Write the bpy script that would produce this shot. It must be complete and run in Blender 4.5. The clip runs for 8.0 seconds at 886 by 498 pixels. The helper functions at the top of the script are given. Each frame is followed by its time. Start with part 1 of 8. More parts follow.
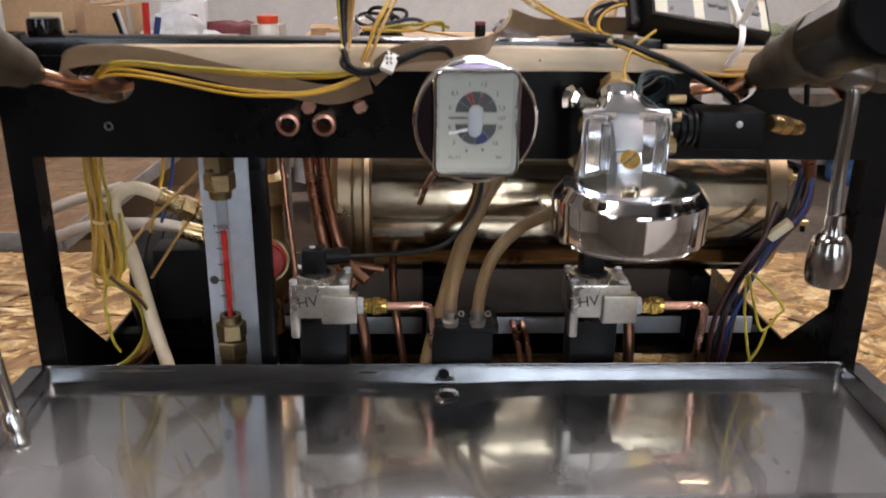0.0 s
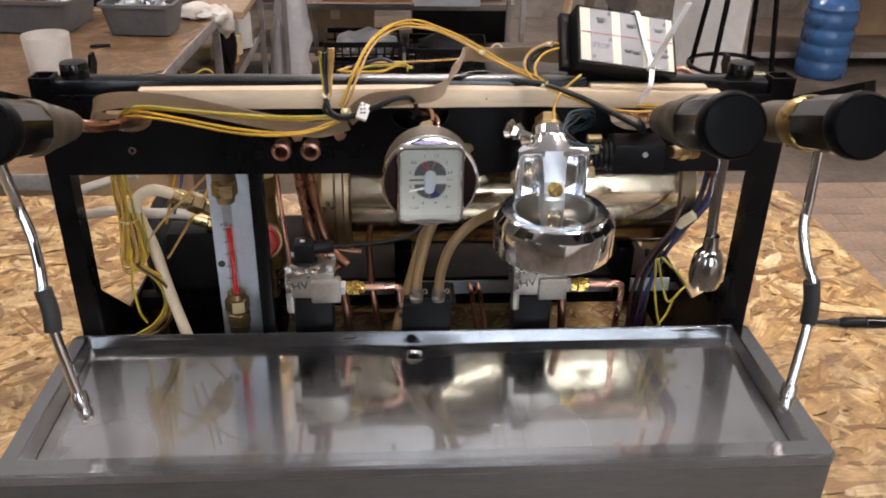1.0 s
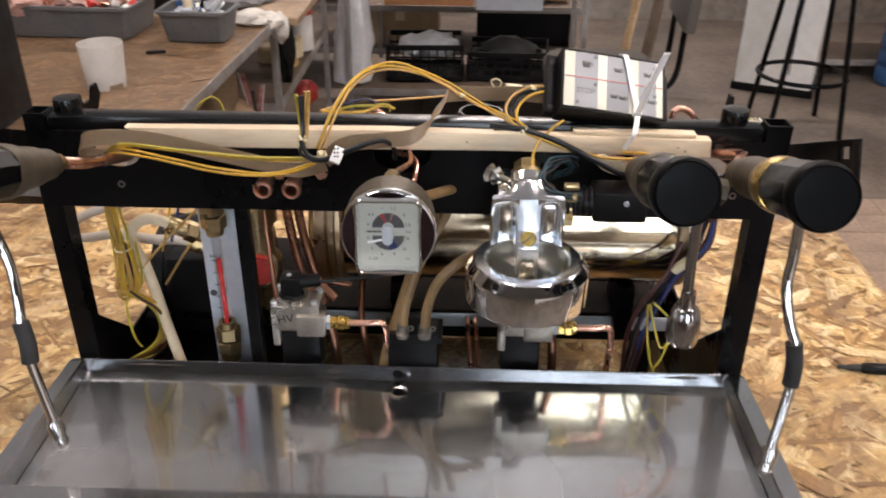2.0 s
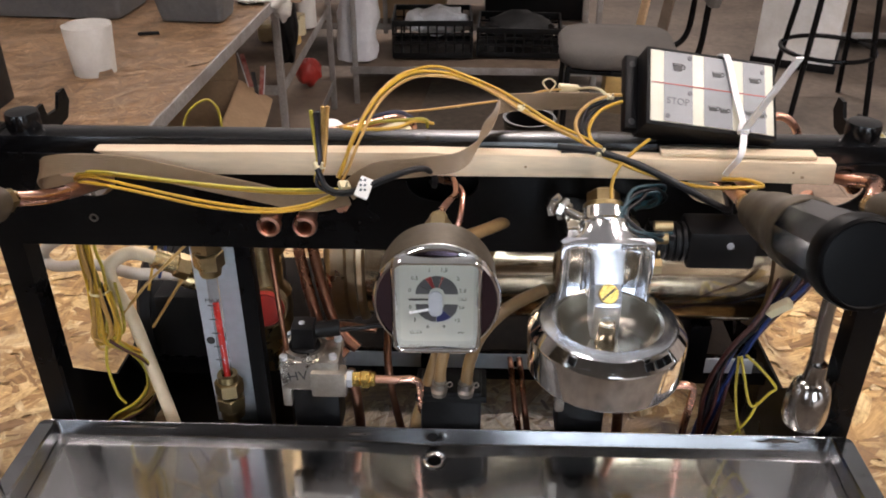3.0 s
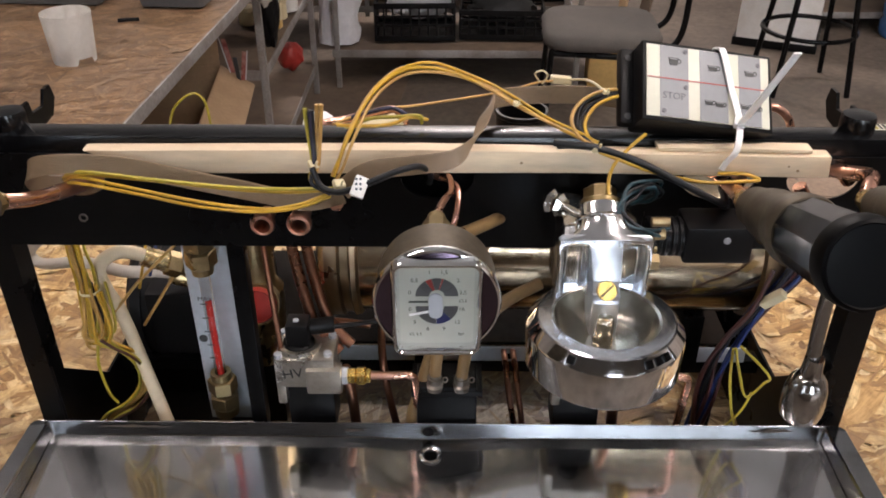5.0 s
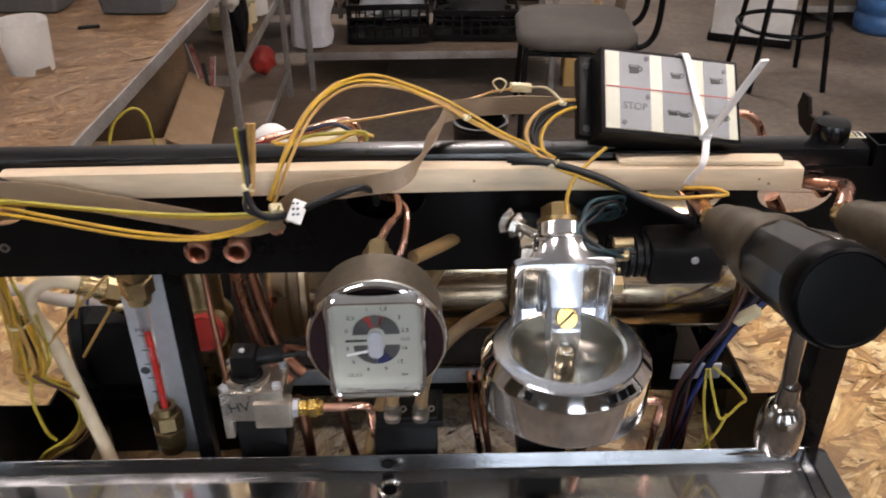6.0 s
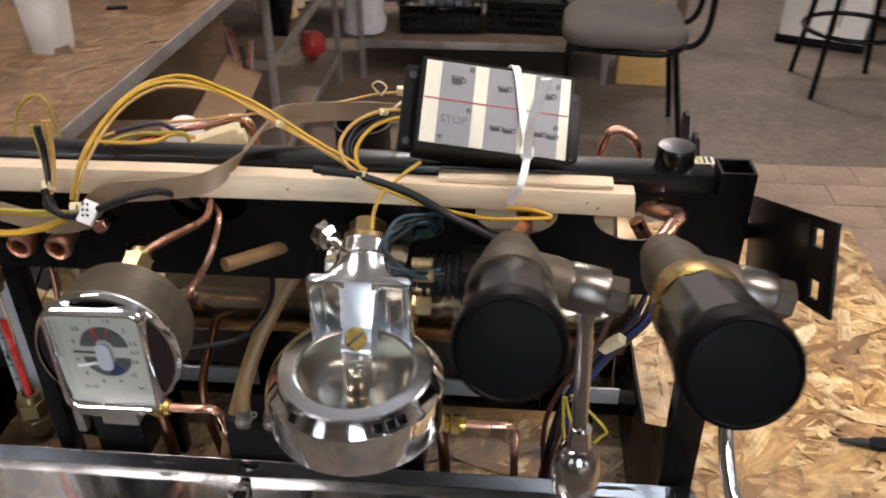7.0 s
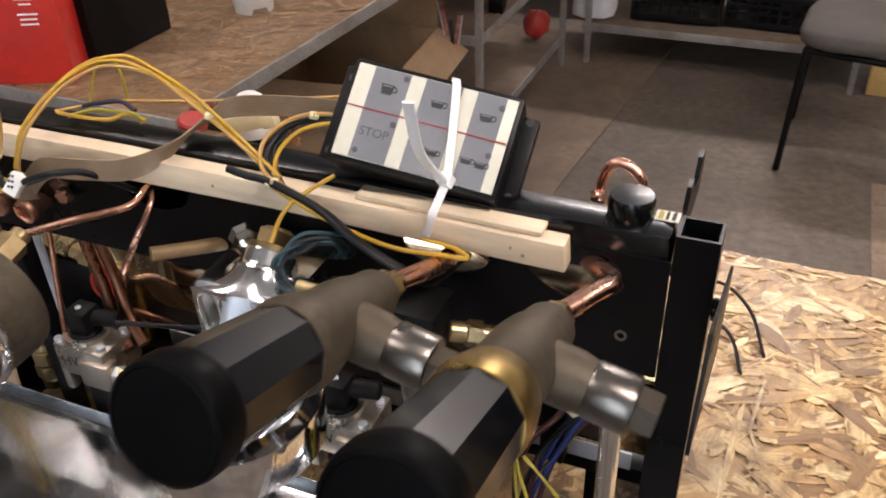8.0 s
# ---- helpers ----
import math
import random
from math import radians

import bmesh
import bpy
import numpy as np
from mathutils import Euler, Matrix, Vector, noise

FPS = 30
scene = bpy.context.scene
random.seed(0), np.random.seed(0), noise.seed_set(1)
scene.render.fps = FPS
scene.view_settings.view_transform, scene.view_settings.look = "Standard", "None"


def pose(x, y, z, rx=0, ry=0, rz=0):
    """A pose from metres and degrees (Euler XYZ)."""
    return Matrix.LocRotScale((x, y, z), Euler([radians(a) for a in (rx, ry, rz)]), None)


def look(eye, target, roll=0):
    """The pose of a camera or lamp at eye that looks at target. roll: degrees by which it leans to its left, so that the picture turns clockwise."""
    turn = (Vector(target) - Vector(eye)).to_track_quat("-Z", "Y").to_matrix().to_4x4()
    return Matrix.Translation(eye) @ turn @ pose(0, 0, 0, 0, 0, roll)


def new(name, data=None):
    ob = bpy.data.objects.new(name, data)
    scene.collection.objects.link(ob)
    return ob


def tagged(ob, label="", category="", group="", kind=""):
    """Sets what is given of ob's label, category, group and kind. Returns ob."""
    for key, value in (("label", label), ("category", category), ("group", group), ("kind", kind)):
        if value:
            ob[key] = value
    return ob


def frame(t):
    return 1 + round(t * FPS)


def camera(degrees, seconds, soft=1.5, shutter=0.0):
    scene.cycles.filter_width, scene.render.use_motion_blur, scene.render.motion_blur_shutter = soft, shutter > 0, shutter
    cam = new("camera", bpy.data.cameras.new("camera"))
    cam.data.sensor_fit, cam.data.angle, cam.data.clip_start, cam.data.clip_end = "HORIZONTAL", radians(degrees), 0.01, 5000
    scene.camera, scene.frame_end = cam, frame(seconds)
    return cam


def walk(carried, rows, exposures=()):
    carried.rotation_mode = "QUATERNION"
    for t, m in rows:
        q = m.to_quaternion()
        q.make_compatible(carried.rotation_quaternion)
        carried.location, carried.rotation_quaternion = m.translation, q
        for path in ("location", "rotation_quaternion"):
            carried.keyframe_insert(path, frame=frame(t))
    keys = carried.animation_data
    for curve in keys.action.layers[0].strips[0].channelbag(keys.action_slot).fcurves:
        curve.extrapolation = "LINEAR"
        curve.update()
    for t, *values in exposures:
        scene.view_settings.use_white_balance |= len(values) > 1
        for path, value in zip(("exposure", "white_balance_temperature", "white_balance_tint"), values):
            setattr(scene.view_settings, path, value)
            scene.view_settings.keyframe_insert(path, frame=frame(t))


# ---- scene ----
# Camera and its way (metres; table top at z = 0, machine front at y = 0).
cam = camera(54.8, 8.0, soft=1.8, shutter=0.3)
PATH = [
    (0, (-0.016, -0.578, 0.422), (0.051, 1.3, -0.262), 0.7),
    (0.5, (-0.026, -0.635, 0.509), (0.05, 1.186, -0.314), 0.5),
    (0.7, (-0.029, -0.643, 0.537), (0.092, 1.129, -0.382), 1.0),
    (1, (-0.009, -0.668, 0.565), (0.105, 1.089, -0.383), 1.1),
    (1.5, (0.02, -0.666, 0.586), (0.098, 1.082, -0.381), 2.0),
    (2, (0.067, -0.646, 0.597), (0.014, 1.108, -0.362), 0.4),
    (2.2, (0.082, -0.622, 0.585), (-0.059, 1.142, -0.346), -0.5),
    (3.3, (0.016, -0.485, 0.574), (-0.006, 1.224, -0.464), 0.6),
    (3.5, (0.015, -0.487, 0.575), (0.003, 1.221, -0.466), 0.9),
    (4, (0.02, -0.498, 0.582), (-0.006, 1.203, -0.469), 0.1),
    (5.5, (0.024, -0.483, 0.578), (0.014, 1.22, -0.472), -0.0),
    (6, (0.042, -0.454, 0.574), (0.064, 1.247, -0.477), -0.5),
    (6.5, (0.079, -0.427, 0.5765), (0.172, 1.277, -0.4655), -1.6),
    (7, (0.190, -0.425, 0.575), (0.039, 1.257, -0.497), -0.3),
    (7.5, (0.289, -0.402, 0.574), (-0.168, 1.215, -0.511), -0.3),
    (8, (0.336, -0.329, 0.566), (-0.332, 1.198, -0.538), -1.9),
]
walk(cam, [(t, look(eye, target, roll)) for t, eye, target, roll in PATH],
     [(0, -0.32, 6480, 12.5), (0.5, -0.23, 6480, 12.5), (1.0, -0.06, 6480, 12.5), (1.5, -0.02, 6480, 12.5), (3.5, -0.12, 6480, 12.5), (5.5, -0.19, 6480, 12.5), (8, -0.17, 6480, 12.5)])

# ---- world and light ----
FLOOR = -0.80
CEIL = 5.0
LAMP_Z = 2.9
world = bpy.data.worlds.new("world")
scene.world = world
world.use_nodes = True
wn = world.node_tree.nodes
sky = wn.new("ShaderNodeTexSky")
sky.sky_type, sky.sun_disc = "NISHITA", False
sky.sun_elevation, sky.sun_rotation = radians(35), radians(200)
world.node_tree.links.new(sky.outputs[0], wn["Background"].inputs[0])
wn["Background"].inputs[1].default_value = 0.12


def area_lamp(name, m, sx, sy, watts, col):
    d = bpy.data.lights.new(name, "AREA")
    d.shape, d.size, d.size_y, d.energy, d.color = "RECTANGLE", sx, sy, watts, col
    ob = new(name, d)
    ob.matrix_world = m
    return ob


# Unseen tubes; places and watts chosen to brighten bench, wall and background.
TUBES = [(-1.3, -0.9, 32), (1.6, -0.6, 84), (-1.5, 1.0, 35), (3.1, 1.3, 75), (0.3, 4.7, 110)]
for tx, ty, watts in TUBES:
    area_lamp("tube_light", pose(tx, ty, LAMP_Z - 0.16), 1.2, 0.16, watts, (1.0, 0.885, 0.83))
    # Added cool fill above each lamp, to lift ceiling and chrome.
    area_lamp("fill_uplight", pose(tx, ty, LAMP_Z + 0.012, 180), 1.2, 0.2, 100 if ty > 4 else 20, (0.87, 0.935, 1.0))
# windows behind the camera: centre and width
WINDOWS = [(-2.2, 0.9), (0.60, 1.0), (3.0, 0.9)]
WZ0, WZ1 = 0.20, 2.45


# ---- materials ----
def node_mat(name):
    m = bpy.data.materials.new(name)
    m.use_nodes = True
    nt = m.node_tree
    return m, nt, nt.nodes["Principled BSDF"]


def noise_node(nt, scale, detail=4.0, rough=0.6, vec=None):
    n = nt.nodes.new("ShaderNodeTexNoise")
    n.inputs["Scale"].default_value, n.inputs["Detail"].default_value, n.inputs["Roughness"].default_value = scale, detail, rough
    if vec:
        nt.links.new(vec, n.inputs["Vector"])
    return n


def ramp(nt, fac, stops):
    r = nt.nodes.new("ShaderNodeValToRGB")
    els = r.color_ramp.elements
    while len(els) < len(stops):
        els.new(0.5)
    for e, (p, c) in zip(els, stops):
        e.position, e.color = p, (*c, 1)
    nt.links.new(fac, r.inputs[0])
    return r


def coords(nt, stretch=(1, 1, 1), kind="Object"):
    tc = nt.nodes.new("ShaderNodeTexCoord")
    mp = nt.nodes.new("ShaderNodeMapping")
    mp.inputs["Scale"].default_value = stretch
    nt.links.new(tc.outputs[kind], mp.inputs[0])
    return mp.outputs[0]


def mixc(nt, fac, a, b, mode="MIX"):
    mx = nt.nodes.new("ShaderNodeMix")
    mx.data_type, mx.blend_type = "RGBA", mode
    for sock, v in ((mx.inputs[0], fac), (mx.inputs[6], a), (mx.inputs[7], b)):
        if isinstance(v, (int, float)):
            sock.default_value = v
        elif isinstance(v, tuple):
            sock.default_value = (*v, 1)
        else:
            nt.links.new(v, sock)
    return mx.outputs[2]


def bump(nt, bsdf, height, strength, dist):
    b = nt.nodes.new("ShaderNodeBump")
    b.inputs["Strength"].default_value, b.inputs["Distance"].default_value = strength, dist
    nt.links.new(height, b.inputs["Height"])
    nt.links.new(b.outputs[0], bsdf.inputs["Normal"])


def surf(name, col, rough=0.5, metal=0.0, var=0.2, fine=120.0, coarse=14.0, dirt=None, dirt_amt=0.5, bmp=0.15, bdist=0.0004,
         stretch=(1, 1, 1), rvar=0.12, coat=0.0, objvar=0.0, spec=0.5):
    """A worn surface: fine grain, coarse patches and dirt over one base colour."""
    m, nt, b = node_mat(name)
    v = coords(nt, stretch)
    n1, n2 = noise_node(nt, fine, 6, 0.65, v), noise_node(nt, coarse, 5, 0.6, v)
    lo = tuple(c * (1 - var) for c in col)
    hi = tuple(min(1.0, c * (1 + var)) for c in col)
    base = ramp(nt, n1.outputs[0], [(0.3, lo), (0.7, hi)]).outputs[0]
    if dirt:
        f = ramp(nt, n2.outputs[0], [(0.42, (0, 0, 0)), (0.68, (dirt_amt,) * 3)]).outputs[0]
        base = mixc(nt, f, base, dirt)
    if objvar:
        oi = nt.nodes.new("ShaderNodeObjectInfo")
        k = ramp(nt, oi.outputs["Random"], [(0, (1 - objvar,) * 3), (1, (1.0,) * 3)]).outputs[0]
        base = mixc(nt, 1.0, base, k, "MULTIPLY")
    nt.links.new(base, b.inputs["Base Color"])
    r = nt.nodes.new("ShaderNodeMapRange")
    r.inputs[3].default_value, r.inputs[4].default_value = max(0.02, rough - rvar), min(1.0, rough + rvar)
    nt.links.new(n2.outputs[0], r.inputs[0])
    r.inputs[1].default_value, r.inputs[2].default_value = 0.3, 0.7
    nt.links.new(r.outputs[0], b.inputs["Roughness"])
    b.inputs["Metallic"].default_value = metal
    b.inputs["Coat Weight"].default_value = coat
    b.inputs["Specular IOR Level"].default_value = spec
    if bmp:
        bump(nt, b, n1.outputs[0], bmp, bdist)
    return m


def clear_gloss(m, share, rough):
    """Burnished patches: lay a share of sharper reflection over a hazy metal."""
    nt = m.node_tree
    out = nt.nodes["Material Output"]
    b = out.inputs[0].links[0].from_node
    g = nt.nodes.new("ShaderNodeBsdfPrincipled")
    nt.links.new(b.inputs["Base Color"].links[0].from_socket, g.inputs["Base Color"])
    g.inputs["Metallic"].default_value, g.inputs["Roughness"].default_value = 1.0, rough
    mx = nt.nodes.new("ShaderNodeMixShader")
    mx.inputs[0].default_value = share
    nt.links.new(b.outputs[0], mx.inputs[1])
    nt.links.new(g.outputs[0], mx.inputs[2])
    nt.links.new(mx.outputs[0], out.inputs[0])


BLACK_PAINT = surf("black_paint", (0.003, 0.003, 0.0034), 0.32, 0, 0.3, 260, 9, (0.008, 0.0065, 0.0055), 0.35, 0.10, 0.0002, spec=0.14)
BLACK_GLOSS = surf("gloss_black_enamel", (0.003, 0.003, 0.0036), 0.22, 0, 0.3, 260, 9, (0.009, 0.008, 0.007), 0.35, 0.05, 0.0002, spec=0.45, rvar=0.07)
BLACK_PLASTIC = surf("black_plastic", (0.004, 0.004, 0.0045), 0.42, 0, 0.25, 300, 20, (0.012, 0.010, 0.009), 0.3, 0.1, 0.0002, spec=0.16)
GRIMY_BLACK = surf("grimy_black_sheet", (0.010, 0.0075, 0.006), 0.75, 0, 0.3, 120, 14, (0.030, 0.020, 0.013), 0.6, 0.2, 0.0004, spec=0.06)
KNOB_PLASTIC = surf("knob_plastic", (0.0022, 0.0026, 0.0038), 0.17, 0, 0.2, 420, 40, (0.004, 0.0035, 0.003), 0.25, 0.04, 0.0002, spec=0.34, rvar=0.06)
CAP_PLASTIC = surf("matt_cap_plastic", (0.0016, 0.0016, 0.0019), 0.45, 0, 0.2, 420, 40, (0.004, 0.0035, 0.003), 0.3, 0.1, 0.0002, spec=0.06)
RUBBER = surf("black_rubber", (0.018, 0.018, 0.018), 0.7, 0, 0.2, 300, 20)
CHROME = surf("chrome", (0.86, 0.87, 0.88), 0.07, 1, 0.03, 60, 30, (0.55, 0.53, 0.5), 0.25, 0.02, 0.0001, rvar=0.05)
CHROME_CAST = surf("chromed_casting", (0.80, 0.81, 0.83), 0.15, 1, 0.04, 90, 30, (0.60, 0.58, 0.55), 0.3, 0.04, 0.0002, rvar=0.05)
CHROME_MATT = surf("satin_chrome", (0.70, 0.73, 0.79), 0.20, 1, 0.05, 120, 40, (0.55, 0.57, 0.61), 0.35, 0.05, 0.0001, rvar=0.05)
STEM_CHROME = surf("satin_stem", (0.58, 0.60, 0.635), 0.33, 1, 0.06, 120, 40, (0.44, 0.44, 0.45), 0.4, 0.06, 0.0002, rvar=0.06)
# Polished plate: the dark surroundings it mirrors are put into its colour.
MIRRORED_DARK = surf("mirrored_dark_chrome", (0.13, 0.10, 0.14), 0.08, 1, 0.05, 60, 30, (0.10, 0.06, 0.06), 0.3, 0.02, 0.0001, rvar=0.03)
SATIN_CAST = surf("satin_casting", (0.49, 0.46, 0.395), 0.20, 1, 0.06, 160, 18, (0.42, 0.36, 0.27), 0.45, 0.05, 0.0002, rvar=0.03)
CHROME_WORN = surf("worn_chrome", (0.78, 0.76, 0.72), 0.17, 1, 0.1, 140, 30, (0.42, 0.36, 0.28), 0.5, 0.06, 0.0002, rvar=0.08)
BRASS = surf("brass", (0.47, 0.36, 0.19), 0.30, 1, 0.15, 150, 25, (0.20, 0.145, 0.08), 0.7, 0.08, 0.0002)
DULL_BRASS = surf("dull_brass", (0.23, 0.17, 0.085), 0.42, 1, 0.15, 150, 25, (0.18, 0.13, 0.07), 0.6, 0.1, 0.0002)
DULL_NICKEL = surf("dull_nickel", (0.17, 0.152, 0.132), 0.42, 0.8, 0.15, 200, 30, (0.28, 0.24, 0.19), 0.6, 0.12, 0.0002)
BAND_BRASS = surf("gilt_band", (0.46, 0.31, 0.09), 0.3, 1, 0.12, 150, 30, (0.16, 0.115, 0.06), 0.8, 0.08, 0.0002)
WORN_COLLAR = surf("worn_collar", (0.20, 0.186, 0.168), 0.30, 1, 0.12, 200, 40, (0.15, 0.13, 0.11), 0.6, 0.08, 0.0002)
DARK_NUT = surf("dark_bronze_nut", (0.05, 0.042, 0.03), 0.5, 0.6, 0.3, 220, 25, (0.09, 0.07, 0.05), 0.5, 0.2, 0.0003)
BRASS_BRIGHT = surf("bright_brass", (0.85, 0.6, 0.18), 0.2, 1, 0.06, 150, 25, (0.5, 0.33, 0.1), 0.3, 0.05, 0.0001)
BOILER = surf("boiler_brass", (0.72, 0.61, 0.44), 0.17, 1, 0.06, 40, 7, (0.20, 0.13, 0.075), 0.9, 0.0, 0.0003, stretch=(1, 3, 3), rvar=0.04)
clear_gloss(BOILER, 0.28, 0.03)
BOILER_END = surf("dull_boiler_end", (0.46, 0.36, 0.235), 0.30, 1, 0.12, 60, 12, (0.22, 0.15, 0.085), 0.7, 0.05, 0.0002)
BRONZE = surf("dull_bronze", (0.080, 0.064, 0.044), 0.52, 0.7, 0.3, 220, 25, (0.125, 0.100, 0.070), 0.6, 0.25, 0.0003)
COPPER_DULL = surf("tarnished_copper", (0.34, 0.165, 0.10), 0.34, 1, 0.2, 120, 18, (0.13, 0.06, 0.04), 0.8, 0.08, 0.0002)
COPPER = surf("copper", (0.76, 0.44, 0.33), 0.27, 1, 0.12, 150, 30, (0.40, 0.19, 0.12), 0.5, 0.06, 0.0002)
CAST_METAL = surf("nickel_casting", (0.46, 0.425, 0.375), 0.33, 0.95, 0.15, 260, 30, (0.40, 0.34, 0.26), 0.5, 0.25, 0.0003)
ZINC = surf("zinc_plate", (0.52, 0.55, 0.59), 0.45, 0.6, 0.08, 140, 22, (0.45, 0.46, 0.48), 0.4, 0.08, 0.0002)
WOOD = surf("pale_wood", (0.74, 0.60, 0.42), 0.6, 0, 0.22, 80, 16, (0.40, 0.29, 0.20), 0.6, 0.3, 0.0005, stretch=(0.16, 1, 1))
KNOT = surf("wood_knot", (0.30, 0.20, 0.11), 0.6, 0, 0.3, 200, 60)
YELLOW_WIRE = surf("yellow_wire", (0.50, 0.29, 0.022), 0.38, 0, 0.15, 200, 30, (0.30, 0.20, 0.05), 0.4, 0)
GREENYELLOW_WIRE = surf("yellow_green_wire", (0.42, 0.32, 0.035), 0.38, 0, 0.25, 90, 30, (0.20, 0.22, 0.03), 0.5, 0)
ORANGE_WIRE = surf("ochre_wire", (0.44, 0.255, 0.075), 0.42, 0, 0.15, 200, 30, None, 0, 0)
BLACK_WIRE = surf("black_wire", (0.008, 0.008, 0.009), 0.42, 0, 0.2, 200, 30, None, 0, 0, spec=0.3)
BLUE_WIRE = surf("blue_wire", (0.014, 0.035, 0.15), 0.4, 0, 0.2, 200, 30, None, 0, 0)
TEAL_WIRE = surf("teal_wire", (0.008, 0.034, 0.045), 0.42, 0, 0.2, 200, 30, None, 0, 0)
BROWN_WIRE = surf("brown_wire", (0.060, 0.019, 0.015), 0.4, 0, 0.2, 200, 30, None, 0, 0)
PURPLE_WIRE = surf("dark_violet_wire", (0.016, 0.012, 0.03), 0.4, 0, 0.2, 200, 30, None, 0, 0)
CREAM_HOSE = surf("cream_hose", (0.66, 0.55, 0.38), 0.45, 0, 0.08, 120, 20, (0.5, 0.4, 0.25), 0.4, 0.05)
TAN_TUBE = surf("tan_silicone", (0.185, 0.115, 0.050), 0.4, 0, 0.12, 120, 20, (0.3, 0.19, 0.08), 0.5, 0.05)
GREY_HOSE = surf("grey_hose", (0.40, 0.36, 0.31), 0.5, 0, 0.08, 120, 20)
RIBBON = surf("ribbon_cable", (0.21, 0.145, 0.085), 0.45, 0, 0.12, 200, 30, (0.2, 0.14, 0.08), 0.3, 0)
WHITE_PLASTIC = surf("white_plastic", (0.82, 0.81, 0.78), 0.42, 0, 0.05, 120, 20, (0.6, 0.57, 0.5), 0.3, 0.05)
NYLON = surf("nylon_tie", (0.86, 0.85, 0.84), 0.35, 0, 0.04, 150, 30, None, 0, 0)
IVORY = surf("ivory_plastic", (0.66, 0.57, 0.36), 0.45, 0, 0.06, 150, 30)
FACE_IVORY = surf("dial_face", (0.44, 0.435, 0.375), 0.5, 0, 0.03, 90, 20)
FACE_GREY = surf("dial_grey", (0.07, 0.07, 0.07), 0.5, 0, 0.1, 90, 20, None, 0, 0)
FACE_LGREY = surf("hub_grey", (0.42, 0.44, 0.47), 0.4, 0, 0.05, 90, 20, None, 0, 0)
FACE_RED = surf("signal_red", (0.30, 0.035, 0.03), 0.45, 0, 0.1, 90, 20, None, 0, 0)
FACE_BLUE = surf("signal_blue", (0.022, 0.028, 0.11), 0.45, 0, 0.1, 90, 20, None, 0, 0)
FADED_INK = surf("faded_ink", (0.075, 0.075, 0.085), 0.5, 0, 0.2, 90, 20, None, 0, 0)
INK = surf("black_ink", (0.03, 0.03, 0.03), 0.6, 0, 0.1, 90, 20, None, 0, 0)
PAD_GREY = surf("keypad_grey", (0.17, 0.175, 0.19), 0.45, 0, 0.04, 200, 20, (0.3, 0.3, 0.3), 0.3, 0.03)
PAD_CREAM = surf("keypad_cream", (0.63, 0.61, 0.50), 0.45, 0, 0.03, 200, 20, (0.7, 0.66, 0.5), 0.3, 0.03)
SOOT = surf("baked_grime", (0.035, 0.022, 0.014), 0.6, 0, 0.4, 300, 60, (0.10, 0.075, 0.055), 0.6, 0.2, 0.0002)
RED_DULL = surf("faded_red_print", (0.30, 0.06, 0.05), 0.7, 0, 0.4, 60, 30, (0.45, 0.36, 0.30), 0.6, 0.1)
RED_CAP = surf("dull_red_plastic", (0.36, 0.03, 0.022), 0.5, 0, 0.15, 60, 12, (0.12, 0.012, 0.01), 0.5, 0.05)
RED_PAINT = surf("red_paint", (0.55, 0.03, 0.02), 0.4, 0, 0.1, 60, 12, (0.35, 0.02, 0.02), 0.3, 0.05)
RED_LIQUID = surf("red_indicator", (0.70, 0.04, 0.03), 0.25, 0, 0.05, 60, 12, None, 0, 0)
CARDBOARD = surf("cardboard", (0.42, 0.28, 0.16), 0.8, 0, 0.12, 90, 8, (0.3, 0.19, 0.11), 0.5, 0.2, 0.0005)
GREY_TUB = surf("grey_plastic", (0.10, 0.105, 0.11), 0.5, 0, 0.15, 90, 10, (0.2, 0.18, 0.16), 0.4, 0.1)
BENCH_STEEL = surf("painted_steel", (0.30, 0.285, 0.27), 0.55, 0.3, 0.2, 120, 8, (0.14, 0.10, 0.08), 0.6, 0.2)
WALL_PAINT = surf("white_wall", (0.82, 0.80, 0.78), 0.85, 0, 0.05, 30, 2.0, (0.60, 0.56, 0.52), 0.35, 0.3, 0.003)
STONE_WALL = surf("stone_wall", (0.24, 0.21, 0.18), 0.9, 0, 0.3, 14, 2.2, (0.36, 0.33, 0.30), 0.6, 0.6, 0.02)
DARK_STONE = surf("dark_stone", (0.085, 0.072, 0.060), 0.9, 0, 0.3, 14, 2.2, (0.13, 0.115, 0.10), 0.6, 0.6, 0.02)
CEIL_PAINT = surf("ceiling_board", (0.24, 0.225, 0.21), 0.9, 0, 0.2, 20, 1.5, (0.28, 0.26, 0.24), 0.6, 0.2, 0.003)
CONCRETE = surf("worn_concrete", (0.130, 0.101, 0.077), 0.66, 0, 0.35, 30, 1.7, (0.060, 0.051, 0.043), 0.8, 0.3, 0.003)
PAVER = surf("clay_paver", (0.30, 0.215, 0.155), 0.8, 0, 0.25, 45, 2.6, (0.17, 0.125, 0.095), 0.7, 0.4, 0.003, objvar=0.12)
BOARD_FLOOR = surf("dirty_board", (0.165, 0.118, 0.082), 0.75, 0, 0.3, 24, 3, (0.09, 0.065, 0.05), 0.8, 0.3, 0.002)
FABRIC = surf("grey_fabric", (0.075, 0.066, 0.058), 0.95, 0, 0.3, 260, 10, (0.12, 0.105, 0.09), 0.5, 0.4, 0.001)
BLUE_PLASTIC = surf("blue_bottle", (0.04, 0.11, 0.26), 0.22, 0, 0.15, 30, 6, (0.02, 0.06, 0.15), 0.4, 0.05)
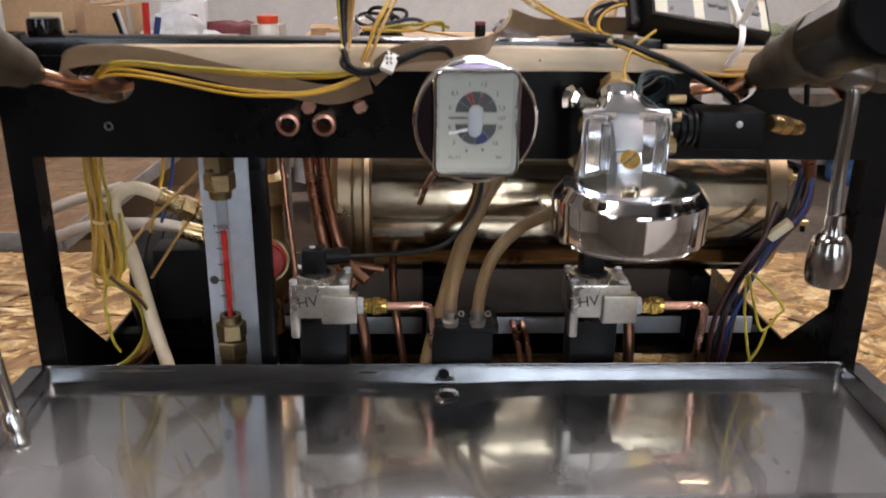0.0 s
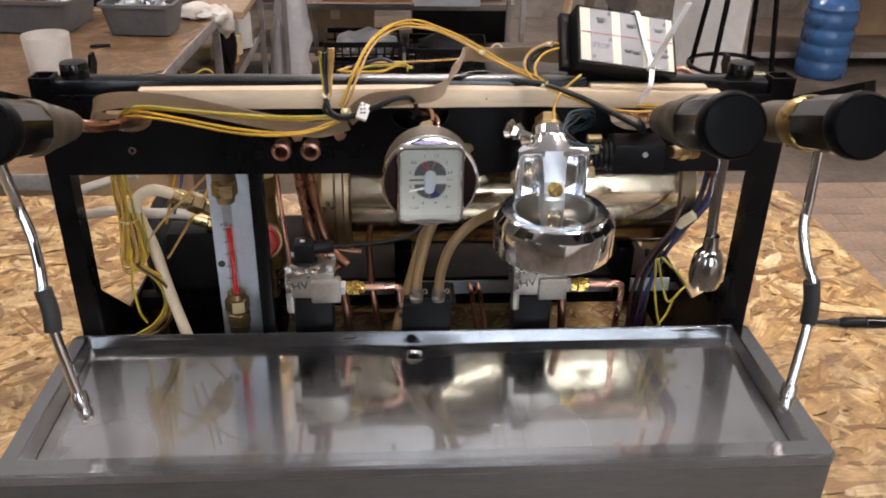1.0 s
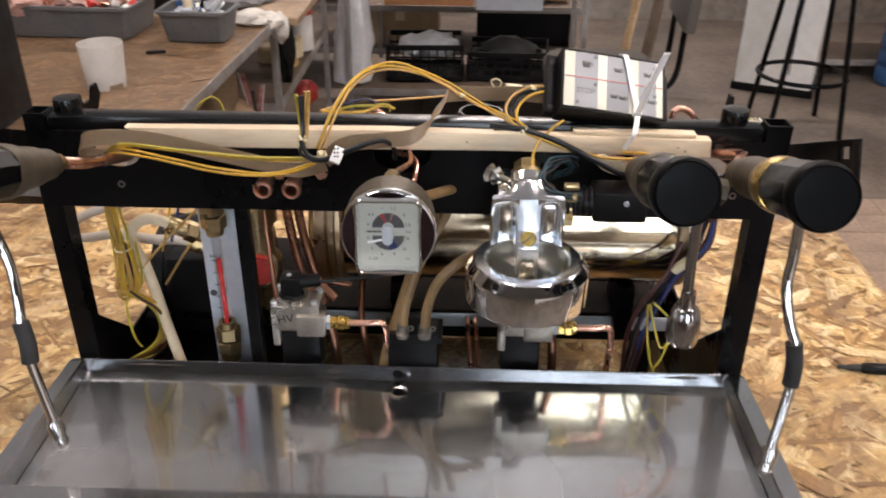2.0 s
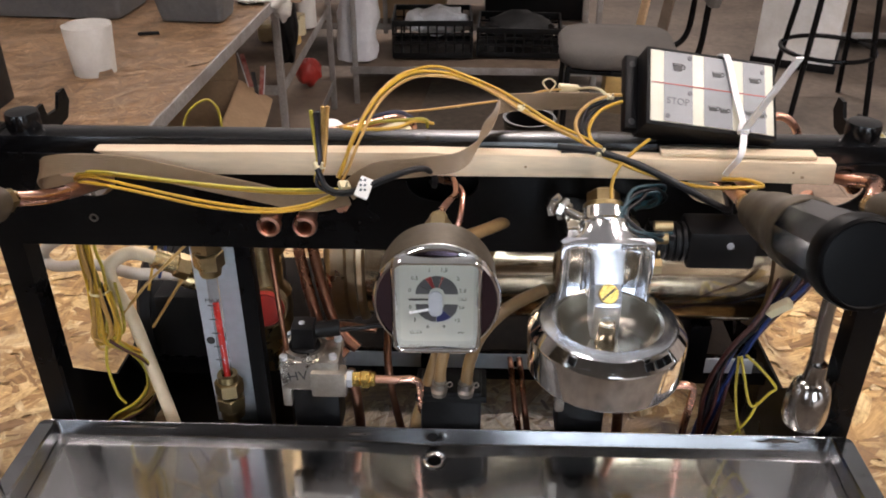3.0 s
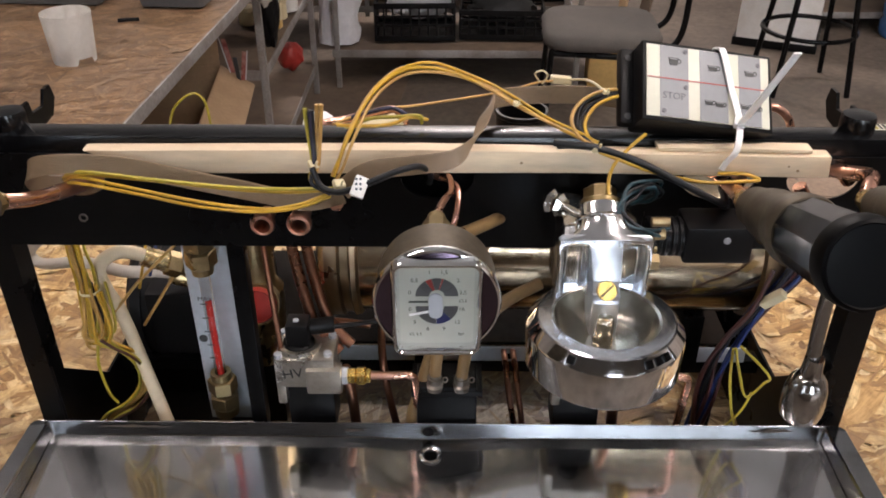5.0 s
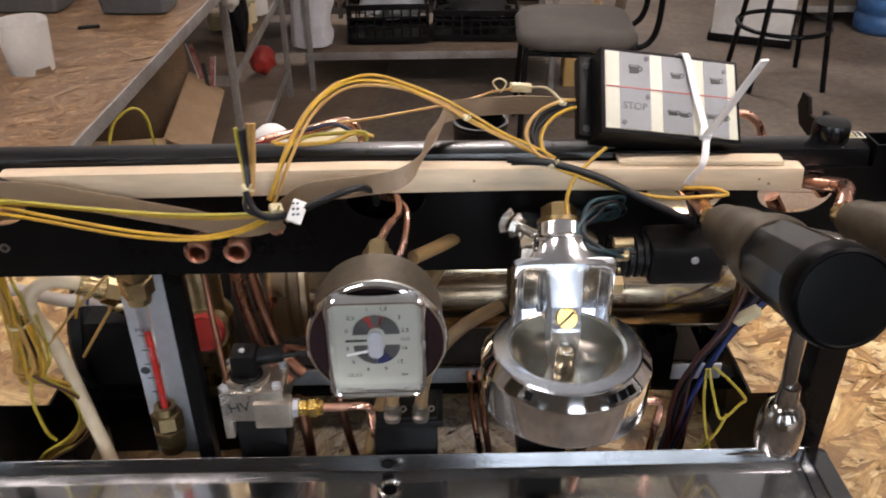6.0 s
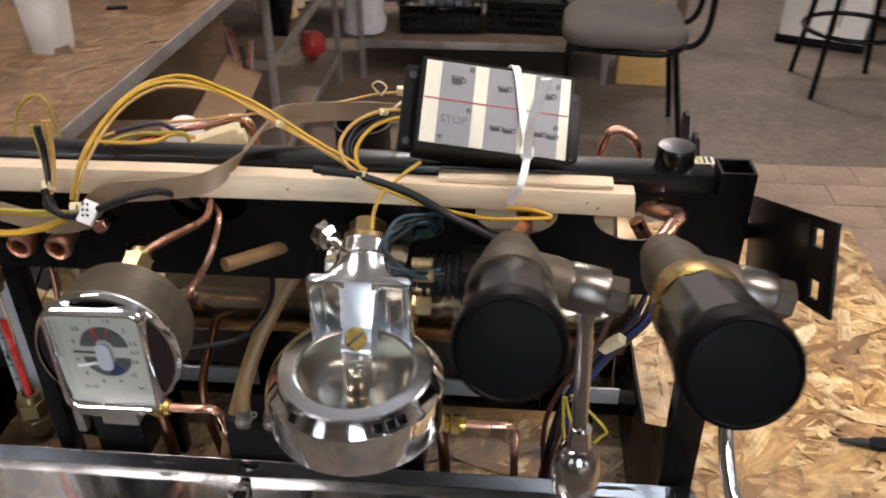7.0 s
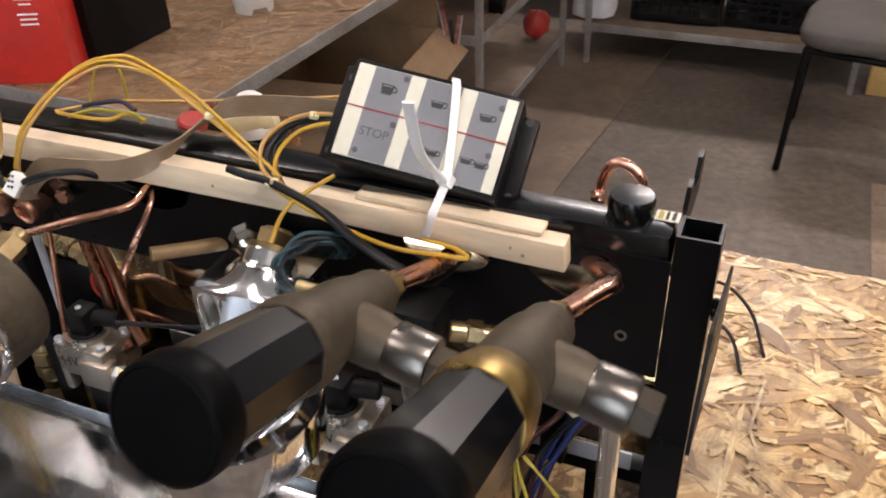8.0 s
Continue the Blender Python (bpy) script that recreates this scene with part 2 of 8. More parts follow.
YELLOW_BOX = surf("yellow_board", (0.62, 0.40, 0.14), 0.7, 0, 0.1, 60, 6, (0.45, 0.28, 0.1), 0.4, 0.1)
SACK = surf("white_sack", (0.72, 0.72, 0.74), 0.5, 0, 0.12, 25, 6, (0.5, 0.5, 0.53), 0.5, 0.5, 0.01)
BAG_FILM = surf("pale_film", (0.62, 0.64, 0.66), 0.3, 0, 0.2, 25, 6, (0.35, 0.37, 0.4), 0.5, 0.6, 0.01)
GREEN_GLASS = surf("green_bottle", (0.03, 0.09, 0.05), 0.2, 0, 0.2, 40, 6)
APRON_STEEL = surf("brushed_apron_steel", (0.27, 0.262, 0.255), 0.42, 0.9, 0.1, 160, 9, (0.20, 0.18, 0.16), 0.6, 0.06, 0.0002, stretch=(0.2, 1, 1))
STEEL_DULL = surf("dull_steel_pipe", (0.34, 0.33, 0.32), 0.26, 1, 0.1, 160, 30, (0.22, 0.20, 0.18), 0.5, 0.06, 0.0002)
SPOUT_STEEL = surf("spout_steel", (0.50, 0.485, 0.47), 0.15, 1, 0.08, 160, 30, (0.30, 0.27, 0.24), 0.5, 0.05, 0.0002)
STEEL_BRIGHT = surf("polished_steel", (0.70, 0.69, 0.67), 0.2, 1, 0.08, 160, 30, (0.45, 0.42, 0.38), 0.4, 0.05, 0.0002)


def tray_steel(name, k=1.0, cloud=0.34, polish=1.0):
    """Stainless sheet: worn polish over a scratched ground, with dried water stains and soot."""
    m, nt, b = node_mat(name)
    v = coords(nt)
    brushed = noise_node(nt, 60, 6, 0.7, coords(nt, (0.15, 6, 6)))
    blot = noise_node(nt, 6, 4, 0.5, coords(nt, (1, 0.45, 1)))
    spots = noise_node(nt, 70, 3, 0.5, v)
    c1 = ramp(nt, blot.outputs[0], [(0.32, (0.48, 0.478, 0.482)), (0.50, (0.60, 0.606, 0.618)), (0.72, (0.68, 0.688, 0.705))]).outputs[0]
    c2 = ramp(nt, spots.outputs[0], [(0.24, (0.4, 0.35, 0.3)), (0.30, (1, 1, 1))]).outputs[0]
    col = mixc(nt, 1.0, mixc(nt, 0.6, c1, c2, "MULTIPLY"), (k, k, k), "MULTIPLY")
    r = ramp(nt, blot.outputs[0], [(0.3, (0.24,) * 3), (0.55, (0.15,) * 3), (0.75, (0.19,) * 3)])
    b2 = nt.nodes.new("ShaderNodeBsdfPrincipled")
    for s in (b, b2):
        nt.links.new(col, s.inputs["Base Color"])
        s.inputs["Metallic"].default_value = 1.0
    nt.links.new(r.outputs[0], b.inputs["Roughness"])
    b2.inputs["Roughness"].default_value = 0.035
    bump(nt, b, brushed.outputs[0], 0.05, 0.0004)
    mx = nt.nodes.new("ShaderNodeMixShader")
    f = ramp(nt, blot.outputs[0], [(0.36, (0.24 * polish,) * 3), (0.6, (0.46 * polish,) * 3)])
    nt.links.new(f.outputs[0], mx.inputs[0])
    nt.links.new(b.outputs[0], mx.inputs[1])
    nt.links.new(b2.outputs[0], mx.inputs[2])
    # chalky film where water has dried; the ramp in y paints extra brightness in front
    b3 = nt.nodes.new("ShaderNodeBsdfPrincipled")
    b3.inputs["Base Color"].default_value = (0.46, 0.455, 0.47, 1)
    b3.inputs["Roughness"].default_value = 0.45
    film = noise_node(nt, 7, 4, 0.5, coords(nt, (1.0, 0.4, 1)))
    sep = nt.nodes.new("ShaderNodeSeparateXYZ")
    nt.links.new(v, sep.inputs[0])
    dull = nt.nodes.new("ShaderNodeMapRange")
    dull.inputs[1].default_value, dull.inputs[2].default_value, dull.inputs[3].default_value, dull.inputs[4].default_value = -0.03, -0.12, -0.09, 0.12
    nt.links.new(sep.outputs[1], dull.inputs[0])
    add = nt.nodes.new("ShaderNodeMath")
    nt.links.new(film.outputs[0], add.inputs[0])
    nt.links.new(dull.outputs[0], add.inputs[1])
    ff = ramp(nt, add.outputs[0], [(0.43, (0, 0, 0)), (0.68, (cloud,) * 3)])
    mx2 = nt.nodes.new("ShaderNodeMixShader")
    nt.links.new(ff.outputs[0], mx2.inputs[0])
    nt.links.new(mx.outputs[0], mx2.inputs[1])
    nt.links.new(b3.outputs[0], mx2.inputs[2])
    nt.links.new(mx2.outputs[0], nt.nodes["Material Output"].inputs[0])
    return m


def osb(name, stops, dirt, dirt_amt, fleck_lo, smut=0.6):
    """Wood flakes: one tone a flake, grain along each, grime in patches."""
    m, nt, b = node_mat(name)
    geo = nt.nodes.new("ShaderNodeNewGeometry")
    tone = ramp(nt, geo.outputs["Random Per Island"], stops).outputs[0]
    grain = noise_node(nt, 1.0, 5, 0.7, coords(nt, (5, 45, 1), "UV"))
    g = ramp(nt, grain.outputs[0], [(0.28, (0.46, 0.37, 0.28)), (0.58, (1, 1, 1))]).outputs[0]
    col = mixc(nt, 1.0, tone, g, "MULTIPLY")
    fleck = noise_node(nt, 42, 5, 0.7, coords(nt, (1, 0.55, 1)))
    col = mixc(nt, 1.0, col, ramp(nt, fleck.outputs[0], [(0.30, fleck_lo), (0.50, (1, 1, 1)), (0.72, (1.12, 1.14, 1.18))]).outputs[0], "MULTIPLY")
    smear = noise_node(nt, 26, 6, 0.7, coords(nt, (1, 0.6, 1)))
    col = mixc(nt, ramp(nt, smear.outputs[0], [(0.46, (0, 0, 0)), (0.66, (smut,) * 3)]).outputs[0], col, dirt)
    blot = noise_node(nt, 3.2, 6, 0.65, coords(nt))
    f = ramp(nt, blot.outputs[0], [(0.42, (0, 0, 0)), (0.68, (dirt_amt,) * 3)]).outputs[0]
    nt.links.new(mixc(nt, f, col, dirt), b.inputs["Base Color"])
    b.inputs["Roughness"].default_value = 0.40
    bump(nt, b, grain.outputs[0], 0.25, 0.0006)
    return m


TRAY_STEEL = tray_steel("stained_stainless")
# k scales the whole tone: rim darker than the floor, back ledge darkest.
RIM_STEEL = tray_steel("rim_stainless", 0.64, 0.16, 0.5)
LEDGE_STEEL = tray_steel("ledge_stainless", 0.36, 0.12, 0.35)
OSB_PALE = osb("pale_strand_board", [(0, (0.24, 0.130, 0.048)), (0.22, (0.44, 0.255, 0.098)), (0.5, (0.67, 0.435, 0.175)), (0.8, (0.84, 0.63, 0.315)), (1, (0.91, 0.745, 0.45))], (0.235, 0.155, 0.095), 0.55, (0.42, 0.34, 0.27))
OSB_DARK = osb("grimy_strand_board", [(0, (0.19, 0.108, 0.054)), (0.5, (0.31, 0.186, 0.097)), (0.9, (0.44, 0.29, 0.168)), (1, (0.21, 0.125, 0.065))], (0.145, 0.102, 0.071), 0.6, (0.78, 0.74, 0.70))

GLASS = bpy.data.materials.new("clear_glass")
GLASS.use_nodes = True
gb = GLASS.node_tree.nodes["Principled BSDF"]
gb.inputs["Transmission Weight"].default_value, gb.inputs["Roughness"].default_value, gb.inputs["IOR"].default_value = 1.0, 0.02, 1.45
TUBE_EMIT = bpy.data.materials.new("lamp_tube")
TUBE_EMIT.use_nodes = True
te = TUBE_EMIT.node_tree.nodes["Principled BSDF"]
te.inputs["Emission Color"].default_value, te.inputs["Emission Strength"].default_value = (1.0, 0.95, 0.86, 1), 7.0
SKY_BACK = bpy.data.materials.new("daylight_backdrop")
SKY_BACK.use_nodes = True
sb = SKY_BACK.node_tree.nodes["Principled BSDF"]
sb.inputs["Emission Color"].default_value, sb.inputs["Emission Strength"].default_value = (0.78, 0.89, 1.0, 1), 12.0


# ---- building helpers ----
def finish(name, bm, material, sharp=38):
    bmesh.ops.recalc_face_normals(bm, faces=bm.faces[:])
    me = bpy.data.meshes.new(name)
    bm.to_mesh(me)
    bm.free()
    me.materials.append(material)
    me.shade_smooth()
    me.set_sharp_from_angle(angle=radians(sharp))
    return new(name, me)


def part(name, bm, material, parent, label="", sharp=38):
    ob = finish(name, bm, material, sharp)
    ob.parent = parent
    if label:
        ob["label"] = label
    return ob


def thing(name, label, category, group="", kind="", at=(0, 0, 0)):
    ob = new(name)
    ob.empty_display_size = 0.02
    ob.location = at
    return tagged(ob, label, category, group, kind)


def solo(name, bm, material, label, category, group="", kind="", sharp=38):
    return tagged(finish(name, bm, material, sharp), label, category, group, kind)


def structure(name, bm, material, label, category, sharp=38):
    return tagged(finish(name, bm, material, sharp), label, category, "", "structure")


def merge(bm, tmp, m=None):
    if m is not None:
        bmesh.ops.transform(tmp, matrix=m, verts=tmp.verts[:])
    me = bpy.data.meshes.new("tmp")
    tmp.to_mesh(me)
    tmp.free()
    bm.from_mesh(me)
    bpy.data.meshes.remove(me)
    return bm


def box(bm, c, s, rot=(0, 0, 0), bev=0.0008, m=None):
    """A box at centre c with sizes s and softly broken edges."""
    tmp = bmesh.new()
    bmesh.ops.create_cube(tmp, size=1.0)
    bmesh.ops.transform(tmp, matrix=Matrix.Diagonal((*s, 1)), verts=tmp.verts[:])
    if bev:
        bmesh.ops.bevel(tmp, geom=tmp.edges[:], offset=min(bev, min(s) * 0.4), segments=2, profile=0.6, affect="EDGES")
    mm = pose(*c, *rot)
    return merge(bm, tmp, m @ mm if m is not None else mm)


def prism(bm, outline, z0, z1, m=None, bev=0.0):
    """An outline in x, y drawn up from z0 to z1."""
    tmp = bmesh.new()
    f = tmp.faces.new([tmp.verts.new((x, y, z0)) for x, y in outline])
    ex = bmesh.ops.extrude_face_region(tmp, geom=[f])
    bmesh.ops.translate(tmp, vec=(0, 0, z1 - z0), verts=[v for v in ex["geom"] if isinstance(v, bmesh.types.BMVert)])
    bmesh.ops.recalc_face_normals(tmp, faces=tmp.faces[:])
    if bev:
        bmesh.ops.bevel(tmp, geom=tmp.edges[:], offset=bev, segments=2, profile=0.6, affect="EDGES")
    return merge(bm, tmp, m)


def lathe(bm, profile, m=None, seg=28):
    """A profile of (radius, height) turned round z; radius 0 closes it."""
    tmp = bmesh.new()
    rings = []
    for r, z in profile:
        if r < 1e-6:
            rings.append([tmp.verts.new((0, 0, z))])
        else:
            rings.append([tmp.verts.new((r * math.cos(2 * math.pi * i / seg), r * math.sin(2 * math.pi * i / seg), z)) for i in range(seg)])
    for a, b in zip(rings, rings[1:]):
        for i in range(seg):
            j = (i + 1) % seg
            q = [a[i % len(a)], a[j % len(a)], b[j % len(b)], b[i % len(b)]]
            q = list(dict.fromkeys(q))
            if len(q) > 2:
                tmp.faces.new(q)
    return merge(bm, tmp, m)


def rod(bm, r, z0, z1, m=None, seg=24, ch=None):
    ch = min(r, abs(z1 - z0)) * 0.15 if ch is None else ch
    return lathe(bm, [(0, z0), (r - ch, z0), (r, z0 + ch), (r, z1 - ch), (r - ch, z1), (0, z1)], m, seg)


def hexnut(bm, r, z0, z1, m=None):
    return lathe(bm, [(0, z0), (r * 0.9, z0), (r, z0 + r * 0.08), (r, z1 - r * 0.08), (r * 0.9, z1), (0, z1)], m, 6)


def ring(bm, r_in, r_out, z0, z1, m=None, seg=28):
    return lathe(bm, [(r_in, z0), (r_out, z0), (r_out, z1), (r_in, z1), (r_in, z0)], m, seg)


def smooth_path(pts, steps=6):
    pts = [Vector(p) for p in pts]
    ext = [pts[0] * 2 - pts[1], *pts, pts[-1] * 2 - pts[-2]]
    out = []
    for i in range(1, len(ext) - 2):
        p0, p1, p2, p3 = ext[i - 1:i + 3]
        for k in range(steps):
            t = k / steps
            out.append(0.5 * (2 * p1 + (p2 - p0) * t + (2 * p0 - 5 * p1 + 4 * p2 - p3) * t * t + (3 * p1 - p0 - 3 * p2 + p3) * t ** 3))
    out.append(pts[-1])
    return out


def sweep(bm, pts, r, seg=8, steps=6, taper=None):
    """A round cord along a smooth path through pts."""
    path = smooth_path(pts, steps)
    tmp = bmesh.new()
    up = Vector((0.13, 0.27, 0.95))
    rings = []
    for i, p in enumerate(path):
        t = (path[min(i + 1, len(path) - 1)] - path[max(i - 1, 0)]).normalized()
        a = up - up.dot(t) * t
        if a.length < 1e-4:
            a = t.orthogonal()
        a.normalize()
        up = a
        b = t.cross(a)
        rr = r if taper is None else r + (taper - r) * i / (len(path) - 1)
        rings.append([tmp.verts.new(p + rr * (math.cos(2 * math.pi * k / seg) * a + math.sin(2 * math.pi * k / seg) * b)) for k in range(seg)])
    for a, b in zip(rings, rings[1:]):
        for k in range(seg):
            tmp.faces.new((a[k], a[(k + 1) % seg], b[(k + 1) % seg], b[k]))
    tmp.faces.new(rings[0][::-1])
    tmp.faces.new(rings[-1])
    return merge(bm, tmp)


def along(a, b):
    """The pose at a whose z axis points to b."""
    a, b = Vector(a), Vector(b)
    return Matrix.Translation(a) @ (b - a).to_track_quat("Z", "Y").to_matrix().to_4x4()


def lettering(body, size, m, bm=None):
    """Letters of the built-in font as a thin mesh."""
    cu = bpy.data.curves.new("letters", "FONT")
    cu.body, cu.size, cu.align_x, cu.align_y, cu.extrude, cu.resolution_u = body, size, "CENTER", "CENTER", size * 0.02, 3
    ob = bpy.data.objects.new("letters", cu)
    me = bpy.data.meshes.new_from_object(ob)
    me.transform(m)
    bm = bm or bmesh.new()
    bm.from_mesh(me)
    bpy.data.objects.remove(ob)
    bpy.data.meshes.remove(me)
    return bm

# ---- room ----
X0, X1, Y0, Y1 = -4.2, 4.6, -3.0, 5.2
bm = bmesh.new()
box(bm, ((X0 + X1) / 2, (Y0 + Y1) / 2, FLOOR - 0.1), (X1 - X0 + 0.4, Y1 - Y0 + 0.4, 0.2), bev=0)
structure("floor", bm, CONCRETE, "worn dark grey concrete workshop floor", "floor")
bm = bmesh.new()
box(bm, ((X0 + X1) / 2, (Y0 + Y1) / 2, CEIL + 0.1), (X1 - X0 + 0.4, Y1 - Y0 + 0.4, 0.2), bev=0)
structure("ceiling", bm, CEIL_PAINT, "plain brownish workshop ceiling", "ceiling")
H, MID = CEIL - FLOOR, (CEIL + FLOOR) / 2
bm = bmesh.new()
box(bm, (X0 - 0.1, (Y0 + Y1) / 2, MID), (0.2, Y1 - Y0, H), bev=0)
structure("wall_west", bm, STONE_WALL, "rough dark stone side wall", "wall")
bm = bmesh.new()
box(bm, (X1 + 0.1, (Y0 + Y1) / 2, MID), (0.2, Y1 - Y0, H), bev=0)
structure("wall_east", bm, STONE_WALL, "rough dark stone side wall", "wall")
bm = bmesh.new()
box(bm, (0.2, Y1 + 0.1, FLOOR + 0.15), (X1 - X0 + 0.4, 0.2, 0.30), bev=0)
structure("wall_north", bm, STONE_WALL, "rough stone base of the far wall", "wall")
bm = bmesh.new()
box(bm, (0.2, Y1 + 0.12, (FLOOR + 0.30 + CEIL) / 2), (X1 - X0 + 0.4, 0.2, CEIL - FLOOR - 0.30), bev=0)
structure("wall_north_upper", bm, WALL_PAINT, "whitewashed upper part of the far wall", "wall")
# unseen wall behind the camera, coloured dark so metal mirrors less; three window openings
bm = bmesh.new()
xs = [X0 - 0.2]
for wx, ww in WINDOWS:
    xs += [wx - ww / 2, wx + ww / 2]
xs.append(X1 + 0.2)
for a, b in zip(xs[::2], xs[1::2]):
    box(bm, ((a + b) / 2, Y0 - 0.1, MID), (b - a, 0.2, H), bev=0)
for wx, ww in WINDOWS:
    box(bm, (wx, Y0 - 0.1, (FLOOR + WZ0) / 2), (ww, 0.2, WZ0 - FLOOR), bev=0)
    box(bm, (wx, Y0 - 0.1, (WZ1 + CEIL) / 2), (ww, 0.2, CEIL - WZ1), bev=0)
structure("wall_south", bm, DARK_STONE, "unseen stone wall with three windows, darkened for the reflections", "wall")
# Added pale panel, out of view, that gives the boiler something bright to mirror.
bm = bmesh.new()
box(bm, ((0.75 + X1) / 2, Y0 + 0.004, (FLOOR + 0.06) / 2), (X1 - 0.75, 0.012, 0.06 - FLOOR), bev=0.002)
structure("wall_south_reflector", bm, WALL_PAINT, "unseen pale panel added below the windows as a reflector", "wall")
for k, (wx, ww) in enumerate(WINDOWS):
    win = thing("window_%d" % (k + 1), "daylit window with painted mullions", "window", "", "structure", (wx, Y0 - 0.1, (WZ0 + WZ1) / 2))
    bm = bmesh.new()
    for dx, bw in ((-ww / 2 + 0.025, 0.05), (-ww / 3, 0.03), (-ww / 6, 0.05), (0, 0.03), (ww / 6, 0.05), (ww / 3, 0.03), (ww / 2 - 0.025, 0.05)):
        box(bm, (dx, 0, 0), (bw, 0.07, WZ1 - WZ0), bev=0.004)
    for dz in (-1.10, -0.38, 0.34, 1.10):
        box(bm, (0, 0, dz), (ww, 0.065, 0.05), bev=0.004)
    part("window_frame", bm, BENCH_STEEL, win)
bm = bmesh.new()
box(bm, (0.35, Y0 - 0.6, 1.2), (8, 0.02, 3.4), bev=0)
solo("backdrop", bm, SKY_BACK, "pale daylight outside the windows", "backdrop", "", "structure")
for tx, ty, watts in TUBES:
    lamp = thing("ceiling_lamp", "twin tube ceiling lamp with white housing", "lamp", "ceiling lamps", at=(tx, ty, LAMP_Z))
    bm = bmesh.new()
    box(bm, (0, 0, -0.05), (1.3, 0.2, 0.1), bev=0.01)
    part("housing", bm, WHITE_PLASTIC, lamp)
    for dx in (-0.5, 0.5):
        bm = bmesh.new()
        rod(bm, 0.006, 0.0, CEIL - LAMP_Z, pose(dx, 0.09, -0.002), 10)
        part("hanger", bm, BENCH_STEEL, lamp)
    for dy in (-0.05, 0.05):
        bm = bmesh.new()
        rod(bm, 0.013, -0.6, 0.6, pose(0, dy, -0.125, 0, 90, 0), 12)
        part("tube", bm, TUBE_EMIT, lamp)


# ---- tables ----
def flakes(bm, x0, x1, y0, y1, z, n, seed, hole=None):
    """Long thin wood flakes pressed flat, each a little above the last."""
    rnd = random.Random(seed)
    uv = bm.loops.layers.uv.new("UVMap")
    for i in range(n):
        cx, cy = rnd.uniform(x0, x1), rnd.uniform(y0, y1)
        if hole and hole(cx, cy):
            continue
        kind = rnd.random()
        ln = rnd.uniform(0.008, 0.022) if kind < 0.40 else rnd.uniform(0.022, 0.060) if kind < 0.86 else rnd.uniform(0.06, 0.11)
        wd = min(rnd.choice((0.0025, 0.004, 0.006, 0.009, 0.013, 0.020)) * rnd.uniform(0.7, 1.25), ln * 0.5)
        a = rnd.gauss(0.25, 0.75) if rnd.random() < 0.65 else rnd.uniform(0, math.pi)
        ca, sa = math.cos(a), math.sin(a)
        zz = z + i * 1.8e-7
        # ragged, tapering ends and slightly wavering sides
        j = lambda lo, hi: rnd.uniform(lo, hi)
        out = [(-0.5, j(-0.35, 0.1)), (j(-0.44, -0.30), j(-0.5, -0.35)), (j(-0.1, 0.1), j(-0.52, -0.42)), (j(0.28, 0.42), j(-0.5, -0.3)), (0.5, j(-0.3, 0.05)),
               (j(0.42, 0.5), j(0.1, 0.3)), (j(0.25, 0.38), j(0.34, 0.5)), (j(-0.1, 0.1), j(0.42, 0.52)), (j(-0.4, -0.28), j(0.3, 0.5)), (j(-0.5, -0.44), j(0.12, 0.3))]
        vs = []
        for u, w in out:
            px = min(max(cx + u * ln * ca - w * wd * sa, x0), x1)
            py = min(max(cy + u * ln * sa + w * wd * ca, y0), y1)
            vs.append(bm.verts.new((px, py, zz)))
        try:
            f = bm.faces.new(vs)
        except ValueError:
            continue
        ou, ov = rnd.uniform(0, 50), rnd.uniform(0, 50)
        for lp, (u, w) in zip(f.loops, out):
            lp[uv].uv = (ou + u * ln * 6, ov + w * wd * 6)


def bench(name, label, x0, x1, y0, y1, turn, mat, n, seed, legs, edge):
    t = thing(name, label, "workbench", at=(0, 0, 0))
    bm = bmesh.new()
    bm.loops.layers.uv.new("UVMap")
    box(bm, ((x0 + x1) / 2, (y0 + y1) / 2, -0.010), (x1 - x0, y1 - y0, 0.018), bev=0.001)
    part("board", bm, mat, t)
    bm = bmesh.new()
    flakes(bm, x0 + 0.001, x1 - 0.001, y0 + 0.001, y1 - 0.001, -0.0008, n, seed)
    fl = part("strand", bm, mat, t, "pressed wood flakes of the board")
    fl["kind"] = "stuff"
    e, s = 0.04, 0.07
    for cx, cy, sx, sy in ((x0 + s, (y0 + y1) / 2, e, y1 - y0 - 2 * s), (x1 - s, (y0 + y1) / 2, e, y1 - y0 - 2 * s),
                           ((x0 + x1) / 2, y0 + s, x1 - x0 - 2 * s - e, e), ((x0 + x1) / 2, y1 - s, x1 - x0 - 2 * s - e, e)):
        bm = bmesh.new()
        box(bm, (cx, cy, -0.0345), (sx, sy, 0.030), bev=0.003)
        part("apron", bm, BENCH_STEEL, t)
    if edge:
        for cx, cy, sx, sy in ((x1 + 0.003, (y0 + y1) / 2, 0.005, y1 - y0), ((x0 + x1) / 2, y1 + 0.003, x1 - x0, 0.005), ((x0 + x1) / 2, y0 - 0.003, x1 - x0, 0.005)):
            eb = bmesh.new()
            box(eb, (cx, cy, -0.013), (sx, sy, 0.028), bev=0.001)
            part("edge_strip", eb, BENCH_STEEL, t)
    for lx, ly in legs:
        bm = bmesh.new()
        box(bm, (lx, ly, (FLOOR - 0.050) / 2), (0.03, 0.03, -FLOOR - 0.050), bev=0.003)
        part("leg", bm, BENCH_STEEL, t)
    t.matrix_world = turn
    return t


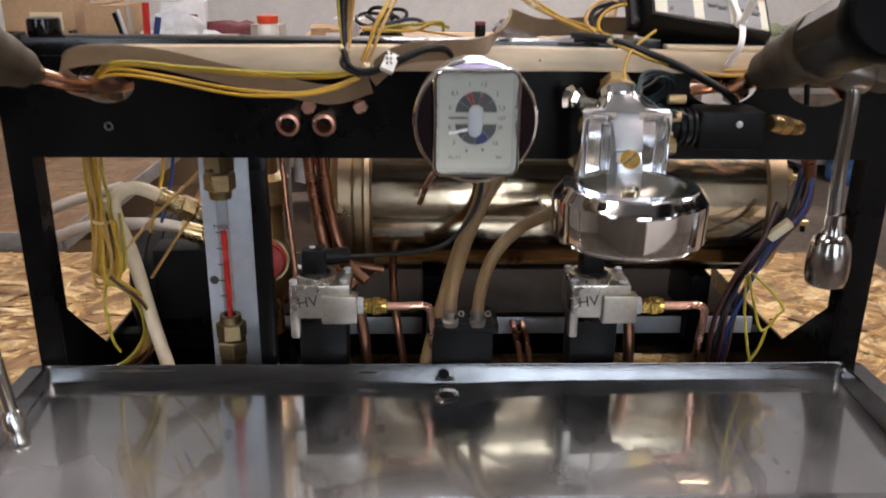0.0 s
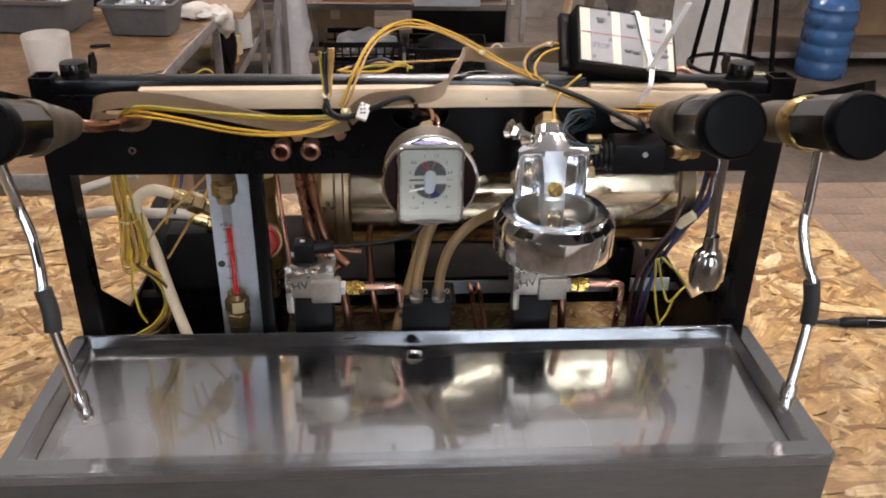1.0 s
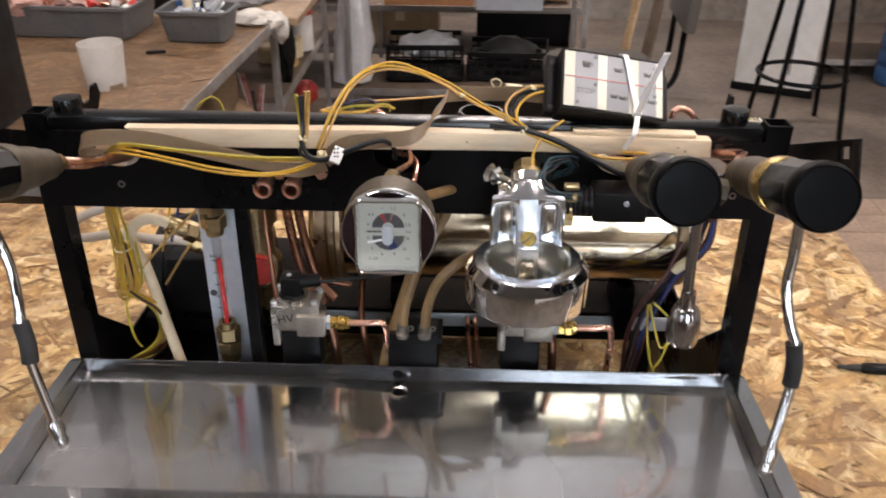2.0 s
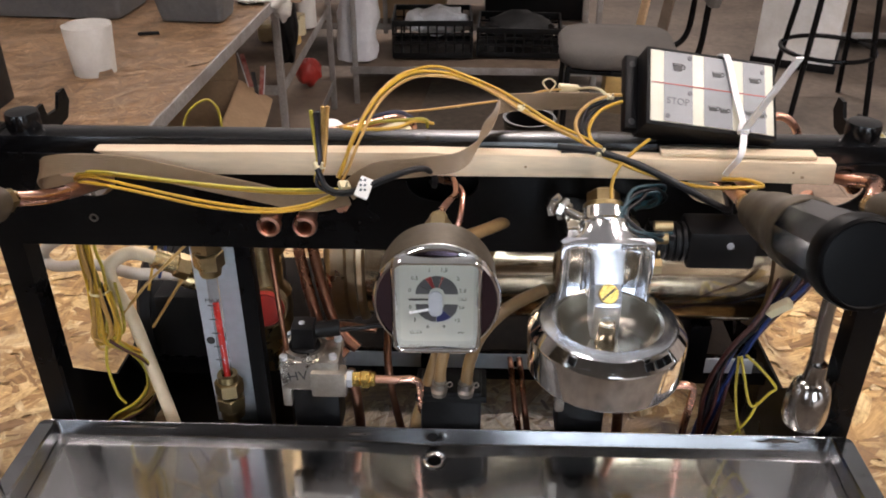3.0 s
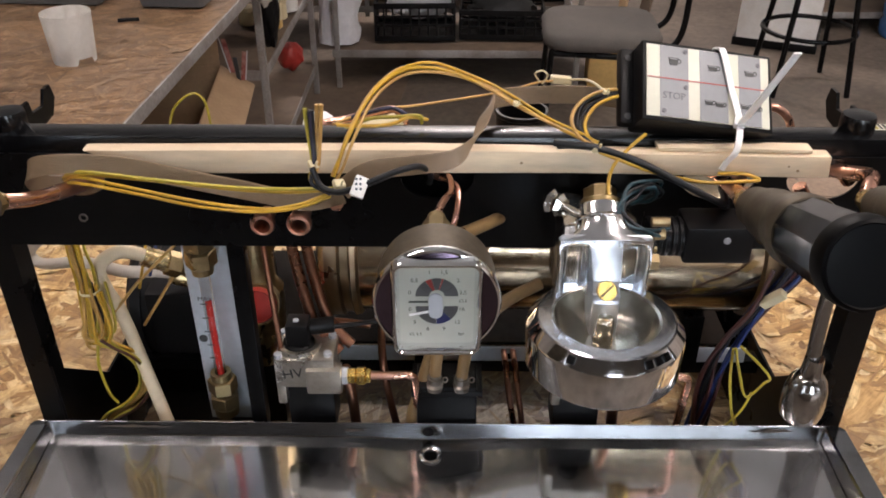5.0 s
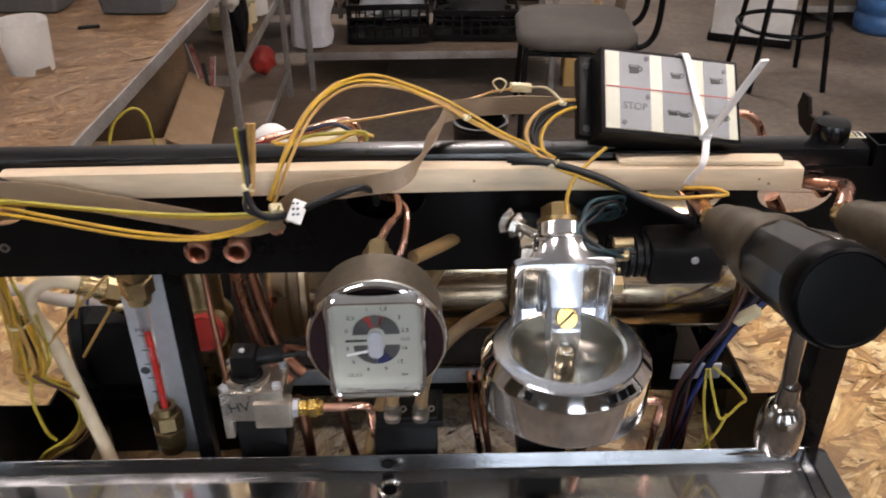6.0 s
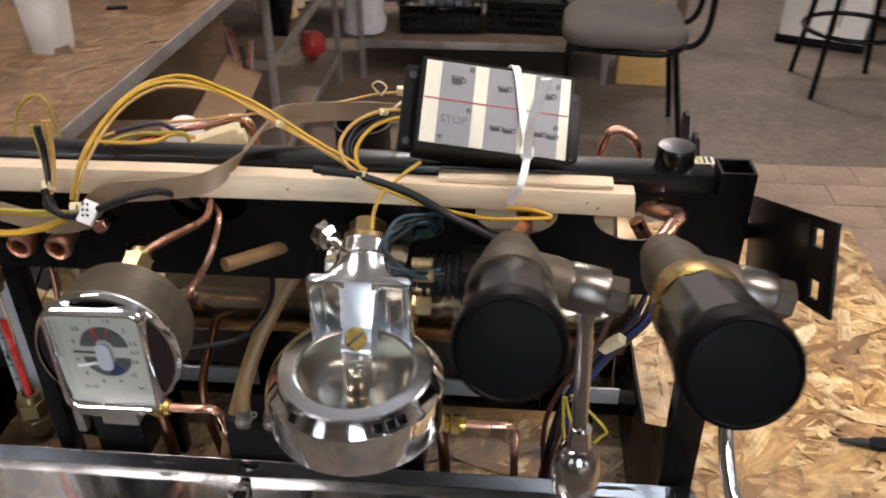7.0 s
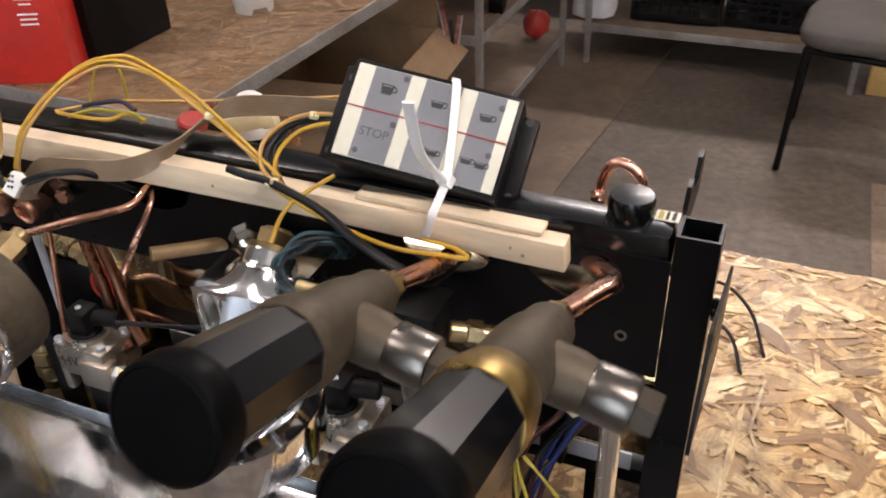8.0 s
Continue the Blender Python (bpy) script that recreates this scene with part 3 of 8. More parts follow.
TX0, TX1, TY0, TY1 = -0.72, 0.63, -0.215, 0.565
bench("workbench", "pale strand board workbench under the machine", TX0, TX1, TY0, TY1, Matrix.Identity(4), OSB_PALE, 16000, 3,
      [(TX0 + 0.05, TY0 + 0.05), (TX1 - 0.05, TY0 + 0.05), (TX0 + 0.05, TY1 - 0.05), (TX1 - 0.05, TY1 - 0.05)], False)
LB = pose(-0.52, 1.2, 0, 0, 0, -2.6)
bench("side_workbench", "grimy brown strand board workbench with steel edge", -1.35, 0.0, -0.55, 0.56, LB, OSB_DARK, 9000, 5,
      [(-0.62, 0.52), (-0.62, -0.5), (-1.3, 0.53), (-1.3, -0.5)], True)

# ---- the machine: frame ----
PXL, PXR = (-0.294, -0.277), (0.304, 0.3235)
frame_thing = thing("machine_frame", "black painted steel frame of a stripped espresso machine", "machine frame", at=(0.0135, 0.0, 0.0))


def fpart(name, bm, mat, label=""):
    ob = part(name, bm, mat, frame_thing, label)
    ob.matrix_parent_inverse = Matrix.Translation((-0.0135, 0, 0))
    return ob


def square_tube(bm, c, w, d, z0, z1, wall=0.0016):
    """An upright square tube, open at the top."""
    o = [(-w / 2, -d / 2), (w / 2, -d / 2), (w / 2, d / 2), (-w / 2, d / 2)]
    i = [(x * (1 - 2 * wall / w), y * (1 - 2 * wall / d)) for x, y in o]
    tmp = bmesh.new()
    levels = [(o, z0), (o, z1), (i, z1), (i, z1 - 0.05)]
    rings = [[tmp.verts.new((c[0] + x, c[1] + y, z)) for x, y in s] for s, z in levels]
    for a, b in zip(rings, rings[1:]):
        for k in range(4):
            tmp.faces.new((a[k], a[(k + 1) % 4], b[(k + 1) % 4], b[k]))
    tmp.faces.new(rings[0])
    tmp.faces.new(rings[-1])
    merge(bm, tmp)


for x0, x1 in (PXL, PXR):
    bm = bmesh.new()
    square_tube(bm, ((x0 + x1) / 2, 0.010), x1 - x0, 0.019, 0.0, 0.360)
    fpart("post", bm, BLACK_PAINT)
bm = bmesh.new()
box(bm, (0.0125, 0.0115, 0.3455), (PXR[0] - PXL[1] - 0.0004, 0.022, 0.027), bev=0.006)
fpart("top_beam", bm, BLACK_GLOSS)


# front panel with oval openings
def holed_panel(bm, x0, x1, z0, z1, y, thick, holes, step=32):
    """A sheet in x, z with oval holes; each hole sits in a cell of its own."""
    tmp = bmesh.new()
    cuts = sorted(holes)
    x = x0
    for cx, cz, rx, rz in cuts:
        sx, sz = rx * 1.12, rz * 1.18
        a, b = cx - sx, cx + sx
        zz0, zz1 = max(z0, cz - sz), min(z1, cz + sz)
        if a > x:
            tmp.faces.new([tmp.verts.new(p) for p in ((x, y, z0), (a, y, z0), (a, y, z1), (x, y, z1))])
        for lo, hi in ((z0, zz0), (zz1, z1)):
            if hi - lo > 1e-5:
                tmp.faces.new([tmp.verts.new(p) for p in ((a, y, lo), (b, y, lo), (b, y, hi), (a, y, hi))])
        outer, inner = [], []
        for k in range(step):
            t = 2 * math.pi * k / step
            c, sn = math.cos(t), math.sin(t)
            f = 1 / max(abs(c), abs(sn))
            outer.append(tmp.verts.new((cx + sx * c * f, y, min(max(cz + sz * sn * f, zz0), zz1))))
            inner.append(tmp.verts.new((cx + rx * c, y, min(max(cz + rz * sn, zz0 + 0.0004), zz1 - 0.0004))))
        for k in range(step):
            j = (k + 1) % step
            tmp.faces.new((outer[k], outer[j], inner[j], inner[k]))
        x = b
    tmp.faces.new([tmp.verts.new(p) for p in ((x, y, z0), (x1, y, z0), (x1, y, z1), (x, y, z1))])
    ex = bmesh.ops.extrude_face_region(tmp, geom=tmp.faces[:])
    bmesh.ops.translate(tmp, vec=(0, thick, 0), verts=[v for v in ex["geom"] if isinstance(v, bmesh.types.BMVert)])
    bmesh.ops.remove_doubles(tmp, verts=tmp.verts[:], dist=1e-6)
    merge(bm, tmp)


bm = bmesh.new()
HOLES = [(-0.2205, 0.3285, 0.0185, 0.0130), (0.0135, 0.3300, 0.0235, 0.0140), (0.1940, 0.3300, 0.0235, 0.0140), (0.2610, 0.3310, 0.0232, 0.0150)]
holed_panel(bm, PXL[1] + 0.0003, PXR[0] - 0.0003, 0.2785, 0.3465, -0.0012, 0.0016, HOLES)
holes_small = [(-0.222, 0.300), (0.285, 0.300)]
fpart("front_panel", bm, BLACK_PAINT)
bm = bmesh.new()
box(bm, (0.0125, 0.010, 0.2795), (PXR[0] - PXL[1] - 0.0006, 0.019, 0.002), bev=0.0005)
fpart("panel_flange", bm, BLACK_PAINT)
# Added black sheet that stands for the shade behind the openings.
bm = bmesh.new()
box(bm, (0.02, 0.0205, 0.307), (0.27, 0.0012, 0.054), bev=0.0004)
fpart("hole_backing", bm, BLACK_PAINT)
for hx, hz in holes_small:
    bm = bmesh.new()
    ring(bm, 0.0019, 0.0030, 0, 0.0009, pose(hx, -0.0011, hz, 90, 0, 0), 20)
    fpart("eyelet", bm, DULL_NICKEL, "bare metal eyelet")
# side plates with sloping gussets, base rails
for x in (PXL[1] + 0.0012, PXR[0] - 0.0012):
    bm = bmesh.new()
    outline = [(0.001, 0.0), (0.001, 0.1705), (0.081, 0.0985), (0.265, 0.095), (0.265, 0.0)]
    prism(bm, outline, -0.0011, 0.0011, Matrix(((0, 0, 1, x), (1, 0, 0, 0), (0, 1, 0, 0), (0, 0, 0, 1))))
    fpart("side_plate", bm, BLACK_PAINT)
bm = bmesh.new()
box(bm, (0.0125, 0.255, 0.031), (PXR[0] - PXL[1] - 0.006, 0.018, 0.058), bev=0.001)
fpart("rear_rail", bm, BLACK_PAINT)
bm = bmesh.new()
box(bm, (0.0125, 0.011, 0.045), (PXR[0] - PXL[1] - 0.006, 0.018, 0.086), bev=0.001)
fpart("front_rail", bm, BLACK_PAINT)
# middle cross rail: zinc front over a black angle
bm = bmesh.new()
box(bm, (0.085, 0.108, 0.1005), (0.40, 0.002, 0.0155), bev=0.0004)
rod(bm, 0.0034, 0, 0.0004, pose(0.075, 0.1069, 0.0985, 90, 0, 0), 16)
fpart("cross_rail", bm, ZINC, "bare zinc-coated cross rail")
bm = bmesh.new()
rod(bm, 0.0034, 0, 0.0004, pose(0.0755, 0.1068, 0.0985, 90, 0, 0), 16)
fpart("rail_hole", bm, BLACK_PAINT)
bm = bmesh.new()
box(bm, (0.0125, 0.117, 0.0855), (PXR[0] - PXL[1] - 0.006, 0.016, 0.014), bev=0.0008)
for sx in (-0.1, 0.26):
    box(bm, (sx, 0.117, 0.040), (0.014, 0.014, 0.078), bev=0.0008)
fpart("cross_angle", bm, BLACK_PAINT)
bm = bmesh.new()
box(bm, (0.0200, 0.186, 0.1105), (0.50, 0.152, 0.003), bev=0.0005)
fpart("boiler_shelf", bm, GRIMY_BLACK)
# upright bar beside the sight glass
bm = bmesh.new()
box(bm, (-0.1255, 0.008, 0.179), (0.0115, 0.012, 0.198), bev=0.0008)
fpart("inner_post", bm, BLACK_PAINT)
# round black caps and hooked plates on the beam
for x in (-0.262, 0.281):
    bm = bmesh.new()
    lathe(bm, [(0, 0.357), (0.0102, 0.357), (0.0108, 0.3590), (0.0108, 0.3672), (0.0100, 0.3694), (0.004, 0.3699), (0, 0.3700)], pose(x, 0.0145, 0), 28)
    fpart("cap", bm, BLACK_GLOSS, "round black plastic cap")
for x in (-0.276, 0.3015):
    bm = bmesh.new()
    hook = [(0.020, 0.347), (0.050, 0.345), (0.058, 0.354), (0.068, 0.354), (0.071, 0.344), (0.088, 0.343), (0.094, 0.353), (0.104, 0.353),
            (0.108, 0.342), (0.100, 0.331), (0.060, 0.327), (0.020, 0.325)]
    prism(bm, hook, -0.0012, 0.0012, Matrix(((0, 0, 1, x), (1, 0, 0, 0), (0, 1, 0, 0), (0, 0, 0, 1))))
    fpart("hook_plate", bm, BLACK_PAINT)
# slotted lid bracket hanging from the post's outer side
def slotted_bracket(x, side):
    m = Matrix.Translation((x, 0.012, 0.318)) @ Matrix.Rotation(radians(-23.5), 4, "X")
    bm = bmesh.new()
    w, d = 0.0015, 0.021
    box(bm, (0, -0.050, 0), (w, 0.100, 2 * d), bev=0.0004, m=m)
    for zz in (-0.0185, 0.0, 0.0185):
        box(bm, (0, -0.1105, zz), (w, 0.0215, 0.005 if zz else 0.015), bev=0, m=m)
    box(bm, (0, -0.1275, 0), (w, 0.0125, 2 * d), bev=0.0004, m=m)
    for zz in (-0.0118, 0.0118):
        box(bm, (0, -0.1028, zz), (w, 0.0062, 0.0086), bev=0, m=m)
        box(bm, (0, -0.1197, zz), (w, 0.0034, 0.0086), bev=0, m=m)
    fpart("slotted_bracket", bm, BLACK_PAINT)
slotted_bracket(PXR[1] + 0.0055, 1)
slotted_bracket(PXL[0] - 0.0055, -1)
for x in (PXR[1] + 0.0025, PXL[0] - 0.0025):
    bm = bmesh.new()
    rod(bm, 0.005, -0.0024, 0.0024, pose(x, 0.012, 0.318, 0, 90, 0), 16)
    fpart("pivot", bm, BLACK_PAINT)
bm = bmesh.new()
box(bm, (0.2975, 0.0175, 0.35935), (0.011, 0.009, 0.0003), bev=0)
fpart("sticker", bm, PAD_CREAM, "small pale inspection sticker")
for k, (dx, w) in enumerate(((-0.003, 0.0022), (0.0, 0.0014), (0.003, 0.0018))):
    bm = bmesh.new()
    box(bm, (0.2975 + dx, 0.0175, 0.3597), (w, 0.007, 0.0002), bev=0)
    fpart("sticker_bar", bm, GREENYELLOW_WIRE if k == 0 else INK)

# ---- drip tray ----
tray = thing("drip_tray", "scratched stainless steel drip tray with water stains", "drip tray", at=(0, 0, 0))
TXL, TXR, TYF, TYB, RIM, FLR = -0.302, 0.326, -0.190, -0.0035, 0.1255, 0.104
IXL, IXR, IYF, IYB = -0.2865, 0.3085, -0.170, -0.0052
bm = bmesh.new()
NX, NY = 60, 24
DRX, DRY = 0.008, -0.0205


def floor_z(x, y):
    """The sheet sags a little, sinks towards the drain and is gently dented."""
    d = math.hypot((x - DRX) * 0.8, y - DRY)
    z = FLR - 0.0022 * math.exp(-(d / 0.03) ** 2) - 0.0010 * math.exp(-(d / 0.10) ** 2)
    z += 0.0003 * noise.noise(Vector((x * 9, y * 9, 1.3))) + 0.0006 * noise.noise(Vector((x * 3.5, y * 3.5, 7.1)))
    # the sheet curves up towards the back wall
    z += 0.42 * max(0.0, y + 0.098) ** 2
    return z


grid = [[bm.verts.new((IXL + (IXR - IXL) * i / NX, IYF + (IYB - IYF) * j / NY, floor_z(IXL + (IXR - IXL) * i / NX, IYF + (IYB - IYF) * j / NY))) for j in range(NY + 1)] for i in range(NX + 1)]
for i in range(NX):
    for j in range(NY):
        bm.faces.new((grid[i][j], grid[i + 1][j], grid[i + 1][j + 1], grid[i][j + 1]))
part("tray_floor", bm, TRAY_STEEL, tray, sharp=60)
bm = bmesh.new()


def rounded_loop(x0, x1, y0, y1, r, z, n=5):
    pts = []
    for cx, cy, a0 in ((x1 - r, y1 - r, 0), (x0 + r, y1 - r, 90), (x0 + r, y0 + r, 180), (x1 - r, y0 + r, 270)):
        for k in range(n + 1):
            a = radians(a0 + 90 * k / n)
            pts.append((cx + r * math.cos(a), cy + r * math.sin(a), z))
    return pts


def loft(bm, loops):
    rings = [[bm.verts.new(p) for p in lp] for lp in loops]
    n = len(rings[0])
    for a, b in zip(rings, rings[1:]):
        for k in range(n):
            bm.faces.new((a[k], a[(k + 1) % n], b[(k + 1) % n], b[k]))


loft(bm, [rounded_loop(IXL - 0.0005, IXR + 0.0005, IYF - 0.0005, IYB + 0.0003, 0.003, FLR - 0.004),
          rounded_loop(IXL - 0.0008, IXR + 0.0008, IYF - 0.0008, IYB + 0.0004, 0.003, RIM - 0.0016),
          rounded_loop(IXL - 0.0022, IXR + 0.0022, IYF - 0.0022, IYB + 0.0008, 0.004, RIM),
          rounded_loop(TXL + 0.002, TXR - 0.002, TYF + 0.002, TYB - 0.0005, 0.006, RIM + 0.0003),
          rounded_loop(TXL, TXR, TYF, TYB, 0.007, RIM - 0.002),
          rounded_loop(TXL, TXR, TYF, TYB, 0.007, RIM - 0.009),
          rounded_loop(TXL + 0.002, TXR - 0.002, TYF + 0.002, TYB - 0.001, 0.006, RIM - 0.010)])
# the rim falls a little towards the back
for vt in bm.verts:
    if vt.co.z > FLR:
        vt.co.z -= 0.0045 * (vt.co.y - TYF) / (TYB - TYF)
# the back ledge is a strip of its own, in much darker steel
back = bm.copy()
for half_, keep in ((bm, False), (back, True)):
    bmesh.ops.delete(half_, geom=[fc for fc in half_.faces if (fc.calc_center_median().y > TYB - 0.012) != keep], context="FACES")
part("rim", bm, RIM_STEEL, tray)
part("back_ledge", back, LEDGE_STEEL, tray, "dull back ledge, darker than the rim")
bm = bmesh.new()
lathe(bm, [(0.0075, 0.0), (0.0088, 0.0012), (0.0072, 0.0016), (0.0056, 0.0004), (0.0054, -0.010)], pose(DRX, DRY, floor_z(DRX, DRY) + 0.0002), 28)
part("drain_ring", bm, CHROME_WORN, tray, "polished drain outlet ring")
bm = bmesh.new()
rod(bm, 0.0054, -0.004, 0.0003, pose(DRX, DRY, floor_z(DRX, DRY)), 20)
part("drain_hole", bm, BLACK_PAINT, tray)
bm = bmesh.new()
rod(bm, 0.0042, 0, 0.0008, pose(0.006, IYB - 0.0001, 0.1135, 90, 0, 0), 16)
part("overflow_hole", bm, BLACK_PAINT, tray)
# sooty marks baked on the back edge
for sx, sw, sz in ((-0.222, 0.058, 0.1172), (-0.052, 0.018, 0.1150), (0.268, 0.036, 0.1168)):
    bm = bmesh.new()
    rs = random.Random(int(sx * 1000))
    n = 16
    prism(bm, [(sx + sw * 0.5 * math.cos(2 * math.pi * k / n) * rs.uniform(0.7, 1.1), sz + 0.0014 * math.sin(2 * math.pi * k / n) * rs.uniform(0.1, 1.3)) for k in range(n)], 0, 0.0002,
          Matrix(((1, 0, 0, 0), (0, 0, -1, IYB - 0.0002), (0, 1, 0, 0), (0, 0, 0, 1))))
    part("soot_mark", bm, SOOT, tray, "baked-on brown grime")
# front apron and legs that carry the tray
bm = bmesh.new()
box(bm, (0.012, TYF + 0.003, 0.066), (TXR - TXL - 0.006, 0.002, 0.098), bev=0.0005)
for x in (TXL + 0.009, TXR - 0.009):
    box(bm, (x, (TYF + 0.008 + TYB) / 2, 0.066), (0.002, TYB - TYF - 0.010, 0.098), bev=0.0005)
part("apron", bm, APRON_STEEL, tray, "grey sheet steel front apron")
for x in (TXL + 0.03, TXR - 0.03):
    for y in (TYF + 0.03, TYB - 0.03):
        bm = bmesh.new()
        rod(bm, 0.012, 0.0, 0.099, pose(x, y, 0), 18)
        part("foot", bm, RUBBER, tray)

# ---- boiler ----
boiler = thing("boiler", "tarnished polished brass boiler lying across the frame", "boiler", at=(0.14, 0.125, 0.0945))
BX0, BX1, BY, BZ, BR = -0.083, 0.284, 0.125, 0.2175, 0.066


def bpart(name, bm, mat, label=""):
    ob = part(name, bm, mat, boiler, label)
    ob.matrix_parent_inverse = Matrix.Translation((-0.14, -0.125, -0.0945))
    return ob


AX = pose(0, BY, BZ, 0, 90, 0)
bm = bmesh.new()
rod(bm, BR, BX0 + 0.012, BX1 - 0.01, AX, 64, 0.001)
bpart("shell", bm, BOILER)
bm = bmesh.new()
lathe(bm, [(BR, BX0 + 0.034), (BR + 0.004, BX0 + 0.032), (BR + 0.005, BX0 + 0.028), (BR + 0.002, BX0 + 0.026), (BR + 0.002, BX0 + 0.020), (BR + 0.005, BX0 + 0.018), (BR + 0.005, BX0 + 0.008),
           (BR + 0.001, BX0 + 0.004), (BR * 0.8, BX0), (0, BX0 - 0.004)], AX, 64)
bpart("end_cap", bm, BOILER_END)
bm = bmesh.new()
lathe(bm, [(0, BX1 + 0.004), (BR * 0.8, BX1), (BR + 0.002, BX1 - 0.006), (BR + 0.003, BX1 - 0.02), (BR, BX1 - 0.022)], AX, 64)
bpart("end_cap", bm, BOILER_END)
for sx in (0.0, 0.23):
    bm = bmesh.new()
    box(bm, (sx, BY, 0.122), (0.018, 0.06, 0.060), bev=0.002)
    bpart("cradle", bm, BLACK_PAINT)
for hx, hy, hz in ((0.284, BY - 0.02, BZ + 0.02), (0.284, BY - 0.035, BZ - 0.015)):
    bm = bmesh.new()
    hexnut(bm, 0.008, 0, 0.012, along((hx + 0.002, hy, hz), (hx + 0.02, hy, hz)))
    rod(bm, 0.003, 0.012, 0.026, along((hx + 0.002, hy, hz), (hx + 0.02, hy, hz)), 12)
    bpart("heater_terminal", bm, BRASS, "brass heater fitting")

# ---- group head ----
group = thing("group_head", "polished chrome brewing group head with brass screw", "group head", at=(0.112, -0.0015, 0.30))
GX, GY = 0.1135, -0.088


def gpart(name, bm, mat, label="", sharp=38):
    ob = part(name, bm, mat, group, label, sharp)
    ob.matrix_parent_inverse = Matrix.Translation((-0.112, 0.0015, -0.30))
    return ob


GM = pose(GX, GY, 0)
bm = bmesh.new()
lathe(bm, [(0.030, 0.2530), (0.0415, 0.2520), (0.0452, 0.2528), (0.0462, 0.2545), (0.0465, 0.2766), (0.0461, 0.2782), (0.0452, 0.2794), (0.0408, 0.2846)], GM, 80)
gpart("bell", bm, CHROME, "", 18)
bm = bmesh.new()
lathe(bm, [(0.0408, 0.2846), (0.0397, 0.2855), (0.0380, 0.2857), (0.0322, 0.2858)], GM, 80)
gpart("top_ring", bm, CHROME_MATT, "satin bluish chrome top ring", 30)
bm = bmesh.new()
lathe(bm, [(0.0322, 0.2858), (0.0306, 0.2848), (0.0290, 0.2798), (0.0256, 0.2722), (0.0190, 0.2682), (0.008, 0.2668), (0, 0.2666)], GM, 56)
gpart("bowl", bm, SATIN_CAST, "satin cast bowl", 40)
bm = bmesh.new()
ring(bm, 0.027, 0.0405, 0.2500, 0.2525, GM, 48)
gpart("shower_ring", bm, CHROME_WORN)
for a in (236, 294, 303, 311):
    bm = bmesh.new()
    box(bm, (0.0436, 0, 0.2816), (0.0050, 0.0050, 0.0016), (0, 50, 0), 0.0005, m=GM @ pose(0, 0, 0, 0, 0, a))
    gpart("bayonet_slot", bm, BLACK_PAINT)
# the upright behind the bowl: two hollow wings, a leaning stem with the screw, hood and neck
G2 = Matrix(((1, 0, 0, GX), (0, 0.578, -0.816, -0.0825), (0, 0.816, 0.578, 0.2985), (0, 0, 0, 1)))
WX0, WX1, WZ_LO, WZ_HI, WYF, WYB = 0.0070, 0.0272, 0.2845, 0.3238, -0.0655, -0.030


def step01(t):
    t = min(max(t, 0.0), 1.0)
    return t * t * (3 - 2 * t)


for s_ in (-1, 1):
    bm = bmesh.new()
    NU, NV = 22, 26
    rows_w = []
    for j in range(NV + 1):
        zz = WZ_LO + (WZ_HI - WZ_LO) * j / NV
        row = []
        for i in range(NU + 1):
            u = WX0 + (WX1 - WX0) * i / NU
            # the pocket: open below, rounded at its two upper corners
            ex, ez = min(u - WX0 - 0.0010, WX1 - 0.0014 - u), WZ_HI - 0.0036 - zz
            r = 0.0055
            if ex < r and ez < r:
                d = r - math.hypot(r - ex, r - ez)
            else:
                d = min(ex, ez)
            depth = 0.0105 * step01(d / 0.0042) - 0.0016 * step01((zz - WZ_LO) / 0.03)
            row.append(bm.verts.new((GX + s_ * u, WYF + depth, zz)))
        row.append(bm.verts.new((GX + s_ * (WX1 + 0.0008), WYF + 0.0010, zz)))
        row.append(bm.verts.new((GX + s_ * (WX1 + 0.0010), WYB, zz)))
        rows_w.append(row)
    for a_, b_ in zip(rows_w, rows_w[1:]):
        for i in range(NU + 2):
            bm.faces.new((a_[i], a_[i + 1], b_[i + 1], b_[i]))
    gpart("wing", bm, CHROME_CAST, "", 60)
bm = bmesh.new()
stem = [(-0.0255, 0.0335), (-0.0272, 0.0318), (-0.0272, 0.0296), (-0.0150, 0.0292), (-0.0112, 0.0276), (-0.0094, 0.0240), (-0.0084, 0.0062), (0.0084, 0.0062), (0.0094, 0.0240), (0.0112, 0.0276), (0.0150, 0.0292), (0.0272, 0.0296), (0.0272, 0.0318), (0.0255, 0.0335)]
prism(bm, stem, -0.022, -0.0004, G2, 0.0009)
gpart("stem", bm, STEM_CHROME, "satin stem", 24)
# boss below the stem that carries the screw and runs down into the bowl
bm = bmesh.new()
prism(bm, [(-0.0080, 0.0066), (-0.0080, -0.0075), (0.0080, -0.0075), (0.0080, 0.0066)], -0.026, -0.0030, G2, 0.0016)
box(bm, (GX, -0.0700, 0.2815), (0.0168, 0.026, 0.030), bev=0.0024)
gpart("boss", bm, STEM_CHROME, "", 24)
bm = bmesh.new()
lathe(bm, [(0.0066, 0.0), (0.0056, 0.0025), (0.0052, 0.0150), (0.0046, 0.0168), (0.0034, 0.0175), (0, 0.0177)], along((GX, -0.0860, 0.2665), (GX, -0.0880, 0.2845)), 28)
gpart("nub", bm, SATIN_CAST, "", 50)
NK = along((GX, -0.0505, 0.3150), (GX, -0.0235, 0.3410))
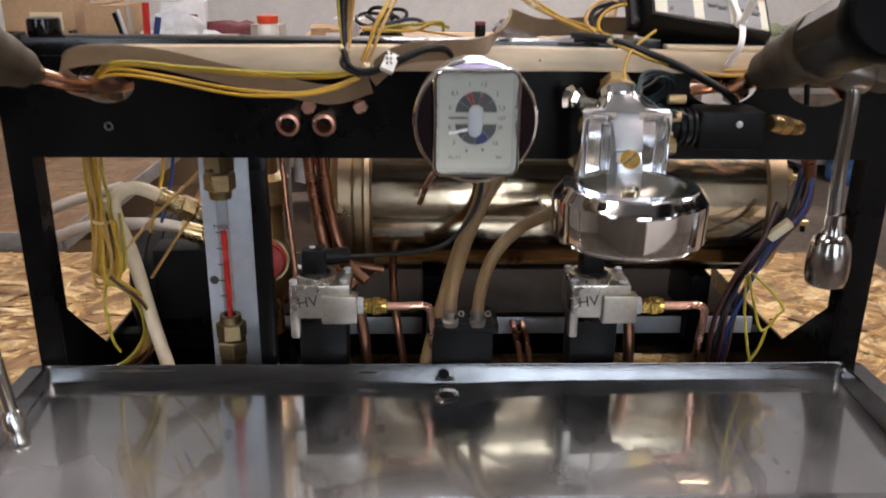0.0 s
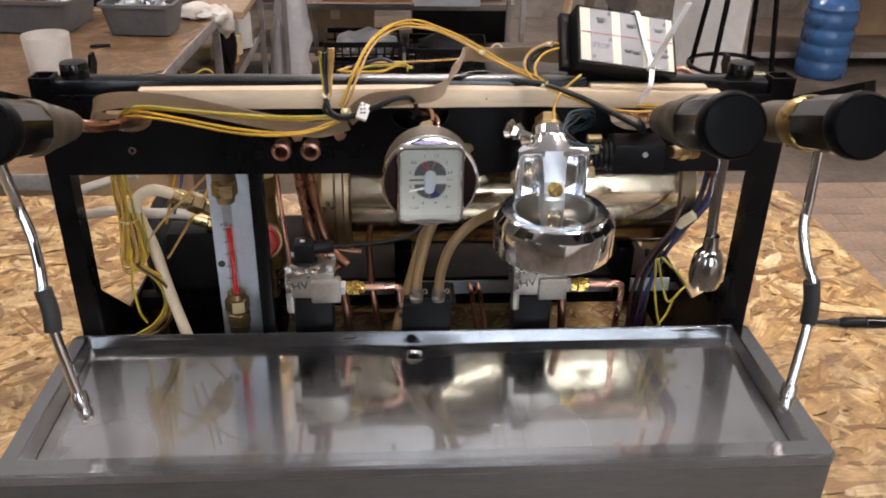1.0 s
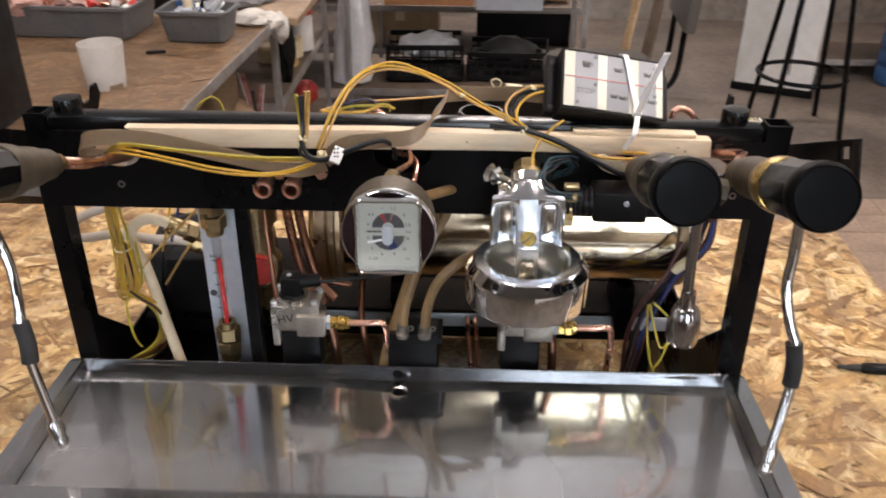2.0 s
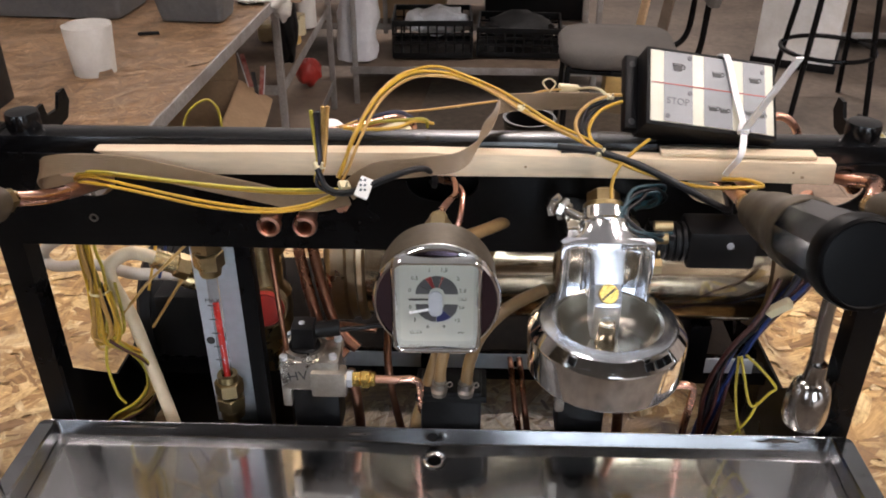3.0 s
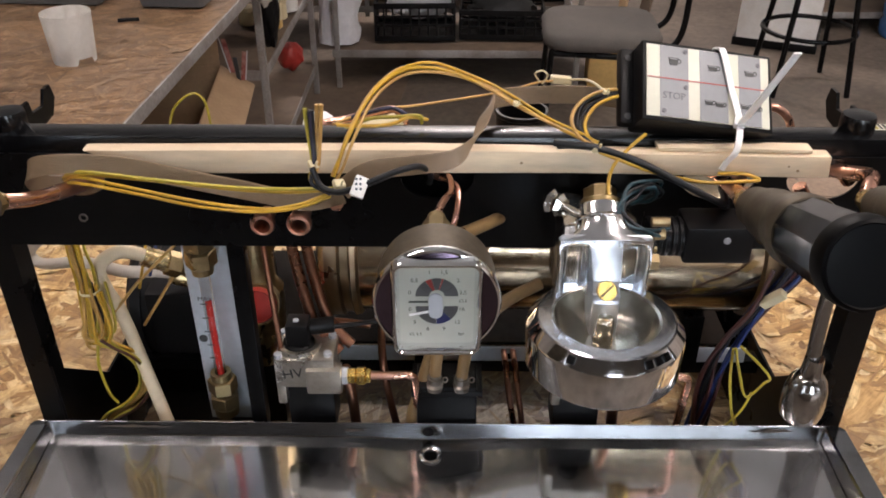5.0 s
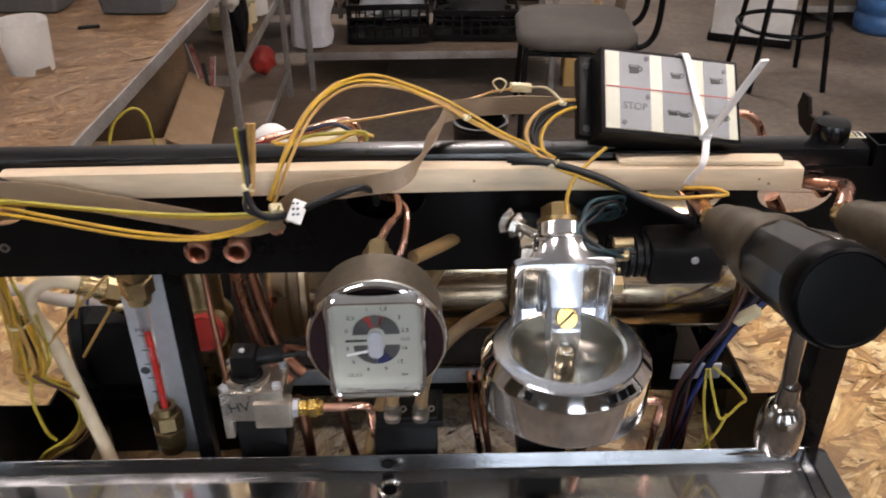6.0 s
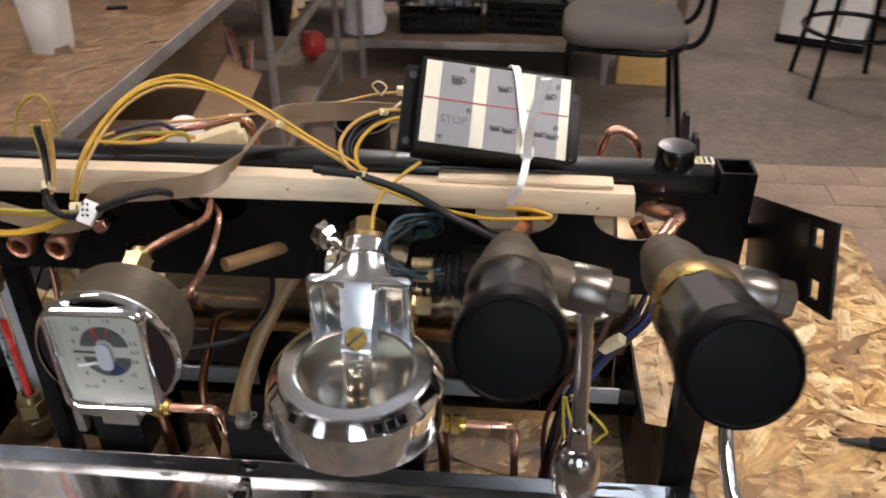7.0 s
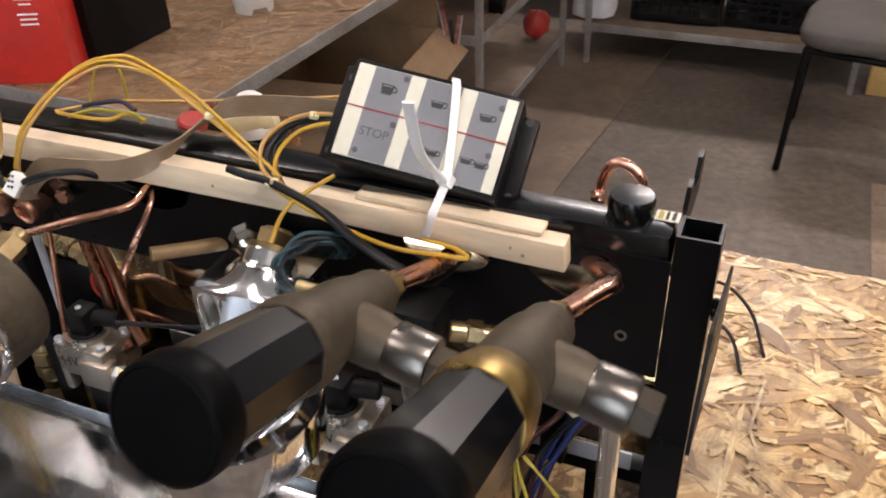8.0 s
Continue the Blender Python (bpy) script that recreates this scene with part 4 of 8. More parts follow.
# hood: square shoulders drawn up into the round neck
tmp = bmesh.new()
loops = []
for zz, sq in ((-0.0052, 1.0), (-0.0034, 0.88), (-0.0006, 0.55), (0.0034, 0.22), (0.0075, 0.05), (0.0100, 0.0)):
    lp = []
    for k in range(56):
        a_ = 2 * math.pi * k / 56
        c_, n_ = math.cos(a_), math.sin(a_)
        f_ = (abs(c_) ** 9 + abs(n_) ** 9) ** (-1 / 9)
        qx, qy = 0.0272 * c_ * f_, 0.0168 * n_ * f_
        lp.append((qx * sq + 0.0158 * c_ * (1 - sq), qy * sq + 0.0158 * n_ * (1 - sq), zz))
    loops.append(lp)
loft(tmp, loops)
bm = bmesh.new()
merge(bm, tmp, NK)
lathe(bm, [(0.0158, 0.0100), (0.0162, 0.0106), (0.0160, 0.0118), (0.0146, 0.0128), (0.0139, 0.0140), (0.0135, 0.0200), (0.0128, 0.0212), (0, 0.0212)], NK, 44)
gpart("neck", bm, CHROME_CAST, "", 30)
bm = bmesh.new()
rod(bm, 0.0124, 0.0210, 0.0246, NK, 32)
hexnut(bm, 0.0102, 0.0244, 0.0325, NK)
rod(bm, 0.0068, 0.0323, 0.0338, NK, 20)
gpart("plug", bm, DULL_BRASS, "dull brass hexagon plug")
bm = bmesh.new()
SM = G2 @ Matrix.Translation((0, 0.0005, -0.003))
rod(bm, 0.0060, 0, 0.0034, SM, 24)
screw = gpart("slotted_screw", bm, BRASS_BRIGHT, "bright brass slotted screw")
bm = bmesh.new()
box(bm, (0, 0, 0.0034), (0.0105, 0.0011, 0.0004), (0, 0, 42), 0, m=SM)
gpart("screw_slot", bm, INK)
bm = bmesh.new()
box(bm, (GX, -0.0245, 0.3035), (0.046, 0.046, 0.038), bev=0.004)
gpart("flange", bm, CHROME_WORN)
# bleed tap at one side, solenoid on the other
bm = bmesh.new()
lathe(bm, [(0, 0), (0.0035, 0), (0.0035, 0.014), (0, 0.014)], along((GX - 0.012, -0.034, 0.322), (GX - 0.030, -0.018, 0.325)), 12)
lathe(bm, [(0, 0.012), (0.006, 0.012), (0.0082, 0.015), (0.0065, 0.0185), (0.0082, 0.022), (0.0055, 0.0255), (0, 0.026)], along((GX - 0.012, -0.034, 0.322), (GX - 0.030, -0.018, 0.325)), 7)
gpart("bleed_screw", bm, CHROME_WORN)
bm = bmesh.new()
for k in range(3):
    rod(bm, 0.0042 - 0.0006 * k, 0, 0.011, pose(GX + 0.027, -0.043 - 0.006 * k, 0.306 + 0.012 * k, 0, 90, 0), 14)
hexnut(bm, 0.0055, 0.004, 0.012, pose(GX + 0.024, -0.050, 0.299, 0, 90, 0))
gpart("fitting", bm, BRASS, "small brass unions")
bm = bmesh.new()
box(bm, (0.186, -0.034, 0.3085), (0.042, 0.028, 0.0255), bev=0.003)
ridged = [(0, 0.0), (0.0108, 0.0)]
for k in range(5):
    z = 0.002 + 0.0044 * k
    ridged += [(0.0108, z), (0.0124, z + 0.0006), (0.0124, z + 0.0026), (0.0108, z + 0.0032)]
NUT = along((0.142, -0.036, 0.309), (0.170, -0.036, 0.309))
cb_ = bmesh.new()
lathe(cb_, ridged + [(0.0108, 0.025), (0, 0.025)], NUT, 28)
gpart("cable_gland", cb_, BLACK_PLASTIC, "ridged black cable gland")
coil = gpart("solenoid_coil", bm, BLACK_PLASTIC, "black plastic solenoid coil")
bm = bmesh.new()
rod(bm, 0.0022, 0, 0.0012, pose(0.190, -0.0478, 0.313, 90, 0, 0), 12)
gpart("coil_screw", bm, ZINC)

# ---- pressure gauge ----
gauge = thing("pressure_gauge", "round double-scale pressure gauge with square chrome bezel", "gauge", at=(0.0155, -0.10, 0.335))
GA = Matrix.Translation((0.0155, -0.1445, 0.3335)) @ Matrix.Rotation(radians(1.2), 4, "Z") @ Matrix.Rotation(radians(90), 4, "X")


def ppart(name, bm, mat, label="", sharp=38):
    ob = part(name, bm, mat, gauge, label, sharp)
    ob.matrix_parent_inverse = Matrix.Translation((-0.0155, 0.10, -0.335))
    return ob


bm = bmesh.new()
lathe(bm, [(0, -0.031), (0.026, -0.031), (0.0296, -0.029), (0.0306, -0.025), (0.0308, -0.004)], GA, 64)
ppart("housing", bm, BRONZE, "dull metal gauge housing")
bm = bmesh.new()
lathe(bm, [(0.0308, -0.005), (0.0322, -0.0035), (0.0326, -0.001), (0.0316, 0.0012), (0.0306, 0.0014)], GA, 72)
ppart("outer_ring", bm, CHROME, "", 50)
bm = bmesh.new()
lathe(bm, [(0.0310, 0.0004), (0.0296, 0.0002), (0, 0.0000)], GA, 64)
ppart("face_plate", bm, MIRRORED_DARK, "mirror-polished face plate coloured like its dark reflection", 50)


def rounded_rect(w, h, r, n=5):
    return [(x, y) for x, y, _ in rounded_loop(-w / 2, w / 2, -h / 2, h / 2, r, 0, n)]


def rect_frame(bm, w, h, r, sect, m):
    """A rounded rectangular bead; sect gives (inset, height) steps."""
    tmp = bmesh.new()
    loft(tmp, [[(x, y, z) for x, y in rounded_rect(w - 2 * d, h - 2 * d, max(0.0005, r - d))] for d, z in sect])
    merge(bm, tmp, m)


bm = bmesh.new()
rect_frame(bm, 0.0450, 0.0558, 0.006, [(0, 0.0), (0.0002, 0.0060), (0.0010, 0.0073), (0.0020, 0.0073), (0.0029, 0.0060), (0.0036, 0.0030), (0.0040, 0.0008)], GA)
ppart("bezel", bm, CHROME, "", 50)
bm = bmesh.new()
prism(bm, rounded_rect(0.0374, 0.0482, 0.0026), 0.0005, 0.0010, GA)
dial = ppart("dial", bm, FACE_IVORY, "ivory dial with black figures")


def sector(bm, r0, r1, a0, a1, z0, z1, cy, m, n=10):
    out = [(r1 * math.cos(radians(a0 + (a1 - a0) * k / n)), cy + r1 * math.sin(radians(a0 + (a1 - a0) * k / n))) for k in range(n + 1)]
    out += [(r0 * math.cos(radians(a1 + (a0 - a1) * k / n)), cy + r0 * math.sin(radians(a1 + (a0 - a1) * k / n))) for k in range(n + 1)]
    prism(bm, out, z0, z1, m)


for cy, spans in ((0.0052, [(0, 34, FACE_GREY), (35, 70, FACE_GREY), (71, 76, FACE_RED), (77, 104, FACE_GREY), (105, 122, FACE_RED), (123, 148, FACE_GREY), (149, 180, FACE_GREY)]),
                  (-0.0010, [(180, 224, FACE_GREY), (225, 268, FACE_GREY), (269, 312, FACE_BLUE), (313, 360, FACE_GREY)])):
    for a0, a1, mt in spans:
        bm = bmesh.new()
        sector(bm, 0.0038, 0.0106, a0, a1, 0.0010, 0.0013, cy, GA)
        ob = ppart("scale_sector", bm, mt)
for txt, x, y in (("0", -0.0134, 0.0074), ("0,5", -0.0110, 0.0146), ("1", -0.0036, 0.0192), ("1,5", 0.0036, 0.0192), ("2", 0.0106, 0.0144), ("2,5", 0.0130, 0.0072), ("0", -0.0134, -0.0026), ("3", -0.0112, -0.0106),
                  ("6", -0.0046, -0.0148), ("9", 0.0036, -0.0148), ("12", 0.0102, -0.0108), ("16", 0.0124, -0.0028), ("CL 2.5", -0.0108, -0.0182), ("bar", 0.0124, -0.0182), ("CL2", 0.0130, 0.0022)):
    small = txt in ("CL 2.5", "bar", "CL2")
    ppart("figure", lettering(txt, 0.0024 if small else 0.0031, GA @ Matrix.Translation((x, y, 0.0012))), INK)
bm = bmesh.new()
prism(bm, rounded_rect(0.0070, 0.0150, 0.0034), 0.0015, 0.0028, GA @ Matrix.Translation((-0.0006, 0.0, 0)), 0.0005)
ppart("hub", bm, FACE_LGREY, "grey pointer cover")
bm = bmesh.new()
box(bm, (-0.0092, 0.0024, 0.0020), (0.0096, 0.0008, 0.0004), (0, 0, 0), 0, m=GA)
ppart("pointer", bm, INK)
bm = bmesh.new()
box(bm, (-0.0090, -0.0046, 0.0020), (0.0098, 0.0013, 0.0004), (0, 0, 12), 0, m=GA)
ppart("pointer", bm, NYLON, "white pointer")
bm = bmesh.new()
hexnut(bm, 0.0075, 0.0, 0.014, along((0.0145, -0.110, 0.349), (0.0145, -0.086, 0.355)))
rod(bm, 0.0052, -0.009, 0.0, along((0.0145, -0.110, 0.349), (0.0145, -0.086, 0.355)), 18)
rod(bm, 0.0050, 0.014, 0.019, along((0.0145, -0.110, 0.349), (0.0145, -0.086, 0.355)), 18)
ppart("union_nut", bm, BRASS)
bm = bmesh.new()
sweep(bm, [(0.0145, -0.093, 0.353), (0.016, -0.068, 0.346), (0.019, -0.042, 0.338), (0.0225, -0.028, 0.336), (0.021, -0.014, 0.338), (0.014, 0.004, 0.331), (0.010, 0.03, 0.326)], 0.0021, 10)
ppart("capillary", bm, COPPER, "bent copper capillary pipe")
bm = bmesh.new()
sweep(bm, [(0.006, 0.03, 0.326), (0.010, 0.003, 0.331), (0.022, -0.012, 0.334), (0.027, -0.022, 0.330), (0.022, -0.036, 0.312), (0.004, -0.030, 0.284), (-0.006, 0.0, 0.262), (-0.012, 0.02, 0.24)], 0.0021, 10)
ppart("capillary", bm, COPPER)


# ---- steam and water valves ----
def valve(x, y, z, branch, dim_nut, label, ext=0.0):
    """Bronze tap: union nut, tapering body, side branch and faceted black knob; built along its spindle."""
    t = thing("steam_valve", label, "valve", "taps on the machine", at=(x, y, z))
    A = Matrix.Rotation(radians(90 - 18.5), 4, "X")
    K = A @ Matrix.Translation((0, 0, ext))

    def vp(name, bm, mat, lab=""):
        ob = part(name, bm, mat, t, lab)
        return ob

    bm = bmesh.new()
    rod(bm, 0.0058, -0.004, 0.004, A, 18)
    hexnut(bm, 0.0080, 0.002, 0.013, A)
    vp("union_nut", bm, BRASS)
    bm = bmesh.new()
    lathe(bm, [(0, 0.010), (0.0095, 0.012), (0.0115, 0.018), (0.0122, 0.030), (0.0140, 0.038), (0.0150, 0.048), (0.0150, 0.062 + ext), (0.0165, 0.066 + ext), (0.0168, 0.074 + ext), (0, 0.076 + ext)], A, 36)
    vp("body", bm, BRONZE)
    bm = bmesh.new()
    lathe(bm, [(0.010, 0.063), (0.0166, 0.064), (0.0176, 0.069), (0.0186, 0.0755), (0.0188, 0.081), (0.0178, 0.0856), (0.012, 0.0862)], K, 36)
    vp("bonnet_ring", bm, dim_nut)
    bm = bmesh.new()
    N = 10
    prof = [(0.0, 0.083), (0.0160, 0.083), (0.0178, 0.086), (0.0192, 0.132), (0.0190, 0.136)]
    lathe(bm, [*prof, (0, 0.136)], K @ pose(0, 0, 0, 0, 0, 18), N)
    kn = vp("knob", bm, KNOB_PLASTIC, "faceted black plastic knob")
    kn.data.set_sharp_from_angle(angle=radians(20))
    bm = bmesh.new()
    lathe(bm, [(0, 0.1345), (0.0196, 0.1345), (0.0204, 0.137), (0.0204, 0.144), (0.0196, 0.1468), (0.0182, 0.1478), (0.0176, 0.1472), (0.0100, 0.1478), (0, 0.1480)], K, 48)
    vp("knob_cap", bm, CAP_PLASTIC, "round domed black cap")
    # side branch
    c = A @ Vector((0, 0, 0.052))
    S = Matrix.Translation(c) @ Matrix.Rotation(radians(-18.5), 4, "X") @ Matrix.Rotation(radians((90 + 11) * branch), 4, "Y")
    bm = bmesh.new()
    lathe(bm, [(0, 0), (0.0118, 0.0), (0.0116, 0.020), (0.0104, 0.0265), (0, 0.0265)], S, 30)
    vp("branch", bm, BRONZE)
    bm = bmesh.new()
    lathe(bm, [(0, 0.026), (0.0106, 0.026), (0.0112, 0.0272), (0.0112, 0.0415), (0.0106, 0.043), (0, 0.043)], S, 32)
    vp("collar", bm, WORN_COLLAR, "worn chromed swivel collar")
    bm = bmesh.new()
    hexnut(bm, 0.0092, 0.0425, 0.0520, S)
    vp("end_nut", bm, DARK_NUT)
    return t, Vector((x, y, z)) + S @ Vector((0, 0, 0.0345))


def wand(t, pts, sleeve, mat=None):
    """The pipe hanging from a tap; part of the tap."""
    loc = t.location
    bm = bmesh.new()
    sweep(bm, [Vector(p) - loc for p in pts], 0.0040, 12, 8)
    w = part("wand", bm, mat or CHROME, t, "bent chromed pipe", 60)
    if sleeve:
        a, b = (Vector(p) - loc for p in sleeve)
        bm = bmesh.new()
        mid = (a + b) / 2 + Vector((0.0015, 0, 0))
        sweep(bm, [a, mid, b], 0.0062, 14, 6)
        part("grip_sleeve", bm, RUBBER, w, "black rubber grip sleeve")
        end, prev = Vector(pts[-1]) - loc, Vector(pts[-2]) - loc
        D = along(end, end + (end - prev))
        bm = bmesh.new()
        lathe(bm, [(0, -0.010), (0.0048, -0.010), (0.0062, -0.007), (0.0062, 0.001), (0.0050, 0.002), (0.0050, 0.006), (0.0058, 0.008), (0.0048, 0.013), (0.002, 0.0155), (0, 0.0157)], D, 20)
        part("nozzle", bm, STEEL_BRIGHT, w)
    return w


va, ca = valve(0.192, -0.058, 0.3455, 1, BRONZE, "dull bronze hot water tap with faceted black knob", 0.004)
wa = wand(va, [ca, ca + Vector((0.0005, -0.003, -0.014)), (0.2285, -0.108, 0.300), (0.2295, -0.110, 0.262)], None, STEEL_DULL)
bm = bmesh.new()
lathe(bm, [(0, 0.030), (0.0054, 0.030), (0.0060, 0.0195), (0.0064, 0.0180), (0.0082, 0.0168), (0.0104, 0.0135), (0.0119, 0.0070), (0.0124, -0.0010), (0.0122, -0.0085), (0.0111, -0.0130), (0.0096, -0.0140), (0, -0.0125)],
      Matrix.Translation(Vector((0.2298, -0.1105, 0.2435)) - va.location), 36)
part("spout_bulb", bm, SPOUT_STEEL, wa, "bulbous chrome spout")
vb, cb = valve(0.266, -0.050, 0.3425, 1, BAND_BRASS, "dull bronze steam tap with brass ring and black knob", 0.022)
wand(vb, [cb, cb + Vector((0.001, -0.001, -0.016)), (0.3015, -0.104, 0.300), (0.3000, -0.108, 0.278), (0.3035, -0.118, 0.254), (0.3090, -0.126, 0.236), (0.3105, -0.129, 0.208), (0.2985, -0.147, 0.150)],
     [(0.3075, -0.1245, 0.240), (0.3100, -0.1295, 0.206)])
vc, cc = valve(-0.240, -0.062, 0.3445, -1, BRONZE, "dull bronze steam tap with black knob at the frame end")
wand(vc, [cc, cc + Vector((-0.001, -0.002, -0.018)), (-0.2745, -0.106, 0.302), (-0.2670, -0.112, 0.280), (-0.2610, -0.124, 0.258), (-0.2590, -0.132, 0.242), (-0.2545, -0.139, 0.214), (-0.2430, -0.147, 0.157)],
     [(-0.2595, -0.1305, 0.246), (-0.2550, -0.1385, 0.216)])
# copper feeds of the taps
for name, pts in (("tap_pipe", [(0.192, -0.056, 0.3445), (0.196, -0.034, 0.3375), (0.199, -0.012, 0.331), (0.196, 0.020, 0.326), (0.188, 0.050, 0.318)]),
                  ("tap_pipe", [(0.266, -0.048, 0.3415), (0.275, -0.032, 0.343), (0.281, -0.018, 0.3425), (0.272, -0.004, 0.338), (0.254, 0.020, 0.332), (0.240, 0.050, 0.320)]),
                  ("tap_pipe", [(-0.240, -0.060, 0.3435), (-0.228, -0.036, 0.334), (-0.214, -0.006, 0.328), (-0.200, 0.030, 0.324), (-0.18, 0.06, 0.30)])):
    bm = bmesh.new()
    sweep(bm, pts, 0.0048, 12, 8)
    solo(name, bm, COPPER, "bright bent copper pipe feeding a tap", "pipe", "tap pipes", sharp=60)


# ---- lath, keypad and its tie ----
bm = bmesh.new()
lath_outline = [(-0.2075, 0.3545), (0.0, 0.3562), (0.2575, 0.3525), (0.2585, 0.3378), (0.0980, 0.3405), (-0.1450, 0.3388), (-0.1830, 0.3450)]
prism(bm, lath_outline, 0.0, 0.0112, Matrix(((1, 0, 0, 0), (0, 0, 1, -0.0130), (0, 1, 0, 0), (0, 0, 0, 1))), 0.0012)
lath = solo("wooden_lath", bm, WOOD, "pale rough-sawn wooden lath lying along the black beam", "lath")
for kx, kz, kr in ((0.066, 0.3475, 0.0009), (0.238, 0.3430, 0.0010), (0.232, 0.3460, 0.0007)):
    bm = bmesh.new()
    rod(bm, kr, 0, 0.00025, pose(kx, -0.0130, kz, 90, 0, 0), 12)
    part("knot", bm, KNOT, lath, "small dark knot")
bm = bmesh.new()
prism(bm, [(0.150, 0.3545), (0.246, 0.3533), (0.246, 0.3560), (0.150, 0.3575)], 0, 0.011, Matrix(((1, 0, 0, 0), (0, 0, 1, -0.0105), (0, 1, 0, 0), (0, 0, 0, 1))), 0.0008)
solo("wood_shim", bm, WOOD, "short pale wooden shim on the lath", "lath")
KX = Vector((0.0795, 0.008, -0.0130)).normalized()
KU = Vector((0.007, 0.033, 0.0320)).normalized()
KU = (KU - KU.dot(KX) * KX).normalized()
KN = KX.cross(KU)
KP0 = Vector((0.140, -0.0115, 0.3795)) - KN * 0.0002
KM = Matrix(((KX.x, KU.x, KN.x, KP0.x), (KX.y, KU.y, KN.y, KP0.y), (KX.z, KU.z, KN.z, KP0.z), (0, 0, 0, 1)))
KW, KH = 0.0805, 0.0470
pad = thing("keypad", "black boxed dosing keypad with cup symbols, tied to the lath", "keypad", at=tuple(KM @ Vector((KW / 2, 0, -0.02))))
PADI = Matrix.Translation(-pad.location)


def kpart(name, bm, mat, label="", parent=None):
    ob = part(name, bm, mat, parent or pad, label)
    if parent is None:
        ob.matrix_parent_inverse = PADI
    return ob


bm = bmesh.new()
box(bm, (KW / 2, KH / 2, -0.0125), (KW + 0.005, KH + 0.005, 0.024), bev=0.0014, m=KM)
for x in (-0.006, KW + 0.006):
    box(bm, (x, KH / 2 + (0.001 if x < 0 else -0.003), -0.0190), (0.0095, KH + 0.003, 0.0085), bev=0.0016, m=KM)
kpart("case", bm, BLACK_PLASTIC)
for x in (-0.0062, KW + 0.0062):
    for y in (0.004, KH - 0.004):
        bm = bmesh.new()
        rod(bm, 0.0022, -0.0150, -0.0145, KM @ Matrix.Translation((x, y, 0)), 12)
        kpart("mounting_hole", bm, INK)
bm = bmesh.new()
box(bm, (KW / 2, KH / 2, -0.0002), (KW, KH, 0.0008), bev=0.0002, m=KM)
foil = kpart("foil", bm, PAD_CREAM, "cream and grey printed foil")
strips = ((0.0085, 0.0270), (0.0345, 0.0530), (0.0605, 0.0750))
for a, b in strips:
    bm = bmesh.new()
    box(bm, ((a + b) / 2, KH / 2, 0.0003), (b - a, KH - 0.0006, 0.0004), bev=0, m=KM)
    kpart("grey_strip", bm, PAD_GREY)
bm = bmesh.new()
box(bm, (KW / 2, KH * 0.535, 0.0006), (KW - 0.001, 0.0007, 0.0003), bev=0, m=KM)
kpart("red_line", bm, FACE_RED)


def cup(x, y, s, big=False):
    bm = bmesh.new()
    h = 1.35 if big else 0.9
    out = [(-s, s * h * 0.55), (s, s * h * 0.55), (s * 0.72, -s * h * 0.55), (-s * 0.72, -s * h * 0.55)]
    prism(bm, [(x + u, y + w) for u, w in out], 0.0005, 0.0008, KM)
    kpart("cup_symbol", bm, INK)
    bm = bmesh.new()
    tmp = bmesh.new()
    ring(tmp, s * 0.30, s * 0.46, 0.0005, 0.0008, None, 16)
    merge(bm, tmp, KM @ Matrix.Translation((x + s * 1.05, y + s * 0.1, 0)))
    kpart("cup_handle", bm, INK)
    bm = bmesh.new()
    box(bm, (x, y + s * h * 0.34, 0.0009), (s * 1.45, s * 0.13, 0.0002), bev=0, m=KM)
    kpart("cup_rim", bm, PAD_GREY)


cup(0.0172, 0.0368, 0.0034, True)
cup(0.0430, 0.0355, 0.0034)
cup(0.0675, 0.0350, 0.0034)
for cx in (0.0438, 0.0678):
    cup(cx - 0.0036, 0.0125, 0.0030)
    cup(cx + 0.0034, 0.0120, 0.0030)
kpart("stop_lettering", lettering("STOP", 0.0062, KM @ Matrix.Translation((0.0175, 0.0140, 0.0006))), FADED_INK)
for x, y in ((0.0250, 0.0440), (0.0510, 0.0440), (0.0735, 0.0415), (0.0252, 0.0205), (0.0738, 0.0175), (0.0110, 0.0040)):
    bm = bmesh.new()
    rod(bm, 0.0015, 0.0003, 0.0009, KM @ Matrix.Translation((x, y, 0)), 14)
    kpart("indicator_lens", bm, FADED_INK)

tie = thing("cable_tie", "white nylon cable tie strapping the keypad down", "cable tie", at=(0.196, -0.02, 0.335))
TI = Matrix.Translation((-0.196, 0.02, -0.335))


def strap(bm, pts, w, th, side):
    """A flat strap along pts; side is the way its width points."""
    path = smooth_path(pts, 5)
    tmp = bmesh.new()
    rings = []
    side = Vector(side).normalized()
    for i, p in enumerate(path):
        t = (path[min(i + 1, len(path) - 1)] - path[max(i - 1, 0)]).normalized()
        sd = (side - side.dot(t) * t).normalized()
        n = t.cross(sd)
        rings.append([tmp.verts.new(p + sd * a + n * b) for a, b in ((-w / 2, -th / 2), (w / 2, -th / 2), (w / 2, th / 2), (-w / 2, th / 2))])
    for a, b in zip(rings, rings[1:]):
        for k in range(4):
            tmp.faces.new((a[k], a[(k + 1) % 4], b[(k + 1) % 4], b[k]))
    tmp.faces.new(rings[0][::-1])
    tmp.faces.new(rings[-1])
    merge(bm, tmp)


